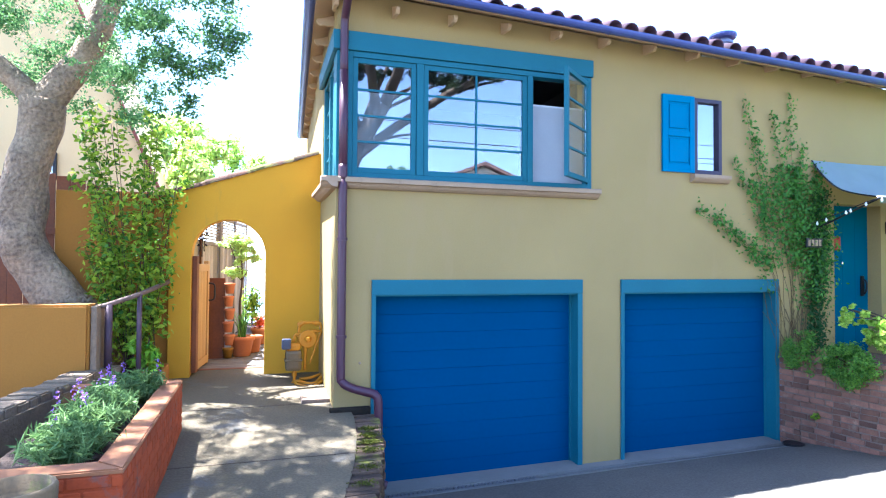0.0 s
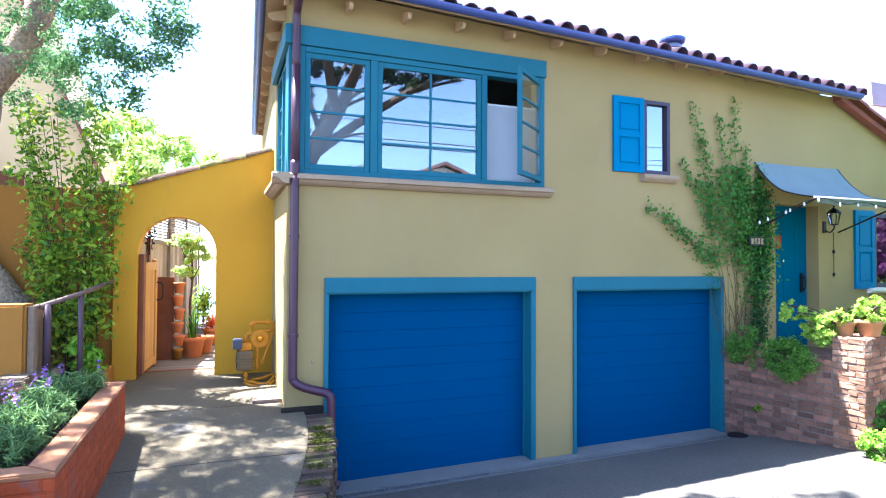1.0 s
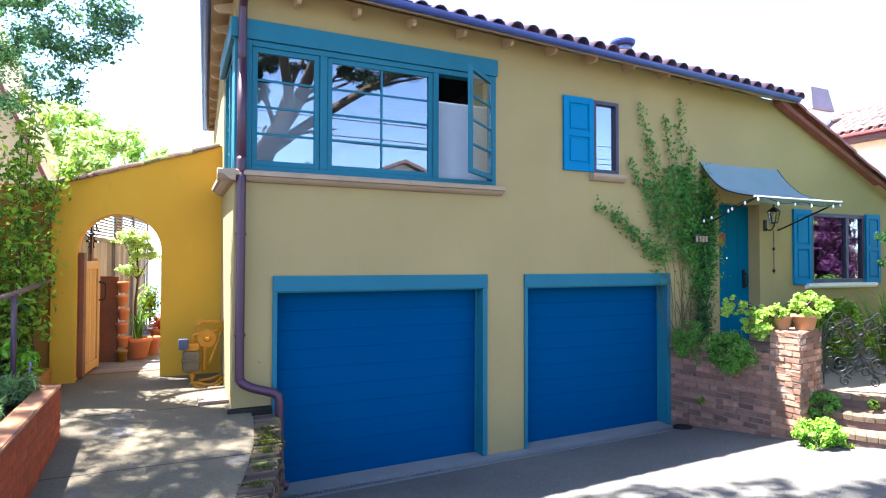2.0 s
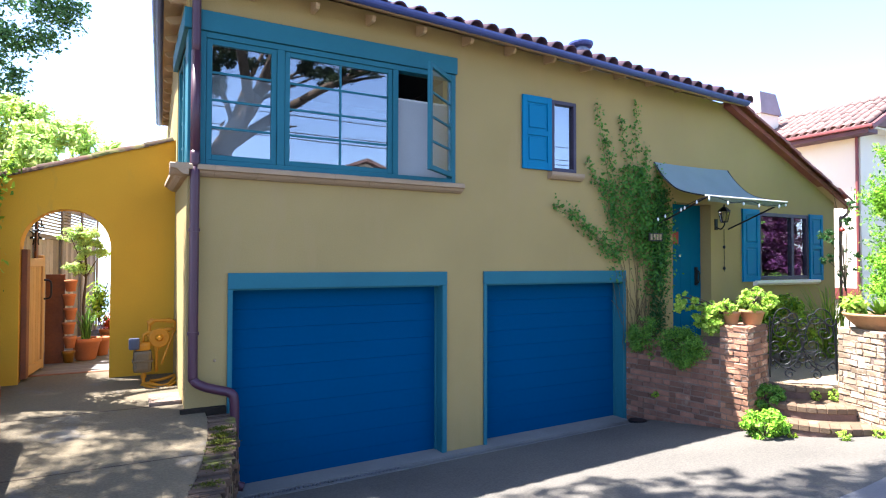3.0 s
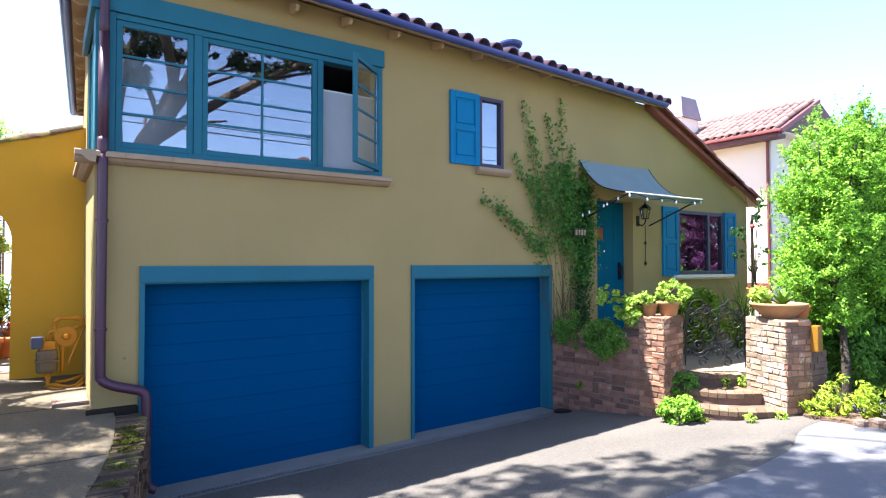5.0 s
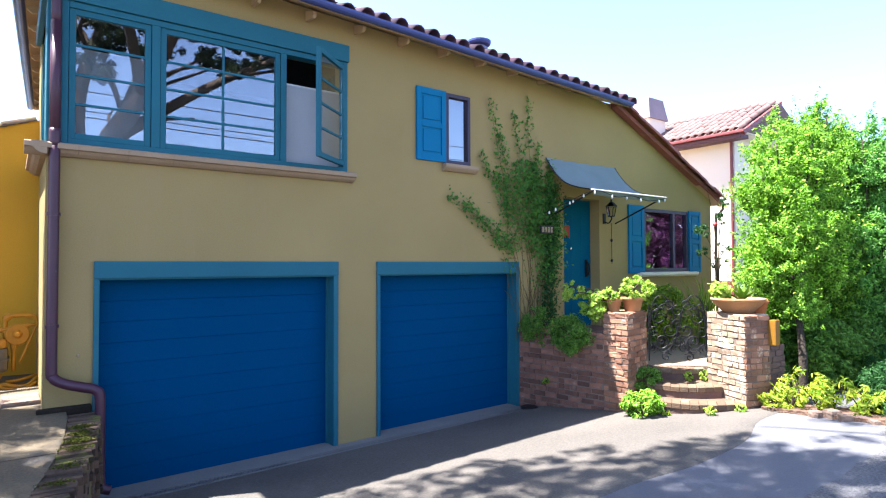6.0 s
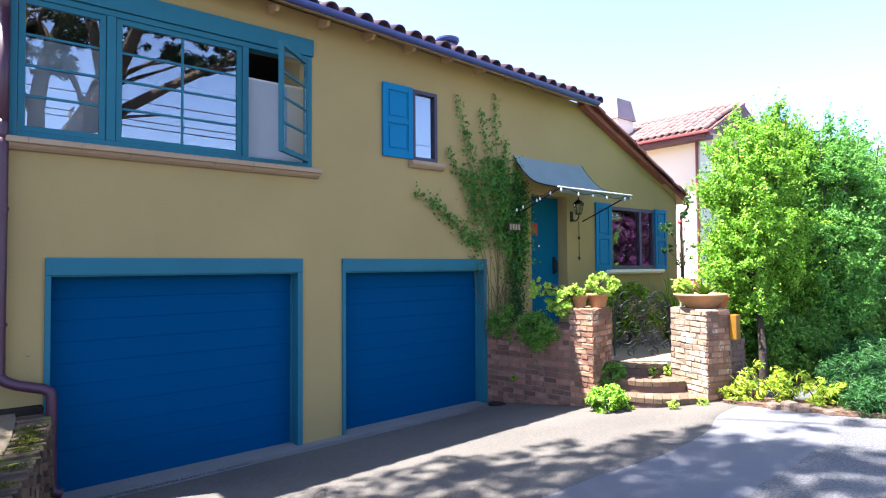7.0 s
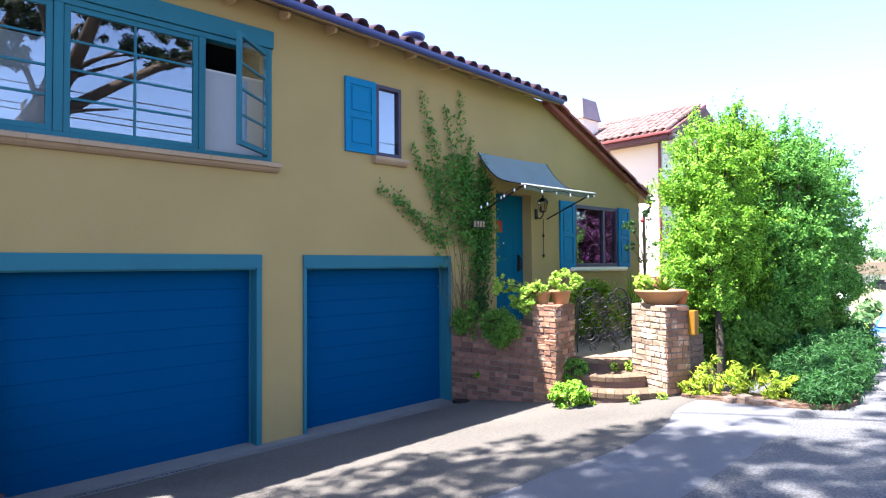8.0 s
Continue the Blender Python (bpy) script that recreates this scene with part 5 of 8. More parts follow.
def make_arch_wall():
    """Ochre wall with a round-headed opening and a sloping tiled top."""
    bm = bm_new()
    y0, y1 = 7.0, 7.28
    L, R, zc = -1.435, -0.545, 2.485
    r = (R - L) / 2
    cx = (L + R) / 2
    arc = [(cx + r * math.cos(math.pi * k / 24), zc + r * math.sin(math.pi * k / 24)) for k in range(25)]
    def top(x):
        return 3.85 - 0.335 * (0.15 - x)
    hole = [(R, 0.5)] + arc + [(L, 0.5)]
    # strips: right pier, left pier, and over the arch
    def quad(p, q, s, t):
        for y, rev in ((y0, False), (y1, True)):
            vs = [bm.verts.new((a, y, b)) for a, b in (p, q, s, t)]
            bm.faces.new(vs[::-1] if rev else vs)
    xs = [0.15, -0.1, -0.35, R]
    for a, b in zip(xs, xs[1:]):
        quad((b, 0.5), (a, 0.5), (a, top(a)), (b, top(b)))
    quad((-1.69, 0.5), (L, 0.5), (L, top(L)), (-1.69, top(-1.69)))
    for p, q in zip(arc, arc[1:]):
        quad((q[0], q[1]), (p[0], p[1]), (p[0], top(p[0])), (q[0], top(q[0])))
    for p, q in zip(hole, hole[1:]):
        bm.faces.new([bm.verts.new(v) for v in ((p[0], y0, p[1]), (q[0], y0, q[1]), (q[0], y1, q[1]), (p[0], y1, p[1]))])
    bm.faces.new([bm.verts.new(v) for v in ((-1.69, y0, 0.5), (-1.69, y0, top(-1.69)), (-1.69, y1, top(-1.69)), (-1.69, y1, 0.5))])
    bmesh.ops.remove_doubles(bm, verts=bm.verts, dist=0.001)
    bmesh.ops.recalc_face_normals(bm, faces=bm.faces)
    w = structure("wall_arch", bm, "ochre", "ochre stucco garden wall with a round-arched opening", "wall")
    rng = random.Random(2)
    mesh = barrel_mesh("coping_tile", 0.34, 0.068, 0.058)
    mesh.materials.append(M["moss_tile"])
    x = -1.82
    while x < 0.05:
        z = top(x)
        slope = math.atan(0.335)
        for off in (0.03, 0.14, 0.25):
            ob = new("coping_tile", mesh)
            ob.parent = w
            ob.matrix_basis = Matrix.Translation((x + rng.uniform(-0.01, 0.01), y0 + off, z - 0.01)) @ Euler((0, -slope, 0)).to_matrix().to_4x4() @ Euler((rng.uniform(-0.03, 0.03), 0, radians(-90))).to_matrix().to_4x4()
        x += 0.27
    # side wall of lower orange stucco further west, behind the shrub
    bm = bm_new()
    box(bm, -2.95, -1.692, 7.06, 7.26, 0.5, 3.24, 0.02)
    structure("wall_low", bm, "orange", "lower orange stucco wall behind the shrub", "wall")


def strap_plant(name, at, label, count, length, width, leaf, seed):
    """A clump of long arching strap leaves."""
    grass = thing(name, at, label, "plant")
    rng = np.random.default_rng(seed)
    bm = bm_new()
    for k in range(count):
        a, l = rng.uniform(0, 6.28), rng.uniform(*length)
        lean = rng.uniform(0.1, 0.75)
        o = Vector((at[0] + rng.normal(0, 0.07 * l), at[1] + rng.normal(0, 0.07 * l), at[2]))
        d = Vector((math.cos(a), math.sin(a), 0))
        side = Vector((-d.y, d.x, 0)) * width
        pts = [o, o + d * lean * l * 0.3 + Vector((0, 0, l * 0.6)), o + d * lean * l * 0.75 + Vector((0, 0, l * 0.95)), o + d * lean * l * 1.15 + Vector((0, 0, l))]
        prev = None
        for i, p in enumerate(pts):
            w = side * (1 - i / 3.2)
            cur = (bm.verts.new(p - w), bm.verts.new(p + w))
            if prev:
                bm.faces.new((prev[0], prev[1], cur[1], cur[0]))
            prev = cur
    part("leaves", bm, leaf, grass)


def make_pot(at, r, h, label, material="terracotta", name="flower_pot", group=""):
    p = thing(name, at, label, "pot", group)
    bm = bm_new()
    lathe(bm, at, [(r * 0.62, 0), (r * 0.68, 0.01), (r * 0.92, h * 0.80), (r * 1.02, h * 0.81), (r * 1.04, h * 0.98), (r * 1.0, h), (r * 0.9, h), (r * 0.86, h * 0.9)], 22)
    part("body", bm, material, p, "", True)
    bm = bm_new()
    lathe(bm, (at[0], at[1], at[2] + h * 0.84), [(r * 0.86, 0), (r * 0.86, 0.02), (0.001, 0.025)], 16)
    part("soil", bm, "soil", p)
    return p


def make_garden_passage():
    bm = bm_new()
    box(bm, -1.9, 0.15, 7.29, 14.0, 0.6, 0.93)
    structure("floor_deck", bm, "soil", "ground below the deck of the side passage", "floor")
    deck = thing("deck", (-0.9, 9.0, 0.93), "weathered board deck behind the arch", "deck")
    for i in range(28):
        bm = bm_new()
        y = 7.45 + i * 0.145
        box(bm, -1.9, 0.14, y, y + 0.135, 0.935, 0.965, 0.004)
        part("board", bm, "deck", deck)
    bm = bm_new()
    box(bm, -1.46, -0.56, 7.36, 7.44, 0.85, 0.97, 0.006)
    part("step_edge", bm, "redwood", deck)
    g = thing("garden_gate", (-1.42, 7.2, 0.95), "golden wooden garden gate standing open", "gate")
    turn = Matrix.Translation((-1.40, 7.12, 0)) @ Matrix.Rotation(radians(84), 4, "Z")
    for nm, a, b, c, d, m in (("stile", -0.02, 0.10, 0.98, 2.46, "redwood"), ("stile", 0.70, 0.80, 0.98, 2.40, "gate_wood"), ("rail", 0.10, 0.70, 2.26, 2.36, "gate_wood"), ("rail", 0.10, 0.70, 1.0, 1.1, "gate_wood")):
        bm = bm_new()
        box(bm, a, b, -0.03, 0.03, c, d, 0.005)
        bmesh.ops.transform(bm, matrix=turn, verts=bm.verts)
        part(nm, bm, m, g)
    for k in range(5):
        bm = bm_new()
        box(bm, 0.105 + k * 0.119, 0.217 + k * 0.119, -0.012, 0.012, 1.1, 2.26, 0.003)
        bmesh.ops.transform(bm, matrix=turn, verts=bm.verts)
        part("board", bm, "gate_wood", g)
    bm = bm_new()
    tube(bm, smooth_line([(0.75, -0.03, 1.85), (0.75, -0.10, 1.87), (0.75, -0.11, 1.97), (0.75, -0.10, 2.07), (0.75, -0.03, 2.09)], 4), 0.012, 6)
    bmesh.ops.transform(bm, matrix=turn, verts=bm.verts)
    part("handle", bm, "iron", g, "black iron gate handle")
    f = thing("side_fence", (-1.6, 9.5, 0.95), "weathered grey board fence with a slatted top along the passage", "fence")
    rng = random.Random(8)
    a, b = Vector((-1.74, 7.5, 0)), Vector((-0.95, 13.0, 0))
    line = Matrix.Translation(a) @ Matrix.Rotation(math.atan2(b.y - a.y, b.x - a.x), 4, "Z")
    run = (b - a).length
    for i in range(30):
        bm = bm_new()
        box(bm, i * run / 30, (i + 1) * run / 30 - 0.008, -0.014 + rng.uniform(0, 0.006), 0.014, 0.9, 2.66 + rng.uniform(-0.01, 0.01), 0.003, line)
        part("board", bm, "grey_wood", f)
    for z0, z1 in ((2.665, 2.73), (3.16, 3.22)):
        bm = bm_new()
        box(bm, 0.0, run, -0.03, 0.03, z0, z1, 0.004, line)
        part("rail", bm, "grey_wood", f)
    for k in range(8):
        bm = bm_new()
        box(bm, 0.0, run, -0.012, 0.012, 2.76 + k * 0.05, 2.785 + k * 0.05, 0.0, line)
        part("slat", bm, "grey_wood", f)
    for k in range(5):
        bm = bm_new()
        box(bm, k * (run - 0.09) / 4, k * (run - 0.09) / 4 + 0.09, -0.06, -0.032, 0.9, 3.24, 0.004, line)
        part("post", bm, "redwood" if k == 1 else "grey_wood", f)
    # trellis post with a column of small hanging pots
    t = thing("plant_stand", (-1.2, 8.4, 0.95), "redwood post stand hung with small clay pots", "plant stand")
    bm = bm_new()
    box(bm, -1.32, -1.10, 8.3, 8.36, 0.965, 2.15, 0.005)
    part("board", bm, "redwood", t)
    for k in range(6):
        bm = bm_new()
        z = 0.97 + k * 0.19
        lathe(bm, (-1.05 + 0.015 * (k % 2), 8.30, z), [(0.055, 0), (0.072, 0.12), (0.08, 0.125), (0.08, 0.155), (0.06, 0.155)], 12)
        part("pot", bm, "yellow_glaze" if k == 0 else "terracotta", t, "", True)
    make_pot((-0.86, 8.5, 0.965), 0.185, 0.30, "ridged terracotta pot with a slender tree on the deck")
    make_pot((-0.70, 8.85, 0.965), 0.14, 0.26, "terracotta pot with a leafy bush on the deck")
    make_pot((-0.60, 9.8, 0.965), 0.15, 0.28, "terracotta pot with red flowers on the deck")
    specs = [("potted_bush", (-0.72, 8.8, 1.74), (0.17, 0.15, 0.34), "leaf_shrub", 0.07, 0.4, 520), ("potted_flowers", (-0.6, 9.8, 1.36), (0.18, 0.16, 0.15), "petal_red", 0.05, 0.7, 240)]
    for nm, c, r, m, size, wide, n in specs:
        p = thing(nm, (c[0], c[1], c[2] - r[2]), "fresh green plant growing in the sunny passage" if "red" not in m else "small red-leaved plant in a pot", "plant")
        bm = bm_new()
        rng2 = random.Random(n)
        for k in range(7):
            e = (c[0] + rng2.uniform(-1, 1) * r[0] * 0.7, c[1] + rng2.uniform(-1, 1) * r[1] * 0.7, c[2] + r[2] * rng2.uniform(0.3, 0.95))
            tube(bm, smooth_line([(c[0], c[1], c[2] - r[2]), (c[0] + (e[0] - c[0]) * 0.3, c[1], c[2]), e], 3), [0.008] * 6 + [0.004], 5)
        part("stems", bm, "stem", p)
        rr = np.random.default_rng(n)
        v = rr.normal(0, 1, (n, 3))
        v /= np.linalg.norm(v, axis=1)[:, None]
        pts = np.array(c) + v * np.array(r) * rr.uniform(0.3, 1.05, (n, 1))
        leaf_cloud("leaves", pts, v + np.array((0, 0, 0.5)), size, m, p, seed=n, wide=wide)
    strap_plant("strap_leaf_plant", (-0.86, 8.5, 1.25), "arching blue-green strap leaves round the foot of the potted tree", 60, (0.22, 0.42), 0.010, "leaf_trail", 6)
    blobs = []
    for c, r, n in (((-0.92, 8.5, 2.74), (0.20, 0.15, 0.08), 20), ((-1.06, 8.5, 2.66), (0.14, 0.12, 0.06), 10), ((-0.82, 8.5, 2.53), (0.17, 0.14, 0.09), 18), ((-0.98, 8.5, 2.22), (0.17, 0.13, 0.07), 16), ((-0.68, 8.5, 2.44), (0.12, 0.1, 0.04), 8), ((-0.90, 8.5, 2.40), (0.10, 0.1, 0.08), 8)):
        blobs += crown_blobs(c, r, n, 0.06, int(c[2] * 100))
    make_tree("potted_tree", (-0.87, 8.5, 1.25), "slender potted tree with feathery bright green layers of leaves", [([(-0.88, 8.5, 1.25), (-0.90, 8.5, 1.7), (-0.87, 8.5, 2.1), (-0.88, 8.5, 2.55)], [0.02, 0.018, 0.014, 0.006])] + [([(-0.87, 8.5, 2.1), ((e[0] - 0.87) / 2, 8.5, (2.15 + e[2]) / 2), e], [0.009, 0.006, 0.003]) for e in ((-1.06, 8.5, 2.66), (-0.92, 8.5, 2.74), (-0.68, 8.5, 2.44), (-1.04, 8.5, 2.22))], blobs, "leaf_far", "stem", 0.06, 2200, 45, "tree", 0.3)
    s = thing("wind_spinner", (-1.42, 8.0, 2.5), "dark iron scroll wall ornament above the gate", "ornament")
    bm = bm_new()
    for sgn in (1, -1):
        for q in (1, -1):
            tube(bm, [(-1.40 + sgn * (0.02 + 0.07 * (1 - t / 20) * abs(math.cos(t * 0.35))), 8.0, 2.72 + q * (0.02 + 0.17 * t / 20) + 0.03 * math.sin(t * 0.7)) for t in range(21)], 0.008, 5)
    lathe(bm, (-1.40, 8.0, 2.70), [(0.03, 0), (0.05, 0.02), (0.03, 0.04)], 10)
    tube(bm, [(-1.40, 8.0, 2.46), (-1.40, 8.0, 2.92)], 0.008, 5)
    part("scroll", bm, "iron", s)


def make_gas_meter():
    g = thing("gas_meter", (-0.05, 6.55, 0.87), "gas meter with ochre painted pipes at the wall corner", "gas meter")
    y = 6.55
    bm = bm_new()
    box(bm, -0.30, -0.105, y - 0.10, y + 0.08, 1.055, 1.31, 0.04)
    part("meter_body", bm, "meter_grey", g, "grey metal meter body")
    bm = bm_new()
    box(bm, -0.31, -0.095, y - 0.11, y + 0.09, 1.175, 1.20, 0.008)
    part("flange", bm, "meter_grey", g)
    bm = bm_new()
    box(bm, -0.285, -0.12, y - 0.09, y + 0.07, 1.30, 1.40, 0.035)
    part("meter_head", bm, "meter_yellow", g)
    bm = bm_new()
    box(bm, -0.345, -0.235, y - 0.13, y - 0.05, 1.325, 1.455, 0.02)
    part("index_box", bm, "blue_plastic", g, "small blue index box")
    bm = bm_new()
    tube(bm, [(-0.03, y - 0.03, 1.435), (-0.03, y - 0.02, 1.435), (-0.03, y + 0.02, 1.435), (-0.03, y + 0.03, 1.435)], [0.10, 0.112, 0.112, 0.10], 26)
    disc = part("regulator", bm, "meter_yellow", g, "round ochre regulator disc")
    bm = bm_new()
    tube(bm, [(-0.03, y - 0.09, 1.44), (-0.03, y - 0.05, 1.44), (-0.03, y - 0.02, 1.44)], [0.022, 0.034, 0.05], 14)
    part("vent_cap", bm, "meter_yellow", disc)
    runs = (
        ([(-0.135, y + 0.02, 1.38), (-0.135, y + 0.02, 1.60), (-0.11, y + 0.02, 1.632), (0.06, y + 0.02, 1.632), (0.12, y + 0.02, 1.62), (0.14, y + 0.03, 1.56), (0.14, y + 0.03, 1.50)], 0.021),
        ([(-0.20, y, 1.40), (-0.19, y, 1.475), (-0.13, y, 1.50), (0.0, y + 0.01, 1.52), (0.13, y + 0.02, 1.53)], 0.018),
        ([(-0.06, y, 1.36), (-0.06, y, 1.05)], 0.02),
        ([(-0.19, y - 0.03, 1.07), (-0.19, y - 0.03, 0.86)], 0.019),
        ([(0.14, y + 0.02, 1.54), (0.09, y - 0.01, 1.40), (-0.01, y - 0.06, 1.14)], 0.013),
        ([(-0.21, y - 0.03, 0.90), (-0.14, y - 0.10, 0.935), (-0.02, y - 0.12, 0.90), (0.07, y - 0.10, 0.91), (0.15, y - 0.02, 0.97)], 0.022),
        ([(-0.18, y - 0.12, 0.915), (-0.08, y - 0.2, 0.885), (0.04, y - 0.2, 0.885), (0.14, y - 0.12, 0.93)], 0.019),
        ([(-0.12, y + 0.02, 0.94), (0.0, y - 0.02, 0.955), (0.14, y + 0.04, 0.985)], 0.018),
    )
    for pts, rr in runs:
        bm = bm_new()
        tube(bm, smooth_line(pts, 4), rr, 9)
        part("pipe", bm, "meter_yellow", g, "", True)
    for a, b, r in (((-0.135, y + 0.02, 1.46), (-0.135, y + 0.02, 1.51), 0.034), ((-0.145, y + 0.02, 1.60), (-0.09, y + 0.02, 1.642), 0.036), ((0.05, y + 0.02, 1.632), (0.10, y + 0.02, 1.625), 0.032), ((0.03, y + 0.012, 1.522), (0.08, y + 0.015, 1.526), 0.03), ((-0.19, y - 0.03, 0.99), (-0.19, y - 0.03, 1.04), 0.03), ((-0.06, y, 1.29), (-0.06, y, 1.34), 0.03)):
        bm = bm_new()
        tube(bm, [a, b], r, 8)
        part("union", bm, "meter_yellow", g)


# ---- trees ----
def make_tree(name, at, label, limbs, blobs, leaf, bark, size, per, seed, kind_label="tree", wide=0.5, spread=0.7):
    t = thing(name, at, label, kind_label)
    first = True
    for pts, radii in limbs:
        line = smooth_line(pts, 6)
        rad = np.interp(np.linspace(0, 1, len(line)), np.linspace(0, 1, len(radii)), radii)
        bm = bm_new()
        tube(bm, line, list(rad), 14 if first else 9)
        if first:
            for v in bm.verts:
                v.co += noise.noise_vector(v.co * 3.0) * 0.05 * min(1.0, rad[0] * 4)
        part("trunk" if first else "limb", bm, bark, t, "", True)
        first = False
    cs, ns = clump_points(blobs, per, seed, 0.2)
    leaf_cloud("crown", cs, ns + np.array((0, 0, 0.6)), size, leaf, t, seed=seed, wide=wide, spread=spread)
    return t


def make_oak():
    rng = np.random.default_rng(21)
    base = (-2.45, 7.0, 1.0)
    limbs = [
        ([base, (-2.62, 7.0, 1.6), (-2.80, 7.0, 1.87), (-2.97, 7.0, 2.13), (-3.2, 7.0, 2.5), (-3.28, 7.0, 2.85), (-3.22, 7.0, 3.4), (-3.13, 7.0, 3.85), (-3.07, 7.0, 4.25)], [0.34, 0.29, 0.27, 0.26, 0.25, 0.245, 0.24, 0.235, 0.25]),
        ([(-3.15, 7.0, 4.1), (-2.9, 7.0, 4.48), (-2.62, 6.98, 4.9), (-2.40, 6.95, 5.55), (-2.1, 6.7, 6.4), (-1.3, 6.3, 7.2)], [0.2, 0.18, 0.16, 0.15, 0.12, 0.06]),
        ([(-3.08, 7.0, 4.15), (-3.27, 7.0, 4.4), (-3.55, 6.95, 4.65), (-4.4, 6.6, 5.4), (-5.2, 6.2, 6.2)], [0.15, 0.13, 0.12, 0.10, 0.05]),
        ([(-2.4, 6.9, 5.4), (-2.2, 7.4, 5.9), (-1.6, 7.6, 6.3)], [0.07, 0.05, 0.03]),
        ([(-2.0, 6.7, 6.1), (-1.6, 5.6, 6.5), (-1.0, 4.8, 6.6)], [0.07, 0.05, 0.03]),
    ]
    blobs = []
    # clumps above z 7 are unseen, added to shade path, ledge and planter
    for c, r, n, s in (((-3.4, 7.8, 5.5), (1.5, 0.7, 1.0), 54, 0.26), ((-1.38, 5.9, 5.05), (0.62, 0.5, 0.75), 40, 0.19), ((-1.42, 5.95, 5.0), (0.36, 0.3, 0.42), 14, 0.16), ((-1.3, 4.6, 7.0), (1.9, 1.5, 0.5), 40, 0.18), ((-2.5, 7.5, 4.75), (0.8, 0.5, 0.7), 20, 0.2), ((-4.6, 6.6, 5.6), (1.5, 1.2, 0.9), 60, 0.26), ((-2.0, 3.4, 7.6), (1.6, 1.6, 0.4), 40, 0.18), ((-1.75, 6.2, 4.3), (0.5, 0.3, 0.55), 26, 0.14), ((-2.2, 6.4, 4.9), (0.55, 0.35, 0.6), 26, 0.15), ((-2.9, 6.1, 7.3), (1.2, 1.3, 0.4), 340, 0.14), ((-2.8, 4.6, 7.3), (1.2, 1.2, 0.35), 330, 0.14), ((-3.0, 3.2, 7.4), (1.3, 1.1, 0.35), 270, 0.14), ((-4.9, 5.6, 7.4), (1.1, 1.7, 0.4), 330, 0.16), ((-4.7, 3.6, 7.4), (1.0, 1.2, 0.4), 220, 0.16)):
        blobs += crown_blobs(c, r, n, s, rng.integers(1000))
    make_tree("oak_tree", base, "leaning grey-barked oak with sparse small leaves", limbs, blobs, "leaf_oak", "bark", 0.046, 950, 22)


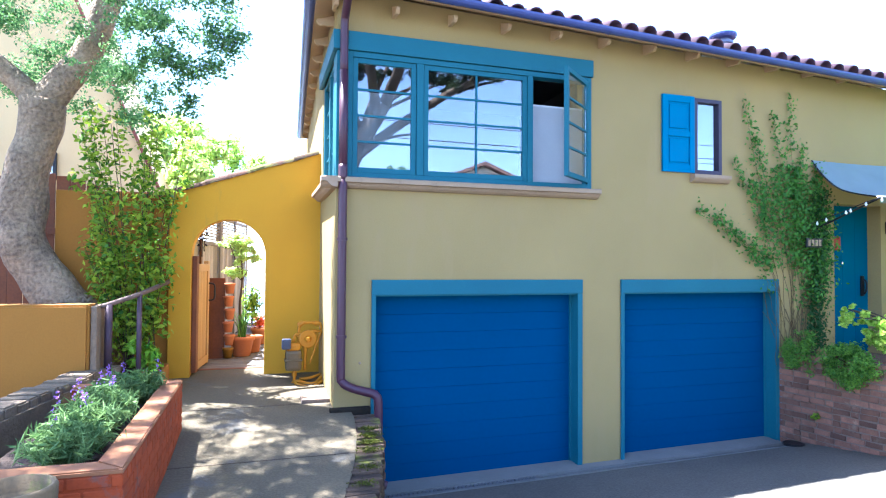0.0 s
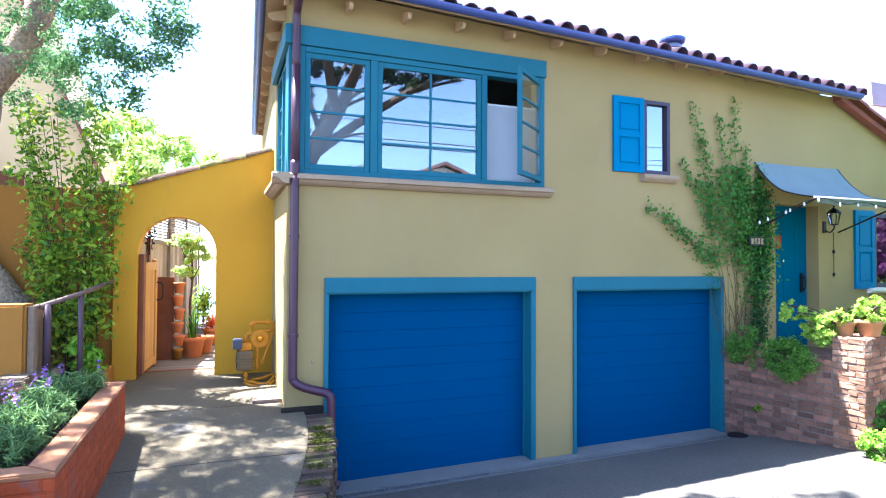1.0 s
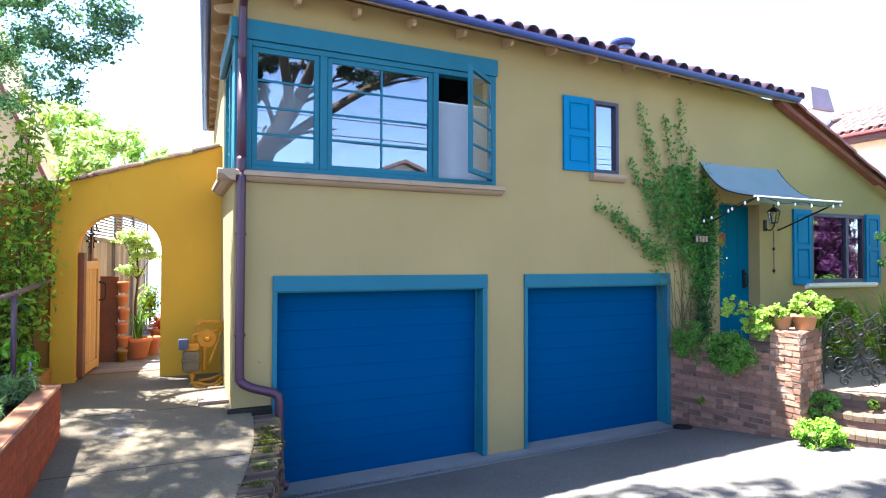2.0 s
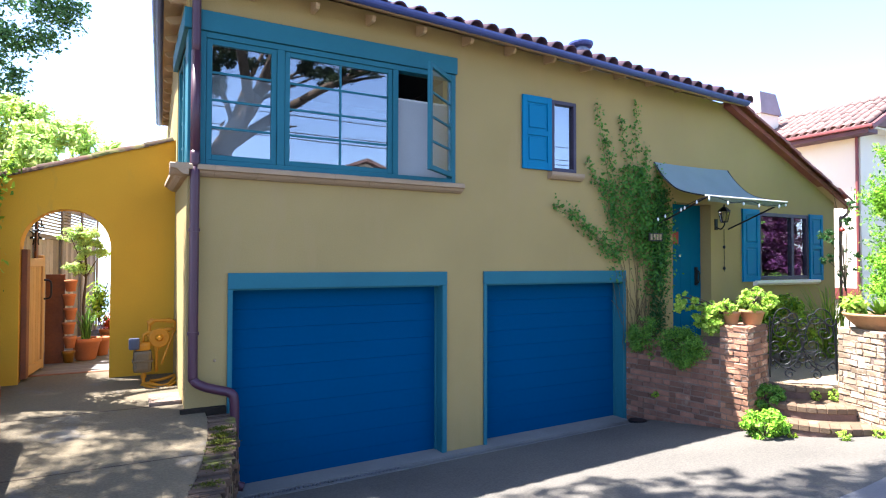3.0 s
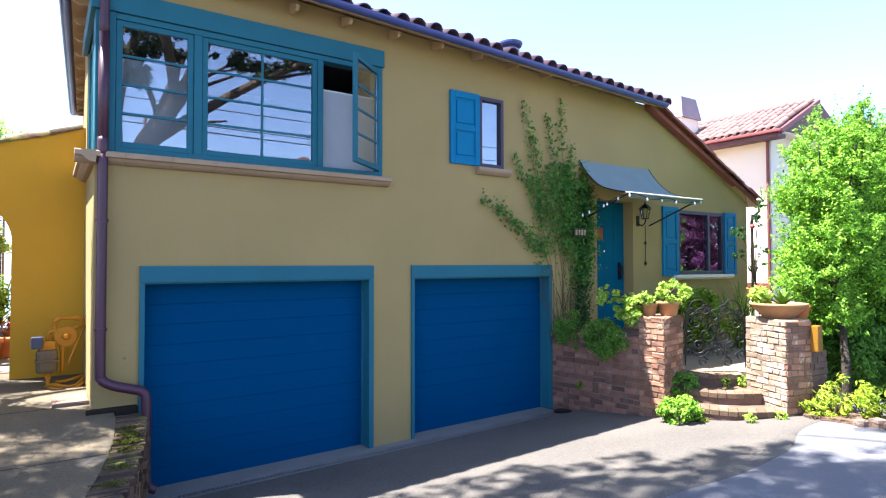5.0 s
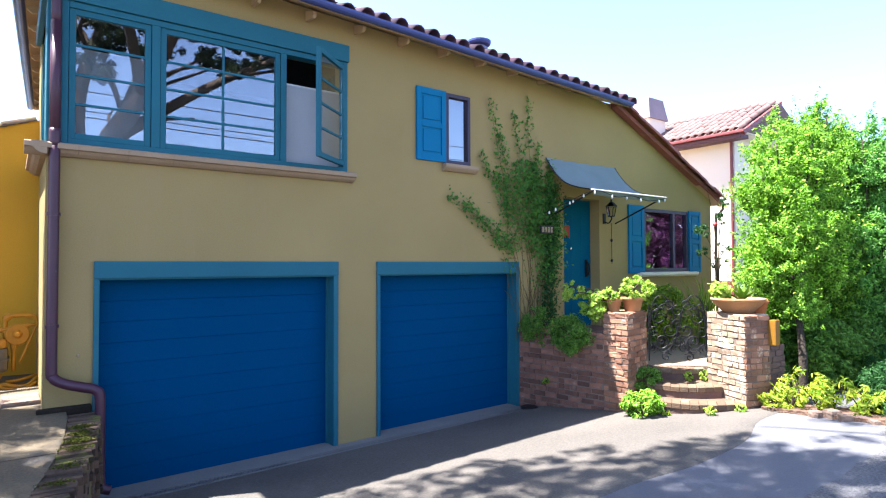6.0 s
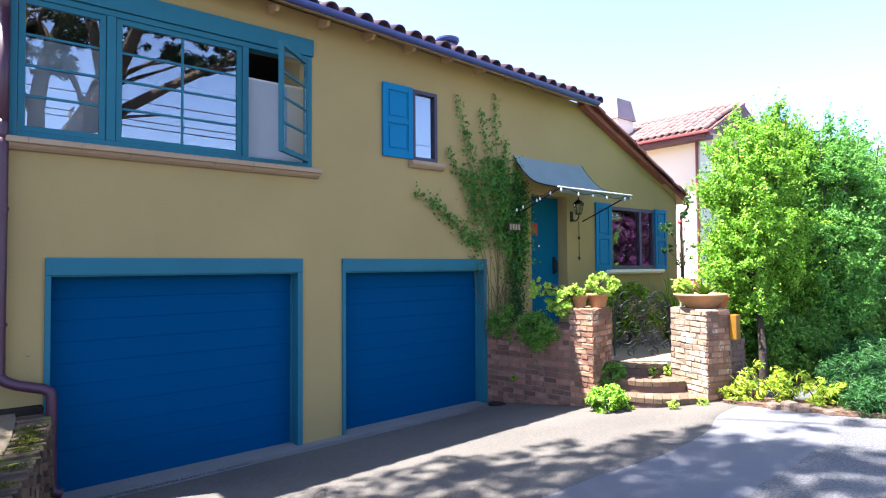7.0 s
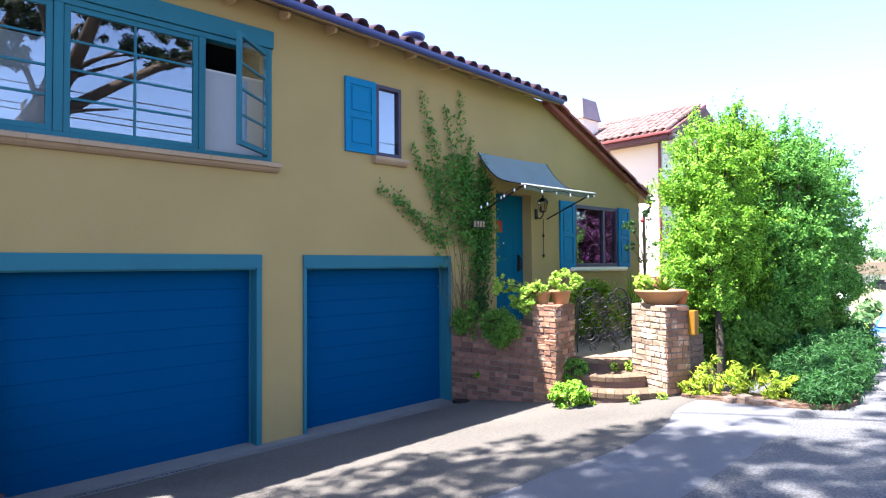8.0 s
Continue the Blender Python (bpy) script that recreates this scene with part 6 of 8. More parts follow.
def make_cypress():
    """The great tree across the street; it shows in the window panes and dapples the drive."""
    base = (1.2, -8.6, 0.5)
    limbs = [
        ([base, (1.3, -8.4, 2.5), (1.7, -8.1, 4.5), (2.3, -7.8, 6.0), (3.2, -7.3, 7.6)], [0.5, 0.42, 0.38, 0.32, 0.24]),
        ([(1.7, -8.1, 4.6), (1.4, -8.2, 6.2), (1.6, -8.0, 8.0), (2.2, -7.4, 9.8)], [0.26, 0.22, 0.18, 0.1]),
        ([(2.2, -7.8, 5.8), (3.6, -7.6, 6.9), (5.2, -7.2, 8.0), (7.0, -6.6, 9.0)], [0.2, 0.16, 0.13, 0.07]),
        ([(3.2, -7.3, 7.6), (3.6, -5.0, 9.2), (3.4, -1.6, 10.6), (3.0, 2.0, 11.0), (2.4, 4.6, 11.0)], [0.2, 0.14, 0.06, 0.03, 0.015]),
        ([(3.0, -7.4, 7.2), (2.2, -5.2, 9.0), (1.2, -2.0, 10.2), (0.2, 1.4, 10.8), (-0.6, 4.4, 10.8)], [0.18, 0.12, 0.05, 0.03, 0.015]),
        ([(1.5, -8.2, 6.4), (0.6, -8.2, 7.6), (-0.4, -7.8, 8.8)], [0.16, 0.12, 0.06]),
        ([(3.4, -1.4, 10.6), (4.6, 0.8, 11.0), (5.2, 3.0, 11.0)], [0.04, 0.03, 0.015]),
        ([(2.4, -7.8, 6.2), (2.9, -8.2, 7.8), (3.6, -8.4, 9.4)], [0.13, 0.1, 0.05]),
    ]
    rng = np.random.default_rng(31)
    blobs = []
    for c, r, n, s in (((1.2, -7.8, 9.2), (2.0, 1.4, 1.0), 75, 0.24), ((4.6, -7.0, 9.0), (2.8, 1.2, 0.8), 85, 0.24), ((1.4, -7.6, 7.9), (1.0, 0.8, 0.4), 26, 0.2)):
        blobs += crown_blobs(c, r, n, s, rng.integers(1000))
    # unseen clumps set sunward of the drive to cast its dappled shade
    airy = []
    for c, r, n, s in (((2.6, 1.0, 11.1), (2.6, 1.6, 0.4), 75, 0.27), ((-0.4, 2.4, 11.0), (2.2, 1.9, 0.4), 85, 0.26), ((0.5, 3.9, 11.2), (1.5, 0.75, 0.3), 80, 0.2), ((3.2, 3.4, 11.2), (1.4, 0.9, 0.3), 26, 0.2), ((0.2, 3.2, 11.4), (1.7, 1.2, 0.3), 90, 0.22), ((4.6, 0.8, 11.2), (1.4, 1.8, 0.3), 34, 0.26), ((0.5, 4.55, 11.2), (1.5, 0.42, 0.25), 100, 0.13), ((-1.1, 5.05, 11.2), (1.1, 0.5, 0.25), 100, 0.13), ((-1.5, 5.75, 11.2), (1.5, 0.42, 0.2), 105, 0.105), ((0.0, 5.3, 11.2), (0.8, 0.32, 0.2), 45, 0.105), ((3.0, -2.4, 10.6), (2.2, 1.6, 0.4), 50, 0.28), ((0.6, 2.4, 11.4), (2.2, 1.2, 0.3), 70, 0.22), ((-1.6, 4.2, 11.2), (1.6, 1.1, 0.3), 70, 0.2)):
        airy += crown_blobs(c, r, n, s, rng.integers(1000))
    twig = random.Random(44)
    for k in range(34):
        a, b = limbs[twig.choice((0, 1, 2, 5))][0][-2:]
        t = twig.random()
        q = tuple(a[i] + (b[i] - a[i]) * t for i in range(3))
        e = (q[0] + twig.uniform(-0.6, 2.2), q[1] + twig.uniform(-0.5, 0.8), q[2] + twig.uniform(0.5, 2.0))
        limbs.append(([q, ((q[0] + e[0]) / 2 + twig.uniform(-0.2, 0.2), (q[1] + e[1]) / 2, (q[2] + e[2]) / 2 + 0.1), e], [0.07, 0.05, 0.025]))
    tree = make_tree("cypress_tree", base, "great dark cypress with spreading limbs across the street", limbs, blobs, "leaf_cypress", "dark_bark", 0.12, 560, 32)
    cs, ns = clump_points(airy, 420, 33, 0.1)
    leaf_cloud("crown", cs, ns + np.array((0, 0, 0.6)), 0.085, "leaf_cypress", tree, "airy unseen foliage added to dapple the drive", seed=34, wide=0.5, spread=0.7)


def make_west_shrub():
    rng = random.Random(6)
    limbs, blobs = [], []
    for k in range(26):
        top = (-2.02 + rng.uniform(-0.58, 0.58), 6.72 + rng.uniform(-0.2, 0.2), rng.uniform(2.3, 4.25))
        mid = (-1.98 + (top[0] + 1.98) * 0.55, 6.72, 1.0 + (top[2] - 1.0) * 0.55)
        foot = (-1.95 + rng.uniform(-0.2, 0.2), 6.75 + rng.uniform(-0.15, 0.15), 1.05)
        limbs.append(([foot, mid, top], [0.008, 0.005, 0.002]))
        line = smooth_line([foot, mid, top], 9)
        for q in line[4:]:
            blobs.append(((q.x + rng.uniform(-0.09, 0.09), q.y + rng.uniform(-0.08, 0.08), q.z), (0.15, 0.12, 0.13)))
    for c, r, n, s in (((-1.75, 6.8, 3.35), (0.35, 0.2, 0.25), 12, 0.10), ((-1.85, 6.7, 1.6), (0.2, 0.15, 0.4), 12, 0.10)):
        blobs += crown_blobs(c, r, n, s, 40 + n)
    make_tree("tall_shrub", (-1.95, 6.75, 1.05), "tall leafy green shrub climbing by the garden wall", limbs, blobs, "leaf_shrub", "stem", 0.082, 84, 41, "shrub", 0.48)
    b2 = crown_blobs((-1.85, 6.45, 1.3), (0.25, 0.2, 0.25), 12, 0.09, 3)
    make_tree("fern", (-1.85, 6.45, 1.08), "bright green broad-leaved plant below the handrail", [([(-1.85, 6.45, 1.08), (-1.85, 6.45, 1.3), (-1.8, 6.42, 1.5)], [0.012, 0.01, 0.006])], b2, "leaf_bush", "stem", 0.13, 500, 43, "plant", 0.4)


def make_far_trees():
    for nm, at, r, seed, h in (("far_tree", (-1.6, 15.0, -0.5), (1.2, 1.0, 1.0), 51, 4.6), ("far_tree", (-3.4, 18.0, -1.0), (1.6, 1.2, 1.2), 52, 5.6)):
        c = (at[0], at[1], h)
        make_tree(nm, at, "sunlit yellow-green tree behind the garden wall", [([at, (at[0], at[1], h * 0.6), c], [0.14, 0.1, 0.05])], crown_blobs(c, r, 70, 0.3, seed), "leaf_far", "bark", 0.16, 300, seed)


make_path()
make_moss()
make_planter()
make_west_walls()
make_arch_wall()
make_garden_passage()
make_gas_meter()
old_pot = make_pot((-1.69, 2.27, 0.64), 0.17, 0.69, "old mossy clay pot beside the brick planter", "mossy_clay")
make_oak()
make_cypress()
make_west_shrub()
make_far_trees()


# ---- brick entry on the east side ----
A, B, C, D = (6.38, 3.55), (6.34, 3.91), (6.99, 3.69), (6.95, 4.05)
E, F, G, H = (7.20, 2.44), (7.45, 3.07), (7.60, 2.33), (7.85, 2.96)


def prism(bm, poly, z0, z1):
    extrude_poly(bm, [(p[0], p[1], z0) for p in poly], (0, 0, z1 - z0))


def make_entry_walls():
    low = tagged(new("wall_brick"), "old red brick retaining wall beside the garage", "brick wall", "", "structure")
    ORIGIN[low.name] = Vector((0, 0, 0))
    bm = bm_new()
    prism(bm, [(6.10, 5.3), (6.335, 3.90), (6.57, 3.94), (6.40, 5.3)], -0.2, 1.22)
    part("core", bm, "mortar", low)
    brick_face(low, (6.095, 5.28), (6.33, 3.90), 0.02, 1.24, "brick", 21)
    piers = []
    for nm, poly, faces in (("brick_pillar", (A, C, D, B), ((B, A), (A, C))), ("brick_pillar", (E, G, H, F), ((F, E), (E, G), (H, F)))):
        t = tagged(new(nm), "square old red brick gate pillar with lime stains", "pillar", "gate pillars", "structure")
        t.location = (poly[0][0], poly[0][1], 0.2)
        ORIGIN[t.name] = Vector(t.location)
        bm = bm_new()
        prism(bm, inset(poly, 0.003), 0.0, 1.50)
        part("core", bm, "mortar", t)
        for k, (a, b) in enumerate(faces):
            # second pillar's sun-facing side gets the lighter brick, sunlight included in its colour
            brick_face(t, a, b, 0.10, 1.522, "sunlit_limed_brick" if piers and k == 0 else "pier_brick", 30 + k + len(piers) * 5, 1.4)
        bm = bm_new()
        prism(bm, inset(poly, 0.012), 1.498, 1.526)
        bmesh.ops.bevel(bm, geom=list(bm.edges), offset=0.008, segments=1, affect="EDGES")
        part("cap", bm, "sunlit_limed_brick" if piers else "pier_brick", t)
        piers.append(t)
    w = tagged(new("wall_bed"), "low brick wall behind the hedge, coloured dark as if shaded", "brick wall", "", "structure")
    ORIGIN[w.name] = Vector((0, 0, 0))
    bm = bm_new()
    prism(bm, [(7.60, 2.37), (7.98, 2.335), (8.02, 2.57), (7.66, 2.6)], -0.3, 1.12)
    part("core", bm, "mortar", w)
    # the hedge's shade is painted in by the darker brick
    brick_face(w, (7.61, 2.36), (7.98, 2.325), 0.1, 1.13, "shade_brick", 51)


def step_poly(l, r, back_l, back_r, bulge):
    l, r = Vector(l), Vector(r)
    d = r - l
    n = Vector((d.y, -d.x)).normalized()
    arc = []
    for k in range(13):
        t = k / 12
        arc.append(l + d * t + n * bulge * math.sin(math.pi * t))
    return arc, [Vector(back_r), Vector(back_l)]


def make_steps():
    st = tagged(new("steps"), "three curved worn brick steps up to the gate", "steps", "", "structure")
    ORIGIN[st.name] = Vector((0, 0, 0))
    rng = random.Random(14)
    for z0, z1, l, r, bulge in ((0.1, 0.44, (6.47, 3.60), (7.19, 2.46), 0.25), (0.3, 0.582, (6.74, 3.66), (7.31, 2.80), 0.18), (0.4, 0.73, (7.07, 3.79), (7.60, 3.20), 0.10)):
        arc, back = step_poly(l, r, (7.3, 4.6), (8.3, 3.9), bulge)
        bm = bm_new()
        prism(bm, arc + back, z0, z1 - 0.05)
        # shade under the tread edge is carried by the riser's dark colour
        part("riser", bm, "shade_brick", st)
        d = Vector(r) - Vector(l)
        inw = Vector((-d.y, d.x)).normalized()
        run = sum((b - a).length for a, b in zip(arc, arc[1:]))
        n = int(run / 0.105)
        for k in range(n):
            t0, t1 = k / n * 12, (k + 1) / n * 12
            def at(t):
                i = min(int(t), 11)
                return arc[i].lerp(arc[i + 1], t - i)
            p, q = at(t0 + 0.012), at(t1 - 0.012)
            out = rng.uniform(0.01, 0.025)
            bm = bm_new()
            prism(bm, [p - inw * out, q - inw * out, q + inw * 0.22, p + inw * 0.22], z1 - 0.068, z1 + rng.uniform(-0.003, 0.003))
            bmesh.ops.bevel(bm, geom=list(bm.edges), offset=0.006, segments=1, affect="EDGES")
            part("brick", bm, "step_brick", st)
        bm = bm_new()
        prism(bm, [v + inw * 0.2 for v in arc] + back, z0, z1 - 0.008)
        part("tread", bm, "step_brick", st)
    bm = bm_new()
    prism(bm, [(6.60, 4.2), (6.95, 4.1), (7.16, 3.98), (7.68, 3.30), (7.9, 3.0), (9.5, 2.4), (11.6, 3.0), (11.6, 5.3), (6.35, 5.3)], 0.0, 0.725)
    # the terrace lies mostly in house shadow; its light colour stands for sun
    structure("terrace", bm, "terrace", "concrete terrace before the front door, coloured light as if sunlit", "terrace")
    bm = bm_new()
    box(bm, 7.0, 8.1, 4.75, 5.5, 0.7, 1.12, 0.015)
    structure("doorstep", bm, "brick", "brick doorstep below the front door", "step")


def spiral(c, u, r, turns, start, sgn=1, n=26, r1=0.0):
    """Points of a flat scroll in the gate's plane; u: the plane's level direction."""
    out = []
    for k in range(n):
        t = k / (n - 1)
        rr = r * (1 - t) + r1 * t + 0.008
        a = start + sgn * turns * 2 * math.pi * t
        out.append(Vector(c) + Vector((u[0], u[1], 0)) * (rr * math.cos(a)) + Vector((0, 0, rr * math.sin(a))))
    return out


def make_gate():
    g = thing("iron_gate", (7.3, 3.6, 0.85), "black wrought-iron garden gate of open scrolls", "gate")
    a, b = Vector((7.19, 3.79)), Vector((7.72, 3.23))
    u = (b - a).normalized()
    def P(s, z):
        q = a + (b - a) * s
        return (q.x, q.y, z)
    rods = [
        smooth_line([P(0.02, 0.95), P(0.03, 1.4), P(0.10, 1.66), P(0.25, 1.72), P(0.36, 1.62)], 6),
        smooth_line([P(0.98, 0.95), P(0.97, 1.4), P(0.90, 1.66), P(0.75, 1.72), P(0.64, 1.62)], 6),
        smooth_line([P(0.05, 1.05), P(0.22, 0.93), P(0.38, 1.0), P(0.50, 1.2), P(0.56, 1.45), P(0.66, 1.6), P(0.82, 1.56), P(0.9, 1.4)], 6),
        smooth_line([P(0.95, 1.05), P(0.78, 0.93), P(0.62, 1.0), P(0.50, 1.2), P(0.44, 1.45), P(0.34, 1.6), P(0.18, 1.56), P(0.1, 1.4)], 6),
    ]
    for s, z, r, tn, st, sg in ((0.18, 1.42, 0.16, 1.6, 1.0, 1), (0.82, 1.42, 0.16, 1.6, 2.1, -1), (0.36, 1.24, 0.14, 1.5, 0.4, -1), (0.64, 1.24, 0.14, 1.5, 2.8, 1), (0.22, 1.08, 0.14, 1.6, 4.0, 1), (0.78, 1.08, 0.14, 1.6, 5.4, -1), (0.40, 0.98, 0.11, 1.5, 4.6, -1), (0.60, 0.98, 0.11, 1.5, 4.8, 1), (0.34, 1.6, 0.11, 1.5, 3.4, 1), (0.66, 1.6, 0.11, 1.5, 6.0, -1), (0.5, 1.5, 0.10, 1.4, 1.6, 1), (0.08, 1.2, 0.10, 1.4, 1.0, 1), (0.92, 1.2, 0.10, 1.4, 2.0, -1), (0.30, 0.86, 0.08, 1.3, 1.0, 1), (0.70, 0.86, 0.08, 1.3, 2.0, -1), (0.5, 1.06, 0.11, 1.5, 0.0, 1), (0.5, 1.32, 0.09, 1.4, 3.0, -1), (0.10, 1.56, 0.09, 1.4, 2.6, 1), (0.90, 1.56, 0.09, 1.4, 0.5, -1), (0.06, 0.98, 0.08, 1.3, 5.0, 1), (0.94, 0.98, 0.08, 1.3, 4.2, -1)):
        rods.append(spiral(P(s, z), u, r * 0.74, tn, st, sg))
    for line in rods:
        bm = bm_new()
        tube(bm, line, 0.009, 6)
        part("scroll", bm, "iron", g)
    for s in (0.0, 1.0):
        bm = bm_new()
        p = P(s, 0.80)
        tube(bm, [p, (p[0], p[1], 1.58)], 0.008, 6)
        part("stile", bm, "iron", g)


def cluster(name, at, label, centre, radii, count, size, leaf, leaf_size, per, seed, wide=0.6, category="plant"):
    """A potted or bedded plant: a few stems and a crown of leaf clumps."""
    rng = random.Random(seed)
    limbs = []
    for k in range(5):
        e = (centre[0] + rng.uniform(-0.7, 0.7) * radii[0], centre[1] + rng.uniform(-0.7, 0.7) * radii[1], centre[2] + rng.uniform(0, 0.8) * radii[2])
        limbs.append(([at, ((at[0] + e[0]) / 2, (at[1] + e[1]) / 2, (at[2] + e[2]) / 2 + 0.03), e], [0.011, 0.008, 0.004]))
    return make_tree(name, at, label, limbs, crown_blobs(centre, radii, count, size, seed), leaf, "stem", leaf_size, per, seed, category, wide)


def make_entry_plants():
    # pots on the pillars
    make_pot((6.50, 3.86, 1.525), 0.11, 0.17, "small clay pot with geraniums on the pillar", "pale_clay")
    make_pot((6.72, 3.72, 1.525), 0.15, 0.19, "clay pot with geraniums on the pillar", "pale_clay")
    g = cluster("geranium", (6.70, 3.74, 1.68), "straggling lime-green geranium spilling from its pot", (6.72, 3.66, 1.83), (0.26, 0.20, 0.15), 34, 0.05, "leaf_geranium", 0.042, 3000, 61, 0.8)
    cluster("geranium", (6.42, 3.88, 1.66), "straggling lime-green geranium trailing over the wall", (6.34, 4.05, 1.60), (0.17, 0.22, 0.22), 56, 0.05, "leaf_geranium", 0.042, 3000, 62, 0.8)
    cluster("geranium", (6.42, 3.88, 1.67), "leggy geranium stems leaning towards the door", (6.2, 4.3, 1.78), (0.16, 0.18, 0.15), 20, 0.045, "leaf_geranium", 0.042, 3000, 63, 0.8)
    cluster("geranium", (6.48, 3.86, 1.67), "lime-green geranium growing over its small pot", (6.42, 3.86, 1.75), (0.13, 0.12, 0.08), 18, 0.045, "leaf_geranium", 0.042, 3000, 67, 0.8)
    bowl = thing("bowl_planter", (7.55, 2.70, 1.525), "wide shallow clay bowl with succulents on the pillar", "planter")
    bm = bm_new()
    lathe(bm, (7.55, 2.70, 1.525), [(0.17, 0), (0.19, 0.02), (0.27, 0.10), (0.315, 0.155), (0.33, 0.16), (0.335, 0.19), (0.31, 0.195), (0.29, 0.16)], 28)
    part("body", bm, "pale_clay", bowl, "", True)
    bm = bm_new()
    lathe(bm, (7.55, 2.70, 1.68), [(0.29, 0), (0.28, 0.015), (0.001, 0.02)], 20)
    part("soil", bm, "soil", bowl)
    ag = thing("agave", (7.60, 2.68, 1.69), "spiky green agave in the clay bowl", "succulent")
    for k in range(15):
        a, tilt = k * 2.4, 0.35 + 0.055 * k
        h = 0.24
        o = Vector((7.62, 2.68, 1.69))
        d = Vector((math.cos(a) * math.sin(tilt), math.sin(a) * math.sin(tilt), math.cos(tilt)))
        s = d.cross(Vector((0, 0, 1))).normalized() if d.z < 0.999 else Vector((1, 0, 0))
        n = s.cross(d)
        bm = bm_new()
        v = [bm.verts.new(o + d * h * t + s * w + n * q) for t, w, q in ((0, -0.02, 0.0), (0, 0.02, 0.0), (0.45, 0.03, 0.012), (0.45, -0.03, 0.012), (1, 0, 0.0), (0.2, 0, -0.014), (0.5, 0, -0.012))]
        for f in ((0, 1, 2, 3), (3, 2, 4), (1, 0, 5), (0, 3, 6, 5), (2, 1, 5, 6), (3, 4, 6), (4, 2, 6)):
            bm.faces.new([v[i] for i in f])
        part("leaf", bm, "leaf_shrub", ag)
    cluster("succulent", (7.45, 2.84, 1.69), "lime-green leafy succulent in the clay bowl", (7.43, 2.87, 1.80), (0.13, 0.13, 0.09), 10, 0.07, "leaf_geranium", 0.075, 1500, 64, 0.8, "succulent")
    pot = make_pot((7.74, 2.52, 1.525), 0.11, 0.16, "small terracotta pot beside the bowl")
    y = thing("wall_planter", (7.62, 2.3, 1.14), "yellow glazed box hanging on the brick wall", "planter")
    bm = bm_new()
    box(bm, 7.56, 7.68, 2.24, 2.335, 1.14, 1.46, 0.015)
    part("box", bm, "yellow_glaze", y)
    # plants spilling over the brick wall by the garage
    cluster("trailing_shrub", (6.2, 4.6, 1.22), "dark trailing shrub spilling over the brick wall", (6.18, 4.36, 1.2), (0.15, 0.32, 0.24), 110, 0.1, "leaf_trail", 0.036, 1700, 65, 0.5, "shrub")
    cluster("trailing_shrub", (6.3, 4.9, 1.22), "dark leafy shrub below the climbing vine", (6.15, 5.0, 1.28), (0.16, 0.25, 0.30), 40, 0.09, "leaf_trail", 0.036, 2400, 66, 0.5, "shrub")
    # small weeds at the steps
    for k, (x, y, r, lf) in enumerate(((6.27, 3.27, 0.22, "leaf_bush"), (6.45, 3.05, 0.05, "leaf_lime"), (6.70, 2.62, 0.075, "leaf_geranium"), (7.06, 2.44, 0.065, "leaf_geranium"), (6.80, 3.60, 0.21, "leaf_trail"), (7.52, 3.13, 0.09, "leaf_geranium"), (7.36, 3.30, 0.07, "leaf_geranium"), (6.10, 4.75, 0.05, "leaf_shrub"))):
        z = ground_z(x, y) if k in (0, 1, 2, 3, 7) else (0.44 if k == 4 else 0.585)
        if k == 7:
            z = 0.45
        cluster("step_plant", (x, y, z), "small leafy green weed growing at the brick steps", (x, y, z + r * 0.75), (r, r, r * 0.8), 60 if r > 0.12 else 30, r * 0.26, lf, 0.022 + r * 0.06, 6500, 70 + k, 0.7, "weed")
    # behind the gate
    cluster("terrace_shrub", (8.5, 4.85, 0.73), "leafy shrub on the terrace behind the gate", (8.5, 4.85, 1.3), (0.45, 0.35, 0.45), 40, 0.16, "leaf_shrub", 0.07, 700, 80, 0.5, "shrub")
    cluster("terrace_shrub", (8.9, 4.7, 0.73), "dark leafy shrub below the window", (9.1, 4.7, 1.35), (0.5, 0.35, 0.45), 36, 0.16, "leaf_shrub", 0.07, 700, 81, 0.5, "shrub")
    strap_plant("strap_leaf_plant", (10.1, 4.6, 0.73), "clump of long strap leaves below the window", 90, (0.7, 1.25), 0.012, "leaf_shrub", 5)


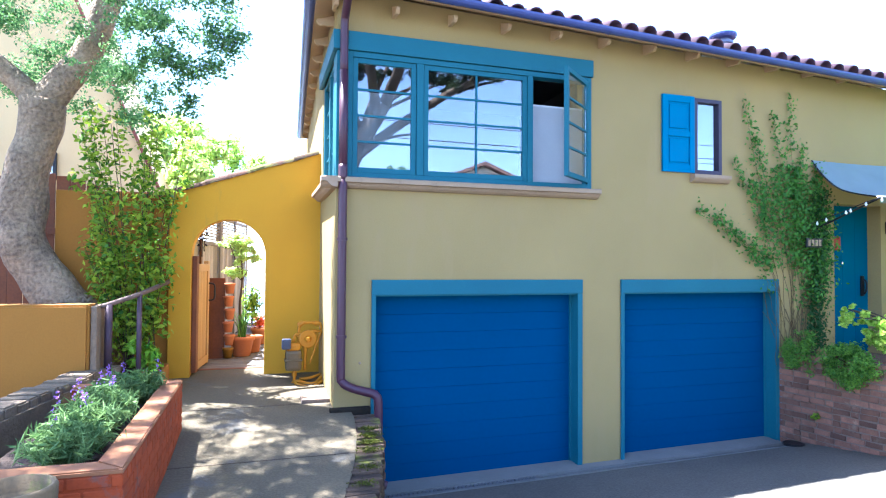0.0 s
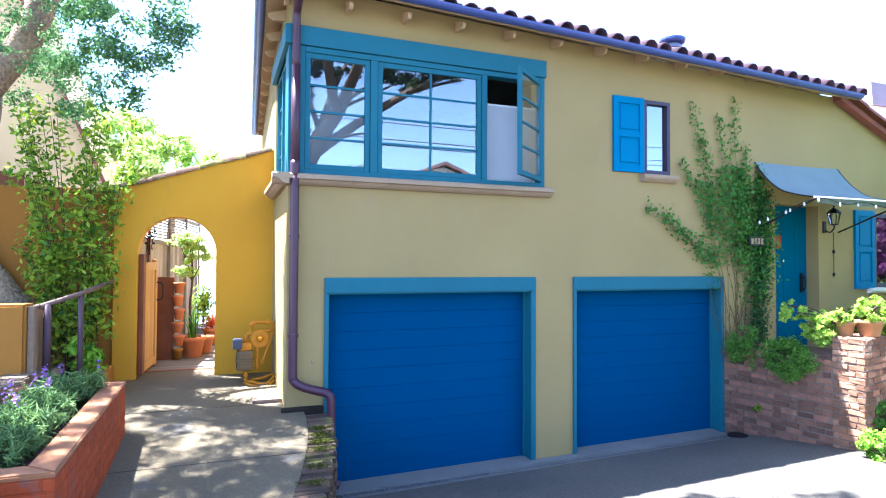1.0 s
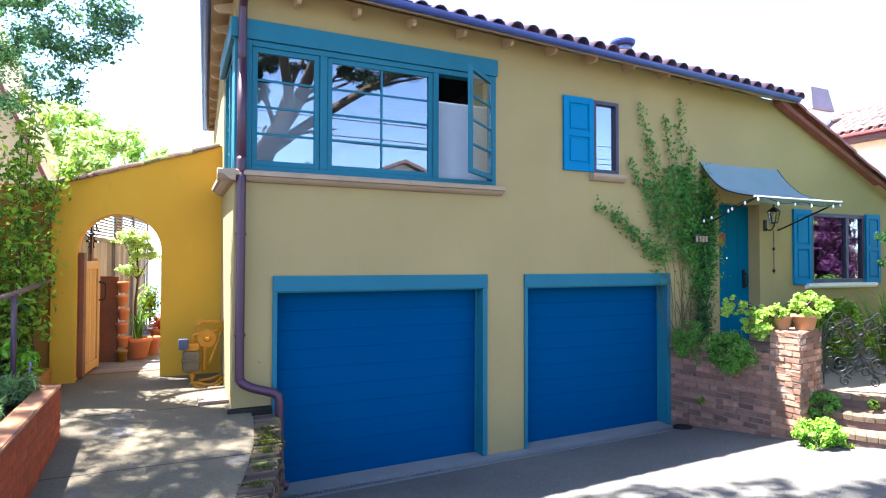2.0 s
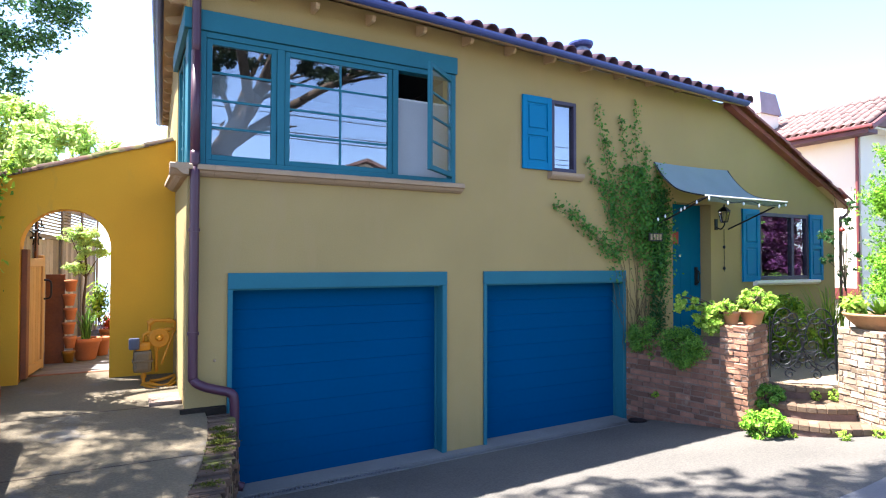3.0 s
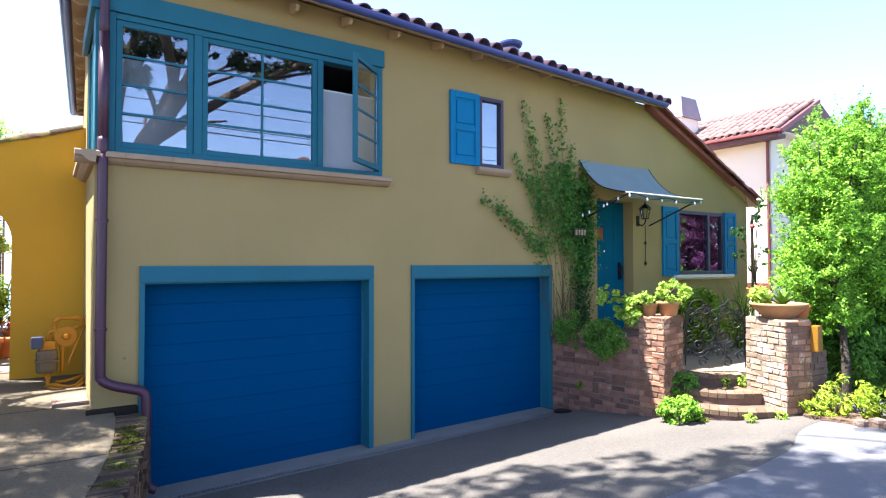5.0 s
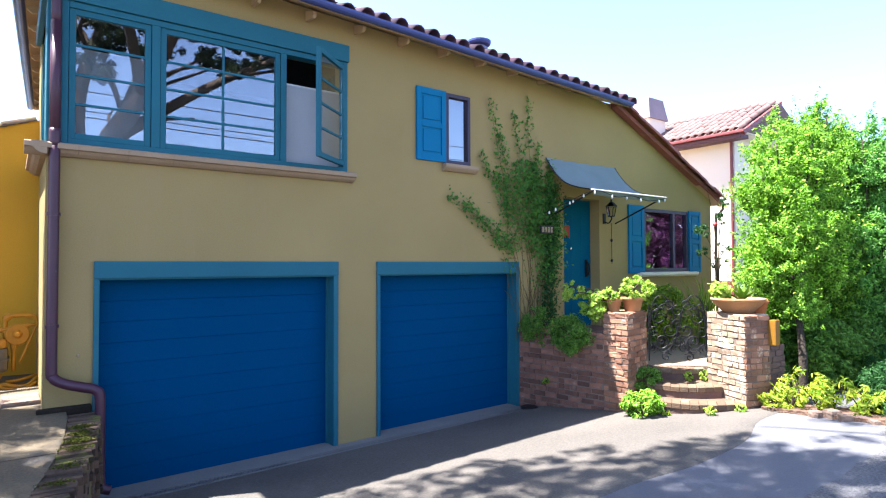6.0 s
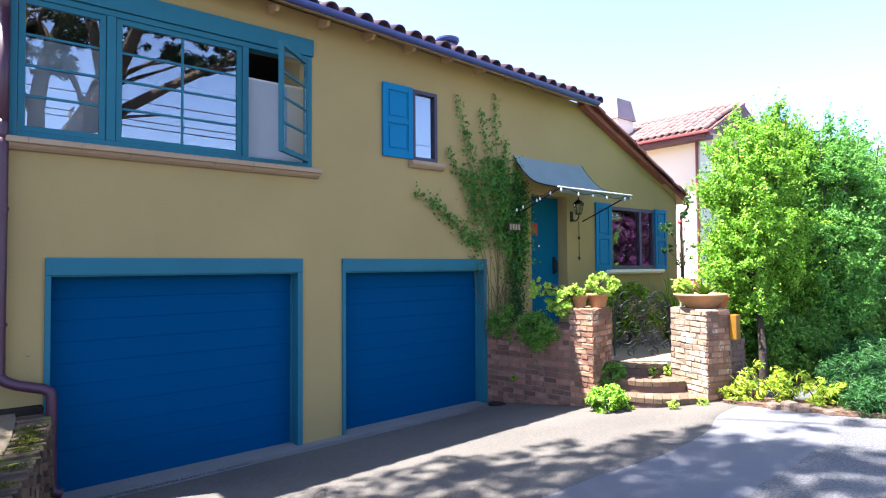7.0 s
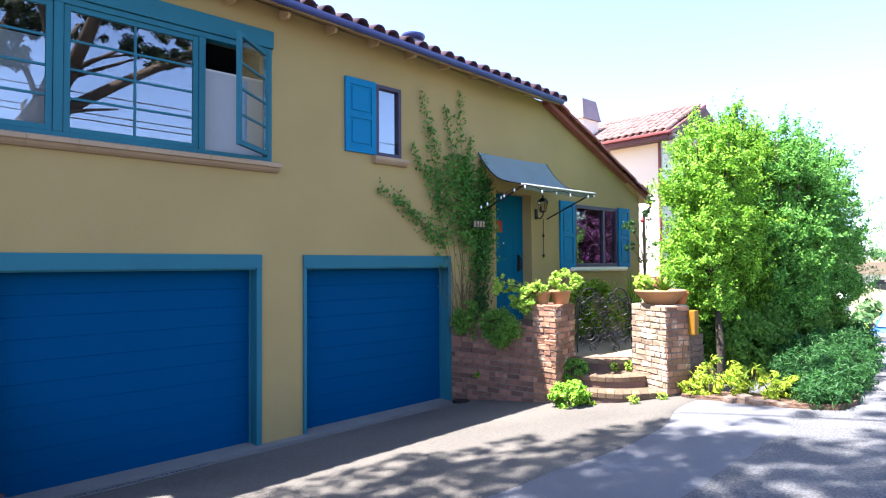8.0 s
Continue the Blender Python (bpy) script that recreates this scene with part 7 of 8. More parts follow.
def make_sparse_shrub():
    at = (10.25, 4.4, 0.73)
    limbs = [([at, (10.32, 4.4, 1.4), (10.2, 4.4, 2.0), (10.05, 4.4, 2.5)], [0.011, 0.009, 0.007, 0.004])]
    for e in ((9.72, 4.38, 2.72), (10.1, 4.38, 3.0), (9.85, 4.4, 3.55), (10.45, 4.4, 3.62), (9.66, 4.42, 2.38), (10.42, 4.4, 2.46), (10.35, 4.38, 3.02)):
        m = (10.2 + (e[0] - 10.2) * 0.35, 4.4, 1.9 + (e[2] - 1.9) * 0.62)
        limbs.append(([(10.22, 4.4, 1.85), m, e], [0.008, 0.006, 0.002]))
    blobs = []
    for e, r, n in (((9.70, 4.38, 2.74), 0.17, 14), ((9.66, 4.42, 2.40), 0.13, 8), ((10.36, 4.38, 3.0), 0.14, 7), ((10.42, 4.4, 2.46), 0.14, 7), ((10.2, 4.4, 2.2), 0.18, 7), ((10.5, 4.4, 3.3), 0.12, 5)):
        blobs += crown_blobs(e, (r, r * 0.8, r * 0.7), n, 0.05, int(e[0] * 100))
    make_tree("sparse_shrub", at, "thin bare-stemmed shrub with sparse dark leaves", limbs, blobs, "leaf_dark", "stem", 0.045, 1800, 301, "shrub", 0.5)
    f = thing("bird_feeder", (10.1, 4.38, 2.9), "small red glass bird feeder hanging from a twig", "bird feeder")
    bm = bm_new()
    lathe(bm, (10.1, 4.38, 2.84), [(0.015, 0), (0.038, 0.015), (0.042, 0.04), (0.025, 0.07), (0.008, 0.085)], 12)
    part("bulb", bm, "red_paint", f)
    bm = bm_new()
    tube(bm, [(10.1, 4.38, 2.92), (10.1, 4.38, 3.0)], 0.004, 5)
    part("hook", bm, "iron", f)


def make_vine():
    """Creeper fanning up the stucco between garage and front door."""
    v = thing("climbing_vine", (6.45, 5.22, 1.0), "sparse green creeper fanning up the stucco wall", "vine")
    rng = random.Random(17)
    ends = [((6.3, 1.2), (5.95, 2.3), (5.35, 2.75), (4.74, 3.12), 0.85), ((6.3, 1.3), (6.0, 2.3), (5.5, 2.7), (5.06, 3.02), 0.85), ((6.35, 1.2), (6.15, 2.6), (5.75, 3.6), (5.52, 4.55), 0.8), ((6.4, 1.2), (6.3, 2.8), (6.1, 3.7), (5.98, 4.45), 0.8), ((6.45, 1.2), (6.45, 2.8), (6.35, 3.8), (6.28, 4.66), 0.8), ((6.35, 1.2), (6.1, 2.4), (5.65, 3.2), (5.34, 3.75), 0.8), ((6.4, 1.2), (6.2, 2.6), (5.9, 3.4), (5.7, 4.1), 1.0), ((6.45, 1.2), (6.5, 2.6), (6.55, 3.3), (6.5, 4.0), 1.0), ((6.5, 1.2), (6.7, 2.4), (6.78, 3.1), (6.75, 3.7), 1.5), ((6.5, 1.2), (6.62, 2.2), (6.72, 2.8), (6.7, 3.5), 1.5), ((6.55, 1.2), (6.8, 2.0), (6.88, 2.5), (6.9, 3.1), 1.6), ((6.4, 1.2), (6.05, 2.0), (5.9, 2.6), (5.8, 3.2), 1.0), ((6.4, 1.2), (6.25, 2.2), (6.15, 2.9), (6.0, 3.6), 1.2), ((6.45, 1.2), (6.4, 2.2), (6.4, 2.9), (6.3, 3.5), 1.2), ((6.3, 1.2), (6.0, 1.8), (5.8, 2.3), (5.55, 2.6), 0.8), ((6.5, 1.2), (6.6, 1.8), (6.7, 2.2), (6.85, 2.6), 1.6), ((6.4, 1.0), (6.5, 1.5), (6.6, 1.9), (6.72, 2.3), 1.0), ((6.38, 1.0), (6.2, 1.4), (6.1, 1.7), (6.05, 2.1), 0.7), ((6.45, 1.2), (6.3, 2.4), (5.95, 3.1), (5.6, 3.5), 1.0), ((6.5, 1.2), (6.55, 2.4), (6.45, 3.2), (6.4, 3.7), 1.4)]
    cs, ns = [], []
    for p0, p1, p2, p3, dens in ends:
        j = lambda s=0.05: rng.uniform(-s, s)
        line = smooth_line([(p0[0] + j(0.28), FY - 0.03, p0[1] - 0.25), (p1[0] + j(), FY - 0.04, p1[1]), (p2[0] + j(), FY - 0.045, p2[1]), (p3[0], FY - 0.05, p3[1])], 8)
        bm = bm_new()
        tube(bm, [q + Vector((j(0.012), j(0.008), 0)) for q in line], [0.0036 - 0.0024 * k / (len(line) - 1) for k in range(len(line))], 5)
        part("stem", bm, "dry_stem", v)
        n = len(line)
        for k in range(4, n):
            f = k / (n - 1)
            spread = 0.022 + 0.075 * math.sin(math.pi * min(1, f * 1.05)) * min(1.5, dens)
            for q in range(int(18 * dens * (1.25 - 0.8 * f) * (0.03 + min(1.6, max(0.0, line[k].z - (1.9 if line[k].x < 5.95 else 2.45 if line[k].x < 6.5 else 1.7)) * 1.5)))):
                cs.append((line[k].x + rng.gauss(0, spread), FY - 0.02 - abs(rng.gauss(0, 0.035 + 0.025 * dens)), line[k].z + rng.gauss(0, 0.06)))
                ns.append((0, -1, 0.35))
    for k in range(14):
        x0, z0 = rng.uniform(5.8, 6.9), rng.uniform(1.6, 3.2)
        bm = bm_new()
        line = smooth_line([(6.2 + rng.uniform(-0.15, 0.6), FY - 0.012, rng.uniform(1.0, 1.4)), ((6.3 + x0) / 2 + rng.uniform(-0.15, 0.15), FY - 0.02, (z0 + 1.2) / 2), (x0, FY - 0.02, z0)], 5)
        tube(bm, line, 0.0035, 4)
        part("twig", bm, "dry_stem", v)
    rr = np.random.default_rng(19)
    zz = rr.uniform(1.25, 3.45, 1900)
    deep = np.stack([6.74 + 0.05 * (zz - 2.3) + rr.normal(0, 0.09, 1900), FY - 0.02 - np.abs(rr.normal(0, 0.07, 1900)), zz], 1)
    leaf_cloud("leaves", deep, np.tile((0, -1, 0.3), (1900, 1)), 0.05, "leaf_dark", v, "dense column of darker creeper leaves", seed=20, wide=0.6, spread=0.8, kind="stuff")
    mz = rr.uniform(2.35, 3.75, 1100)
    mid = np.stack([6.40 - 0.10 * (mz - 2.6) + rr.normal(0, 0.17, 1100), FY - 0.02 - np.abs(rr.normal(0, 0.05, 1100)), mz], 1)
    leaf_cloud("leaves", mid, np.tile((0, -1, 0.3), (1100, 1)), 0.05, "leaf_vine", v, seed=23, wide=0.6, spread=0.8, kind="stuff")
    leaf_cloud("leaves", cs, ns, 0.050, "leaf_vine", v, seed=18, wide=0.6, spread=0.7, kind="stuff")


def shoots(c, r, count, seed):
    """Leaf places along short upright shoots that stand out of an ellipsoid crown."""
    rng = np.random.default_rng(seed)
    v = rng.normal(0, 1, (count, 3))
    v /= np.linalg.norm(v, axis=1)[:, None]
    d = v * 0.7 + np.array((0, 0, 0.75)) + rng.normal(0, 0.3, (count, 3))
    d /= np.linalg.norm(d, axis=1)[:, None]
    root = np.array(c) + v * np.array(r) * rng.uniform(0.86, 0.99, (count, 1))
    length = rng.uniform(0.12, 0.34, (count, 1))
    pts, ups = [], []
    for q in range(22):
        pts.append(root + d * length * ((q + 0.5) / 22) + rng.normal(0, 0.022, (count, 3)))
        ups.append(d * 0.8 + v * 0.3 + rng.normal(0, 0.6, (count, 3)))
    return np.concatenate(pts), np.concatenate(ups)


def make_hedge():
    for k, (x, y, top, rx, ry, n, lf) in enumerate(((8.95, 2.62, 4.35, 0.70, 0.72, 320, "leaf_bush"), (10.25, 2.95, 4.92, 1.0, 0.85, 430, "leaf_bush"), (11.95, 2.25, 4.55, 1.2, 1.0, 520, "leaf_bush_deep"), (11.1, 2.75, 4.8, 0.85, 0.8, 260, "leaf_bush"), (10.75, 2.15, 4.55, 0.8, 0.6, 300, "leaf_bush_deep"))):
        foot = (8.45, 2.3) if k == 0 else (x, y)
        base = (*foot, ground_z(*foot))
        lo = base[2] + (0.7 if k == 0 else 0.15)
        mid = (lo + top) / 2
        c = (x, y, mid)
        r = (rx, ry, (top - lo) / 2)
        limbs = [([base, (foot[0] + 0.02, foot[1], base[2] + 0.5), (foot[0] * 0.7 + x * 0.3, foot[1] * 0.7 + y * 0.3, base[2] + 1.0), (x, y, mid)], [0.06, 0.052, 0.045, 0.03])]
        rng = random.Random(k)
        for q in range(6):
            a = q * 1.05
            limbs.append(([(foot[0] * 0.7 + x * 0.3, foot[1] * 0.7 + y * 0.3, base[2] + 0.95), (x + 0.3 * rx * math.cos(a), y + 0.3 * ry * math.sin(a), mid), (x + 0.6 * rx * math.cos(a), y + 0.6 * ry * math.sin(a), top - 0.5)], [0.03, 0.02, 0.008]))
        blobs = crown_blobs(c, (r[0] * 0.5, r[1] * 0.5, r[2] * 0.75), int(n * 0.5), 0.15, 90 + k)
        lobes = crown_blobs(c, (r[0] * 0.86, r[1] * 0.86, r[2] * 0.9), int(n / 3.6), 0.30, 290 + k)
        for q, (lc, lr) in enumerate(lobes):
            blobs += crown_blobs(lc, (lr[0] * 0.8, lr[1] * 0.8, lr[2] * 0.8), 14, 0.085, 900 + 100 * k + q)
        t = make_tree("hedge_tree", base, "tall dense bright green hedge tree beside the street", limbs, blobs, lf, "hedge_bark", 0.042, 1600, 95 + k, "tree", 0.5, 1.3)
        pts, ups = zip(*[shoots(lc, (lr[0], lr[1], lr[2] * 1.1), 9, 2000 + 100 * k + q) for q, (lc, lr) in enumerate(lobes)])
        pts, ups = np.concatenate(pts), np.concatenate(ups)
        leaf_cloud("crown", pts, ups, 0.052, lf, t, "feathery leafy shoots", seed=210 + k, wide=0.42, spread=0.9, kind="stuff")
    # low growth along the bed
    row = [(7.34, 2.2, 0.14, "leaf_lime"), (7.42, 2.02, 0.18, "leaf_lime"), (7.62, 1.98, 0.30, "leaf_lime"), (7.52, 1.75, 0.2, "leaf_lime"), (7.72, 1.68, 0.24, "leaf_lime"), (7.38, 1.28, 0.17, "leaf_lime"), (7.66, 1.3, 0.2, "leaf_lime"), (7.62, 1.04, 0.2, "leaf_lime")]
    for k, (x, y, r, lf) in enumerate(row):
        z = ground_z(x, y)
        cluster("bed_plant", (x, y, z), "yellow-green leafy bedding plant at the hedge foot", (x, y, z + r * 0.8), (r, r, r * 0.75), 16, r * 0.32, lf, 0.088, 620, 110 + k, 0.25, "plant")
    for k, (x, y, rx, ry, h) in enumerate(((7.46, 0.76, 0.34, 0.24, 0.26), (7.85, 1.02, 0.38, 0.28, 0.32), (8.35, 0.86, 0.45, 0.28, 0.36), (8.75, 1.3, 0.5, 0.34, 0.42), (9.4, 1.05, 0.6, 0.36, 0.46), (9.9, 1.6, 0.6, 0.4, 0.6), (10.6, 1.35, 0.8, 0.45, 0.6), (12.2, 1.8, 0.9, 0.5, 0.75), (13.6, 2.2, 0.9, 0.5, 0.9))):
        z = ground_z(x, y)
        cluster("juniper", (x, y, z), "low dark green spreading shrub along the street edge", (x, y, z + h * 0.5), (rx, ry, h * 0.55), 70, 0.13, "leaf_juniper", 0.075, 1100, 130 + k, 0.2, "shrub")
    for k, (x, y, rx, ry, h) in enumerate(((8.8, 2.95, 0.4, 0.3, 1.0), (9.5, 2.95, 0.6, 0.35, 1.3), (10.6, 2.9, 0.8, 0.45, 1.5), (9.2, 2.35, 0.5, 0.4, 1.0), (9.9, 2.2, 0.55, 0.4, 1.0), (10.7, 2.0, 0.6, 0.4, 1.1), (11.7, 2.0, 0.7, 0.4, 1.2), (12.6, 2.6, 1.0, 0.5, 2.2), (13.9, 2.9, 0.9, 0.5, 2.0))):
        z = ground_z(x, y)
        cluster("undergrowth", (x, y, z), "dark shaded shrub under the hedge trees", (x, y, z + h * 0.5), (rx, ry, h * 0.52), 130, 0.15, "leaf_trail", 0.06, 900, 160 + k, 0.45, "shrub")
    bm = bm_new()
    prism(bm, [(7.28, 2.3), (7.2, 1.8), (7.13, 1.4), (7.12, 0.9), (7.16, 0.56), (7.5, 0.48), (8.4, 0.66), (12.0, 1.5), (14.5, 2.2), (14.5, 3.2), (7.7, 2.4)], -1.2, 0.46)
    for v in bm.verts:
        if v.co.z > 0:
            v.co.z = ground_z(v.co.x, v.co.y) + 0.05
    structure("hedge_bed", bm, "red_soil", "dry reddish soil bed under the hedge", "soil")
    rng = random.Random(33)
    for k in range(5):
        s = 0.1 + k / 6
        x, y = 7.14 + 0.02 * math.sin(k), 1.72 - 0.85 * s
        bm = bm_new()
        z = ground_z(x, y)
        s = rng.uniform(0.7, 1.5)
        box(bm, x - 0.07 * s, x + 0.06, y - 0.05 * s, y + 0.07 * s, z - 0.08, z + rng.uniform(0.02, 0.11), 0.035, Matrix.Translation((x + rng.uniform(-0.06, 0.08), y, 0)) @ Matrix.Rotation(rng.uniform(-0.7, 0.7), 4, "Z") @ Matrix.Translation((-x, -y, 0)))
        tagged(part("edging_stone", bm, "edge_rock"), "rough brown stone edging the hedge bed", "stone", "bed edging stones")


def make_neighbour():
    h = thing("neighbour_house", (15.5, 10.0, 0.0), "cream stucco house with a pink tiled roof next door", "house")
    bm = bm_new()
    box(bm, 14.0, 17.1, 6.0, 14.0, -3.0, 5.40)
    extrude_poly(bm, [(13.9, 5.66, 5.38), (17.2, 5.66, 5.38), (15.55, 5.66, 6.26)], (0, 0.41, 0))
    part("wall", bm, "cream", h)
    ex, ey, ez, up = 13.62, 5.62, 5.42, math.atan(0.508)
    bm = bm_new()
    v = [bm.verts.new(p) for p in ((ex, ey, ez), (17.48, ey, ez), (17.48, 14.4, ez), (ex, 14.4, ez), (15.55, ey, ez + 0.98), (15.55, 14.4, ez + 0.98))]
    for f in ((0, 1, 4), (1, 2, 5, 4), (2, 3, 5), (3, 0, 4, 5), (3, 2, 1, 0)):
        bm.faces.new([v[i] for i in f])
    roof = part("roof", bm, "pink_tile", h)
    mesh = barrel_mesh("tile", 0.37, 0.09, 0.078)
    mesh.materials.append(M["pink_tile"])
    rng = random.Random(4)
    for row in range(6):
        for i in range(42):
            y = ey + 0.1 + i * 0.2
            d = 0.352 * row
            x, z = ex - 0.06 + d * math.cos(up), ez + d * math.sin(up)
            ob = new("tile", mesh)
            ob.parent = roof
            ob.matrix_basis = Matrix.Translation(Vector((x, y, z + rng.uniform(0, 0.012))) - ORIGIN[h.name]) @ Matrix.Rotation(radians(-90), 4, "Z") @ Euler((up, 0, rng.uniform(-0.03, 0.03))).to_matrix().to_4x4()
    bm = bm_new()
    box(bm, ex - 0.12, ex - 0.01, ey - 0.1, 14.0, ez - 0.07, ez + 0.0, 0.015)
    extrude_poly(bm, [(ex, ey - 0.06, ez - 0.12), (15.55, ey - 0.06, ez + 0.86), (15.55, ey - 0.06, ez + 0.98), (ex, ey - 0.06, ez)], (0, 0.06, 0))
    part("gutter", bm, "red_trim", h, "dark red gutter")
    bm = bm_new()
    box(bm, ex - 0.03, ex + 0.35, ey + 0.02, 14.0, ez - 0.17, ez - 0.075, 0.008)
    part("fascia", bm, "plum_trim", h, "dull plum eaves board")
    bm = bm_new()
    tube(bm, [(13.95, 6.05, 5.35), (13.95, 6.05, 0.0)], 0.036, 8)
    part("downpipe", bm, "red_trim", h, "dark red downpipe")
    bm = bm_new()
    box(bm, 13.93, 14.0, 6.0, 14.0, 1.62, 1.88, 0.01)
    part("belt_board", bm, "red_trim", h, "dark red belt board")
    bm = bm_new()
    box(bm, 13.75, 14.5, 8.17, 8.87, 5.0, 6.25)
    ch = part("chimney", bm, "cream", h)
    bm = bm_new()
    c0 = [(13.69, 8.11, 6.25), (14.56, 8.11, 6.25), (14.56, 8.93, 6.25), (13.69, 8.93, 6.25)]
    c1 = [(13.79, 8.21, 6.83), (14.46, 8.21, 6.83), (14.46, 8.83, 6.83), (13.79, 8.83, 6.83)]
    v = [bm.verts.new(p) for p in c0 + c1]
    for f in ((3, 2, 1, 0), (4, 5, 6, 7), (0, 1, 5, 4), (1, 2, 6, 5), (2, 3, 7, 6), (3, 0, 4, 7)):
        bm.faces.new([v[i] for i in f])
    part("chimney_cap", bm, "chimney_cap", ch, "tapering tiled chimney cap")
    h.location.z = -0.12
    # neighbour to the west
    w = thing("neighbour_house", (-6.5, 13.0, 0.0), "cream stucco house behind the redwood fence", "house")
    bm = bm_new()
    extrude_poly(bm, [(-12, 12.5, -1), (-2.65, 12.5, -1), (-2.65, 12.5, 3.88), (-4.98, 12.5, 9.4), (-12, 12.5, 9.4)], (0, 6, 0))
    part("wall", bm, "shaded_cream", w)
    bm = bm_new()
    extrude_poly(bm, [(-5.0, 12.4, 9.4), (-2.67, 12.4, 3.87), (-2.62, 12.4, 3.90), (-4.95, 12.4, 9.43)], (0, 0.12, 0))
    part("roof_edge", bm, "rake", w)
    win = bm_new()
    frame_bars(win, -5.10, -4.52, 12.44, 12.52, 4.0, 4.55, 0.06)
    fr = part("window", win, "black", w)
    bm = bm_new()
    box(bm, -5.04, -4.58, 12.47, 12.475, 4.06, 4.49)
    part("pane", bm, "glass", fr)


def make_distance():
    bm = bm_new()
    xs = [55 + 6 * i for i in range(30)]
    ys = [-60 + 6 * j for j in range(32)]
    grid = [[bm.verts.new((x, y, -14 + 17 * smoothstep(55, 120, x) + 3.5 * noise.noise(Vector((x * 0.03, y * 0.03, 0))) + 1.0 * noise.noise(Vector((x * 0.2, y * 0.2, 0))))) for y in ys] for x in xs]
    for i in range(len(xs) - 1):
        for j in range(len(ys) - 1):
            bm.faces.new((grid[i][j], grid[i + 1][j], grid[i + 1][j + 1], grid[i][j + 1]))
    structure("backdrop_hill", bm, "hill", "far scrubby hillside across the valley", "hill", True)
    for x, y, z, lab in ((95, 12.0, -3.0, "far pale house with a low roof on the hillside"), (100, 22.0, -2.0, "far pale house with a low roof on the hillside")):
        h = thing("far_house", (x, y, z), lab, "house")
        bm = bm_new()
        box(bm, x, x + 8, y - 5, y + 5, z - 3, z + 2.6)
        part("wall", bm, "cream", h)
        bm = bm_new()
        extrude_poly(bm, [(x - 0.6, y - 5.6, z + 2.6), (x + 8.6, y - 5.6, z + 2.6), (x + 4, y - 5.6, z + 4.2)], (0, 11.2, 0))
        part("roof", bm, "meter_grey", h)
        for k in range(3):
            bm = bm_new()
            box(bm, x - 0.05, x, y - 3.6 + k * 2.8, y - 2.2 + k * 2.8, z + 0.3, z + 1.7)
            part("window", bm, "black", h)
    bm = bm_new()
    rng = np.random.default_rng(77)
    pts = []
    for k in range(260):
        x, y = rng.uniform(60, 130), rng.uniform(-40, 70)
        pts.append((np.array((x, y, -14 + 17 * smoothstep(55, 120, x) + 0.9)), (1.6, 1.6, 1.3)))
    bm.free()
    cs, ns = clump_points(pts, 10, 78, 0.3)
    tagged(leaf_cloud("far_scrub", cs, ns + np.array((0, 0, 0.6)), 0.9, "leaf_oak", None, seed=79), "far scrub and trees on the hillside", "scrub", "", "stuff")
    bm = bm_new()
    vs = [bm.verts.new(p) for p in ((-400, 45, -11), (400, 45, -11), (400, 900, -11), (-400, 900, -11))]
    bm.faces.new(vs)
    structure("water", bm, "water", "bright far water beyond the gardens", "water")


def make_cables():
    """Two utility poles across the street with three sagging wires between them."""
    for x in (-26.0, 46.0):
        p = thing("utility_pole", (x, -11.0, ground_z(x, -11)), "tall weathered wooden utility pole with a crossarm", "utility pole", "utility poles")
        bm = bm_new()
        tube(bm, [(x, -11.0, ground_z(x, -11) - 0.2), (x, -11.0, 9.6)], [0.16, 0.11], 10)
        part("pole", bm, "dark_bark", p)
        bm = bm_new()
        box(bm, x - 0.06, x + 0.06, -12.0, -10.0, 8.5, 8.62)
        part("crossarm", bm, "dark_bark", p)
    for k, (y, sag) in enumerate(((-11.8, 1.1), (-11.0, 0.6), (-10.2, 1.7))):
        c = thing("power_line", (10.0, y, 8.0), "thin black power line sagging between utility poles", "cable", "power lines")
        bm = bm_new()
        tube(bm, [(-26 + 4 * i, y, 8.6 - sag * (1 - ((i - 9) / 9.0) ** 2)) for i in range(19)], 0.02, 5)
        part("wire", bm, "black", c)


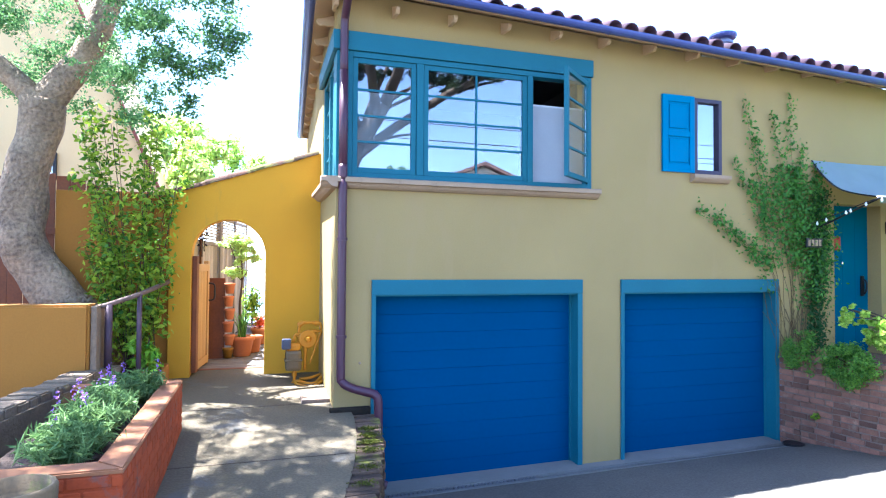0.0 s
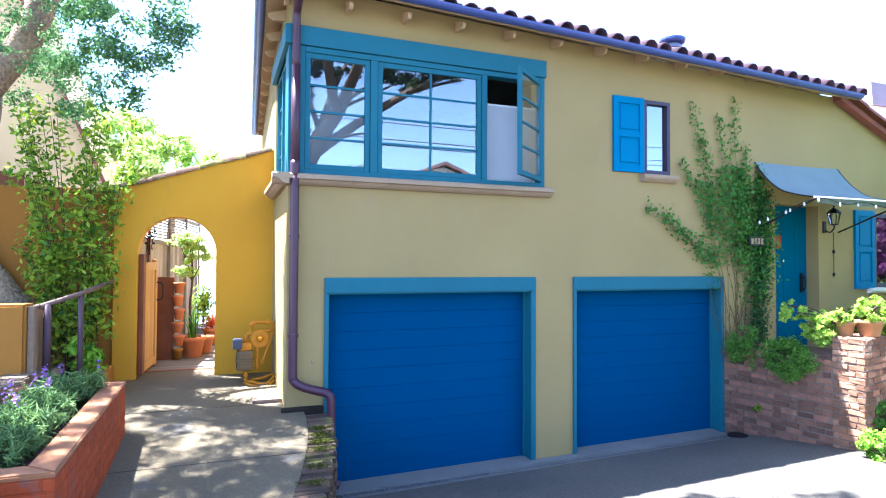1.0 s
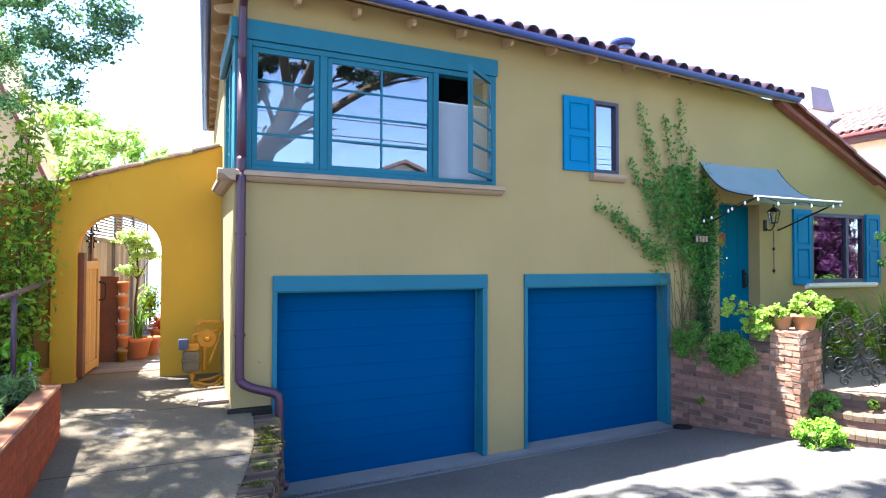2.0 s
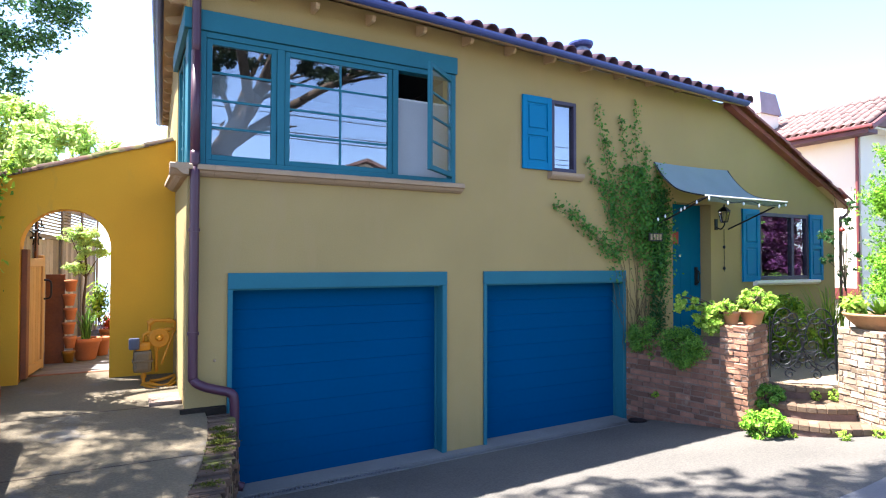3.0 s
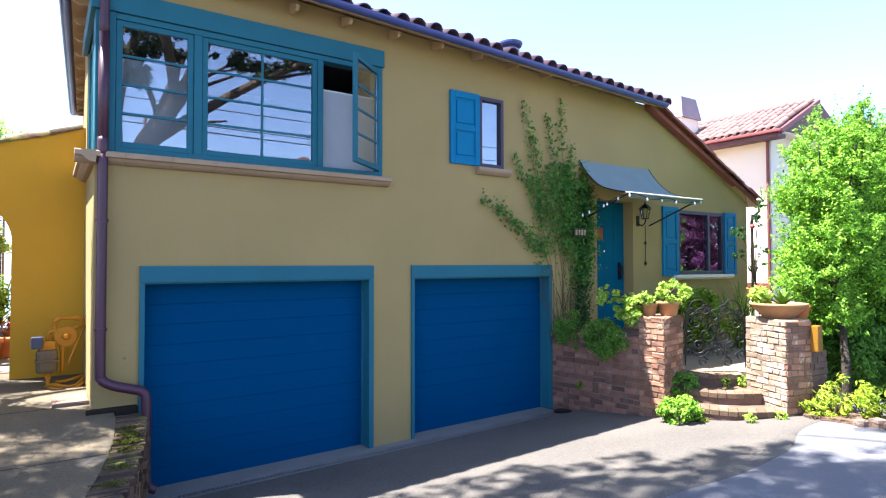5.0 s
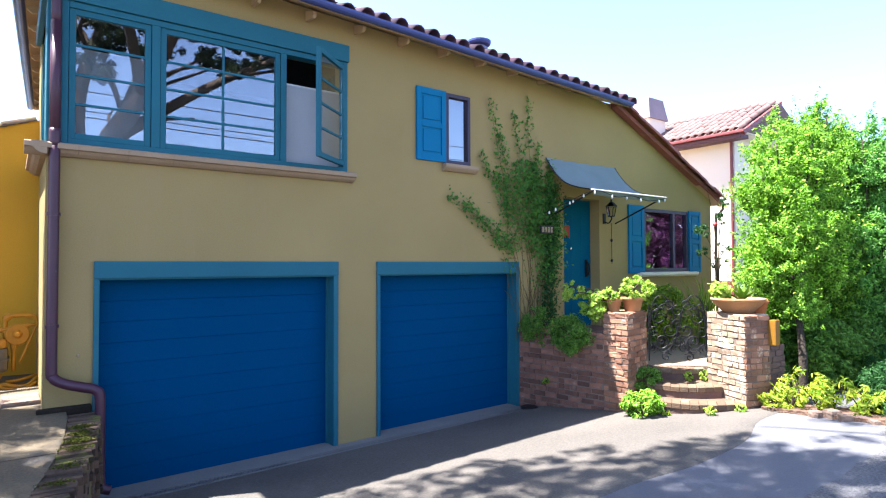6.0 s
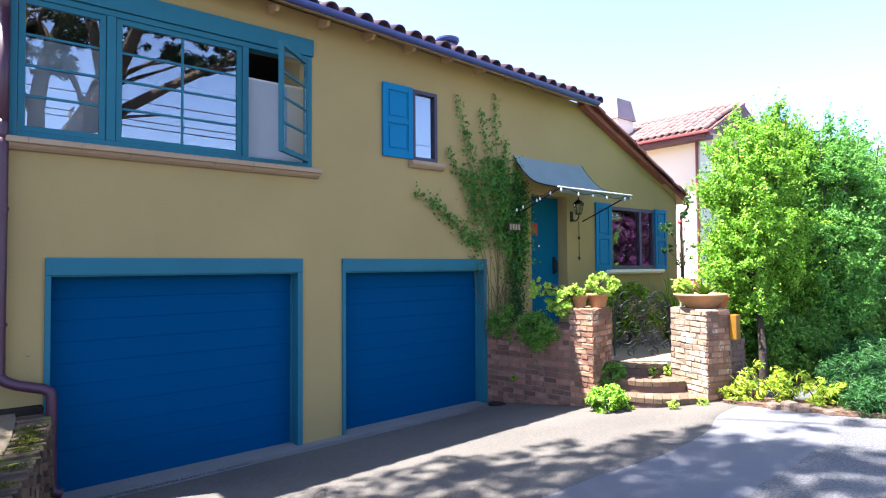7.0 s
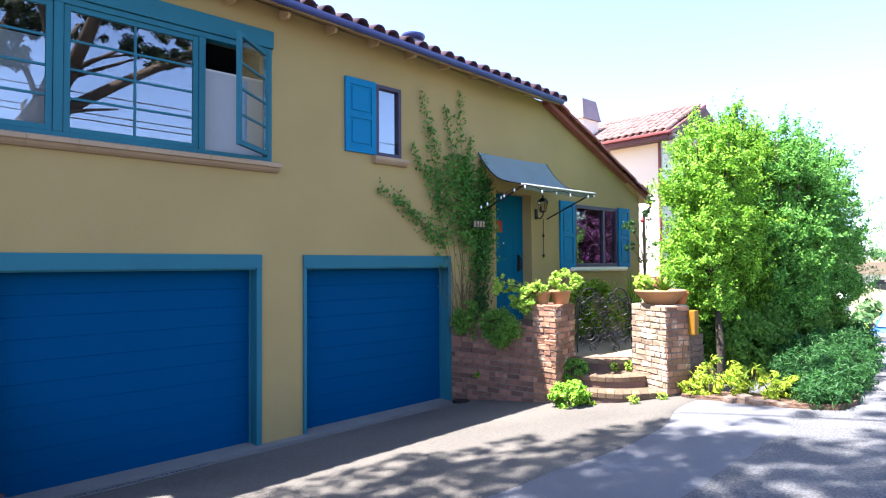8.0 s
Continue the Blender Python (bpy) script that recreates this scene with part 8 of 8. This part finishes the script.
def make_across_street():
    """What the window panes mirror: a gabled house, a round tree and a flowering tree over the street."""
    h = thing("street_house", (12.0, -21.0, 0.6), "cream gabled house across the street", "house")
    bm = bm_new()
    extrude_poly(bm, [(7.0, -21.0, 0.0), (17.0, -21.0, 0.0), (17.0, -21.0, 6.2), (12.0, -21.0, 8.2), (7.0, -21.0, 6.2)], (0, -7, 0))
    part("wall", bm, "cream", h)
    bm = bm_new()
    extrude_poly(bm, [(6.6, -20.6, 6.1), (12.0, -20.6, 8.25), (17.4, -20.6, 6.1), (17.4, -20.6, 6.3), (12.0, -20.6, 8.45), (6.6, -20.6, 6.3)], (0, -7.8, 0))
    part("roof", bm, "pink_tile", h)
    for x in (9.0, 12.0, 15.0):
        bm = bm_new()
        box(bm, x - 0.6, x + 0.6, -20.98, -20.9, 3.6, 5.2, 0.02)
        part("window", bm, "black", h)
    at = (6.2, -18.0, 0.6)
    make_tree("round_tree", at, "round leafy tree across the street", [([at, (6.2, -18, 3.5), (6.2, -18, 5.5)], [0.2, 0.16, 0.08])], crown_blobs((6.2, -18, 6.0), (2.2, 1.6, 1.3), 90, 0.4, 201), "leaf_oak", "bark", 0.18, 260, 202)
    at = (21.0, -3.6, ground_z(21.0, -3.6))
    t = make_tree("flowering_tree", at, "dark leafy tree with pink blossom down the street", [([at, (21, -3.6, 0.6), (21, -3.6, 2.6)], [0.2, 0.16, 0.08])], crown_blobs((21.5, -4.2, 3.0), (4.2, 2.0, 3.4), 300, 0.5, 211), "leaf_plum", "dark_bark", 0.16, 260, 212)
    cs, ns = clump_points(crown_blobs((21.2, -3.6, 2.0), (3.4, 1.8, 2.4), 150, 0.34, 213), 170, 214, 0.6)
    leaf_cloud("blossom", cs, ns, 0.11, "petal_pink", t, "pink blossom", seed=215, wide=0.9)


def make_car():
    """Parked car down the street, its front to the house."""
    x, y = 29.5, 4.0
    z = ground_z(27.5, 4.0)
    c = thing("parked_car", (x, y, z), "blue parked car with a silver front down the street", "car")
    bm = bm_new()
    extrude_poly(bm, [(x - 2.15, y - 0.87, z + 0.3), (x + 2.15, y - 0.87, z + 0.3), (x + 2.15, y - 0.87, z + 0.98), (x - 0.9, y - 0.87, z + 0.98), (x - 2.0, y - 0.87, z + 0.86), (x - 2.15, y - 0.87, z + 0.7)], (0, 1.74, 0))
    bmesh.ops.bevel(bm, geom=list(bm.edges), offset=0.06, segments=2, affect="EDGES")
    part("body", bm, "car_blue", c)
    bm = bm_new()
    lower = [(x - 1.0, y - 0.82), (x + 1.9, y - 0.82), (x + 1.9, y + 0.82), (x - 1.0, y + 0.82)]
    upper = [(x - 0.35, y - 0.66), (x + 1.5, y - 0.66), (x + 1.5, y + 0.66), (x - 0.35, y + 0.66)]
    v = [bm.verts.new((a, b, z + 0.97)) for a, b in lower] + [bm.verts.new((a, b, z + 1.5)) for a, b in upper]
    for f in ((3, 2, 1, 0), (4, 5, 6, 7), (0, 1, 5, 4), (1, 2, 6, 5), (2, 3, 7, 6), (3, 0, 4, 7)):
        bm.faces.new([v[k] for k in f])
    bmesh.ops.bevel(bm, geom=list(bm.edges), offset=0.04, segments=2, affect="EDGES")
    part("cabin", bm, "car_blue", c)
    # opaque pale slab; the sky's reflection is its colour
    bm = bm_new()
    extrude_poly(bm, [(x - 0.97, y - 0.7, z + 1.0), (x - 0.97, y + 0.7, z + 1.0), (x - 0.42, y + 0.58, z + 1.44), (x - 0.42, y - 0.58, z + 1.44)], (-0.03, 0, 0.02))
    part("windscreen", bm, "water", c, "windscreen in pale colour standing for reflected sky")
    bm = bm_new()
    box(bm, x - 2.22, x - 2.12, y - 0.85, y + 0.85, z + 0.32, z + 0.52, 0.03)
    part("bumper", bm, "car_silver", c, "silver bumper")
    bm = bm_new()
    box(bm, x - 2.19, x - 2.14, y - 0.45, y + 0.45, z + 0.57, z + 0.76, 0.02)
    part("grille", bm, "chrome", c, "bright metal grille")
    for sy in (-0.66, 0.66):
        bm = bm_new()
        box(bm, x - 2.19, x - 2.13, y + sy - 0.16, y + sy + 0.16, z + 0.58, z + 0.76, 0.02)
        part("headlight", bm, "bulb", c)
        bm = bm_new()
        box(bm, x - 0.75, x - 0.6, y + sy * 1.45 - 0.08, y + sy * 1.45 + 0.08, z + 0.98, z + 1.1, 0.02)
        part("mirror", bm, "black", c)
    for sx in (-1.35, 1.35):
        for sy in (-0.78, 0.78):
            bm = bm_new()
            tube(bm, [(x + sx, y + sy - 0.1, z + 0.32), (x + sx, y + sy + 0.1, z + 0.32)], 0.32, 18)
            wheel = part("wheel", bm, "rubber", c)
            bm = bm_new()
            tube(bm, [(x + sx, y + sy - 0.105, z + 0.32), (x + sx, y + sy + 0.105, z + 0.32)], 0.19, 14)
            part("rim", bm, "chrome", wheel)
    # low white-roofed garage and a spiky plant past the hedge
    g = thing("far_garage", (33.0, 9.0, -1.6), "low white-roofed garage down the street", "garage")
    bm = bm_new()
    box(bm, 32.0, 36.0, 7.4, 11.5, -3.0, -0.1)
    part("wall", bm, "cream", g)
    bm = bm_new()
    extrude_poly(bm, [(31.6, 7.0, -0.1), (36.4, 7.0, 0.7), (36.4, 7.0, 0.82), (31.6, 7.0, 0.02)], (0, 4.9, 0))
    part("roof", bm, "white_paint", g)
    for k, (px, py) in enumerate(((30.6, 6.9), (31.5, 6.0), (29.8, 7.6))):
        pz = ground_z(px, py)
        cluster("roadside_plant", (px, py, pz), "yellow-green spiky plant beside the street", (px, py, pz + 0.75), (0.7, 0.5, 0.6), 40, 0.2, "leaf_far", 0.3, 200, 400 + k, 0.16, "plant")


make_steps()
make_entry_walls()
make_gate()
make_entry_plants()
make_vine()
make_sparse_shrub()
make_hedge()
make_neighbour()
make_distance()
make_across_street()
make_cables()
make_car()
make_tiles(ROOF, LOW_ROOF)
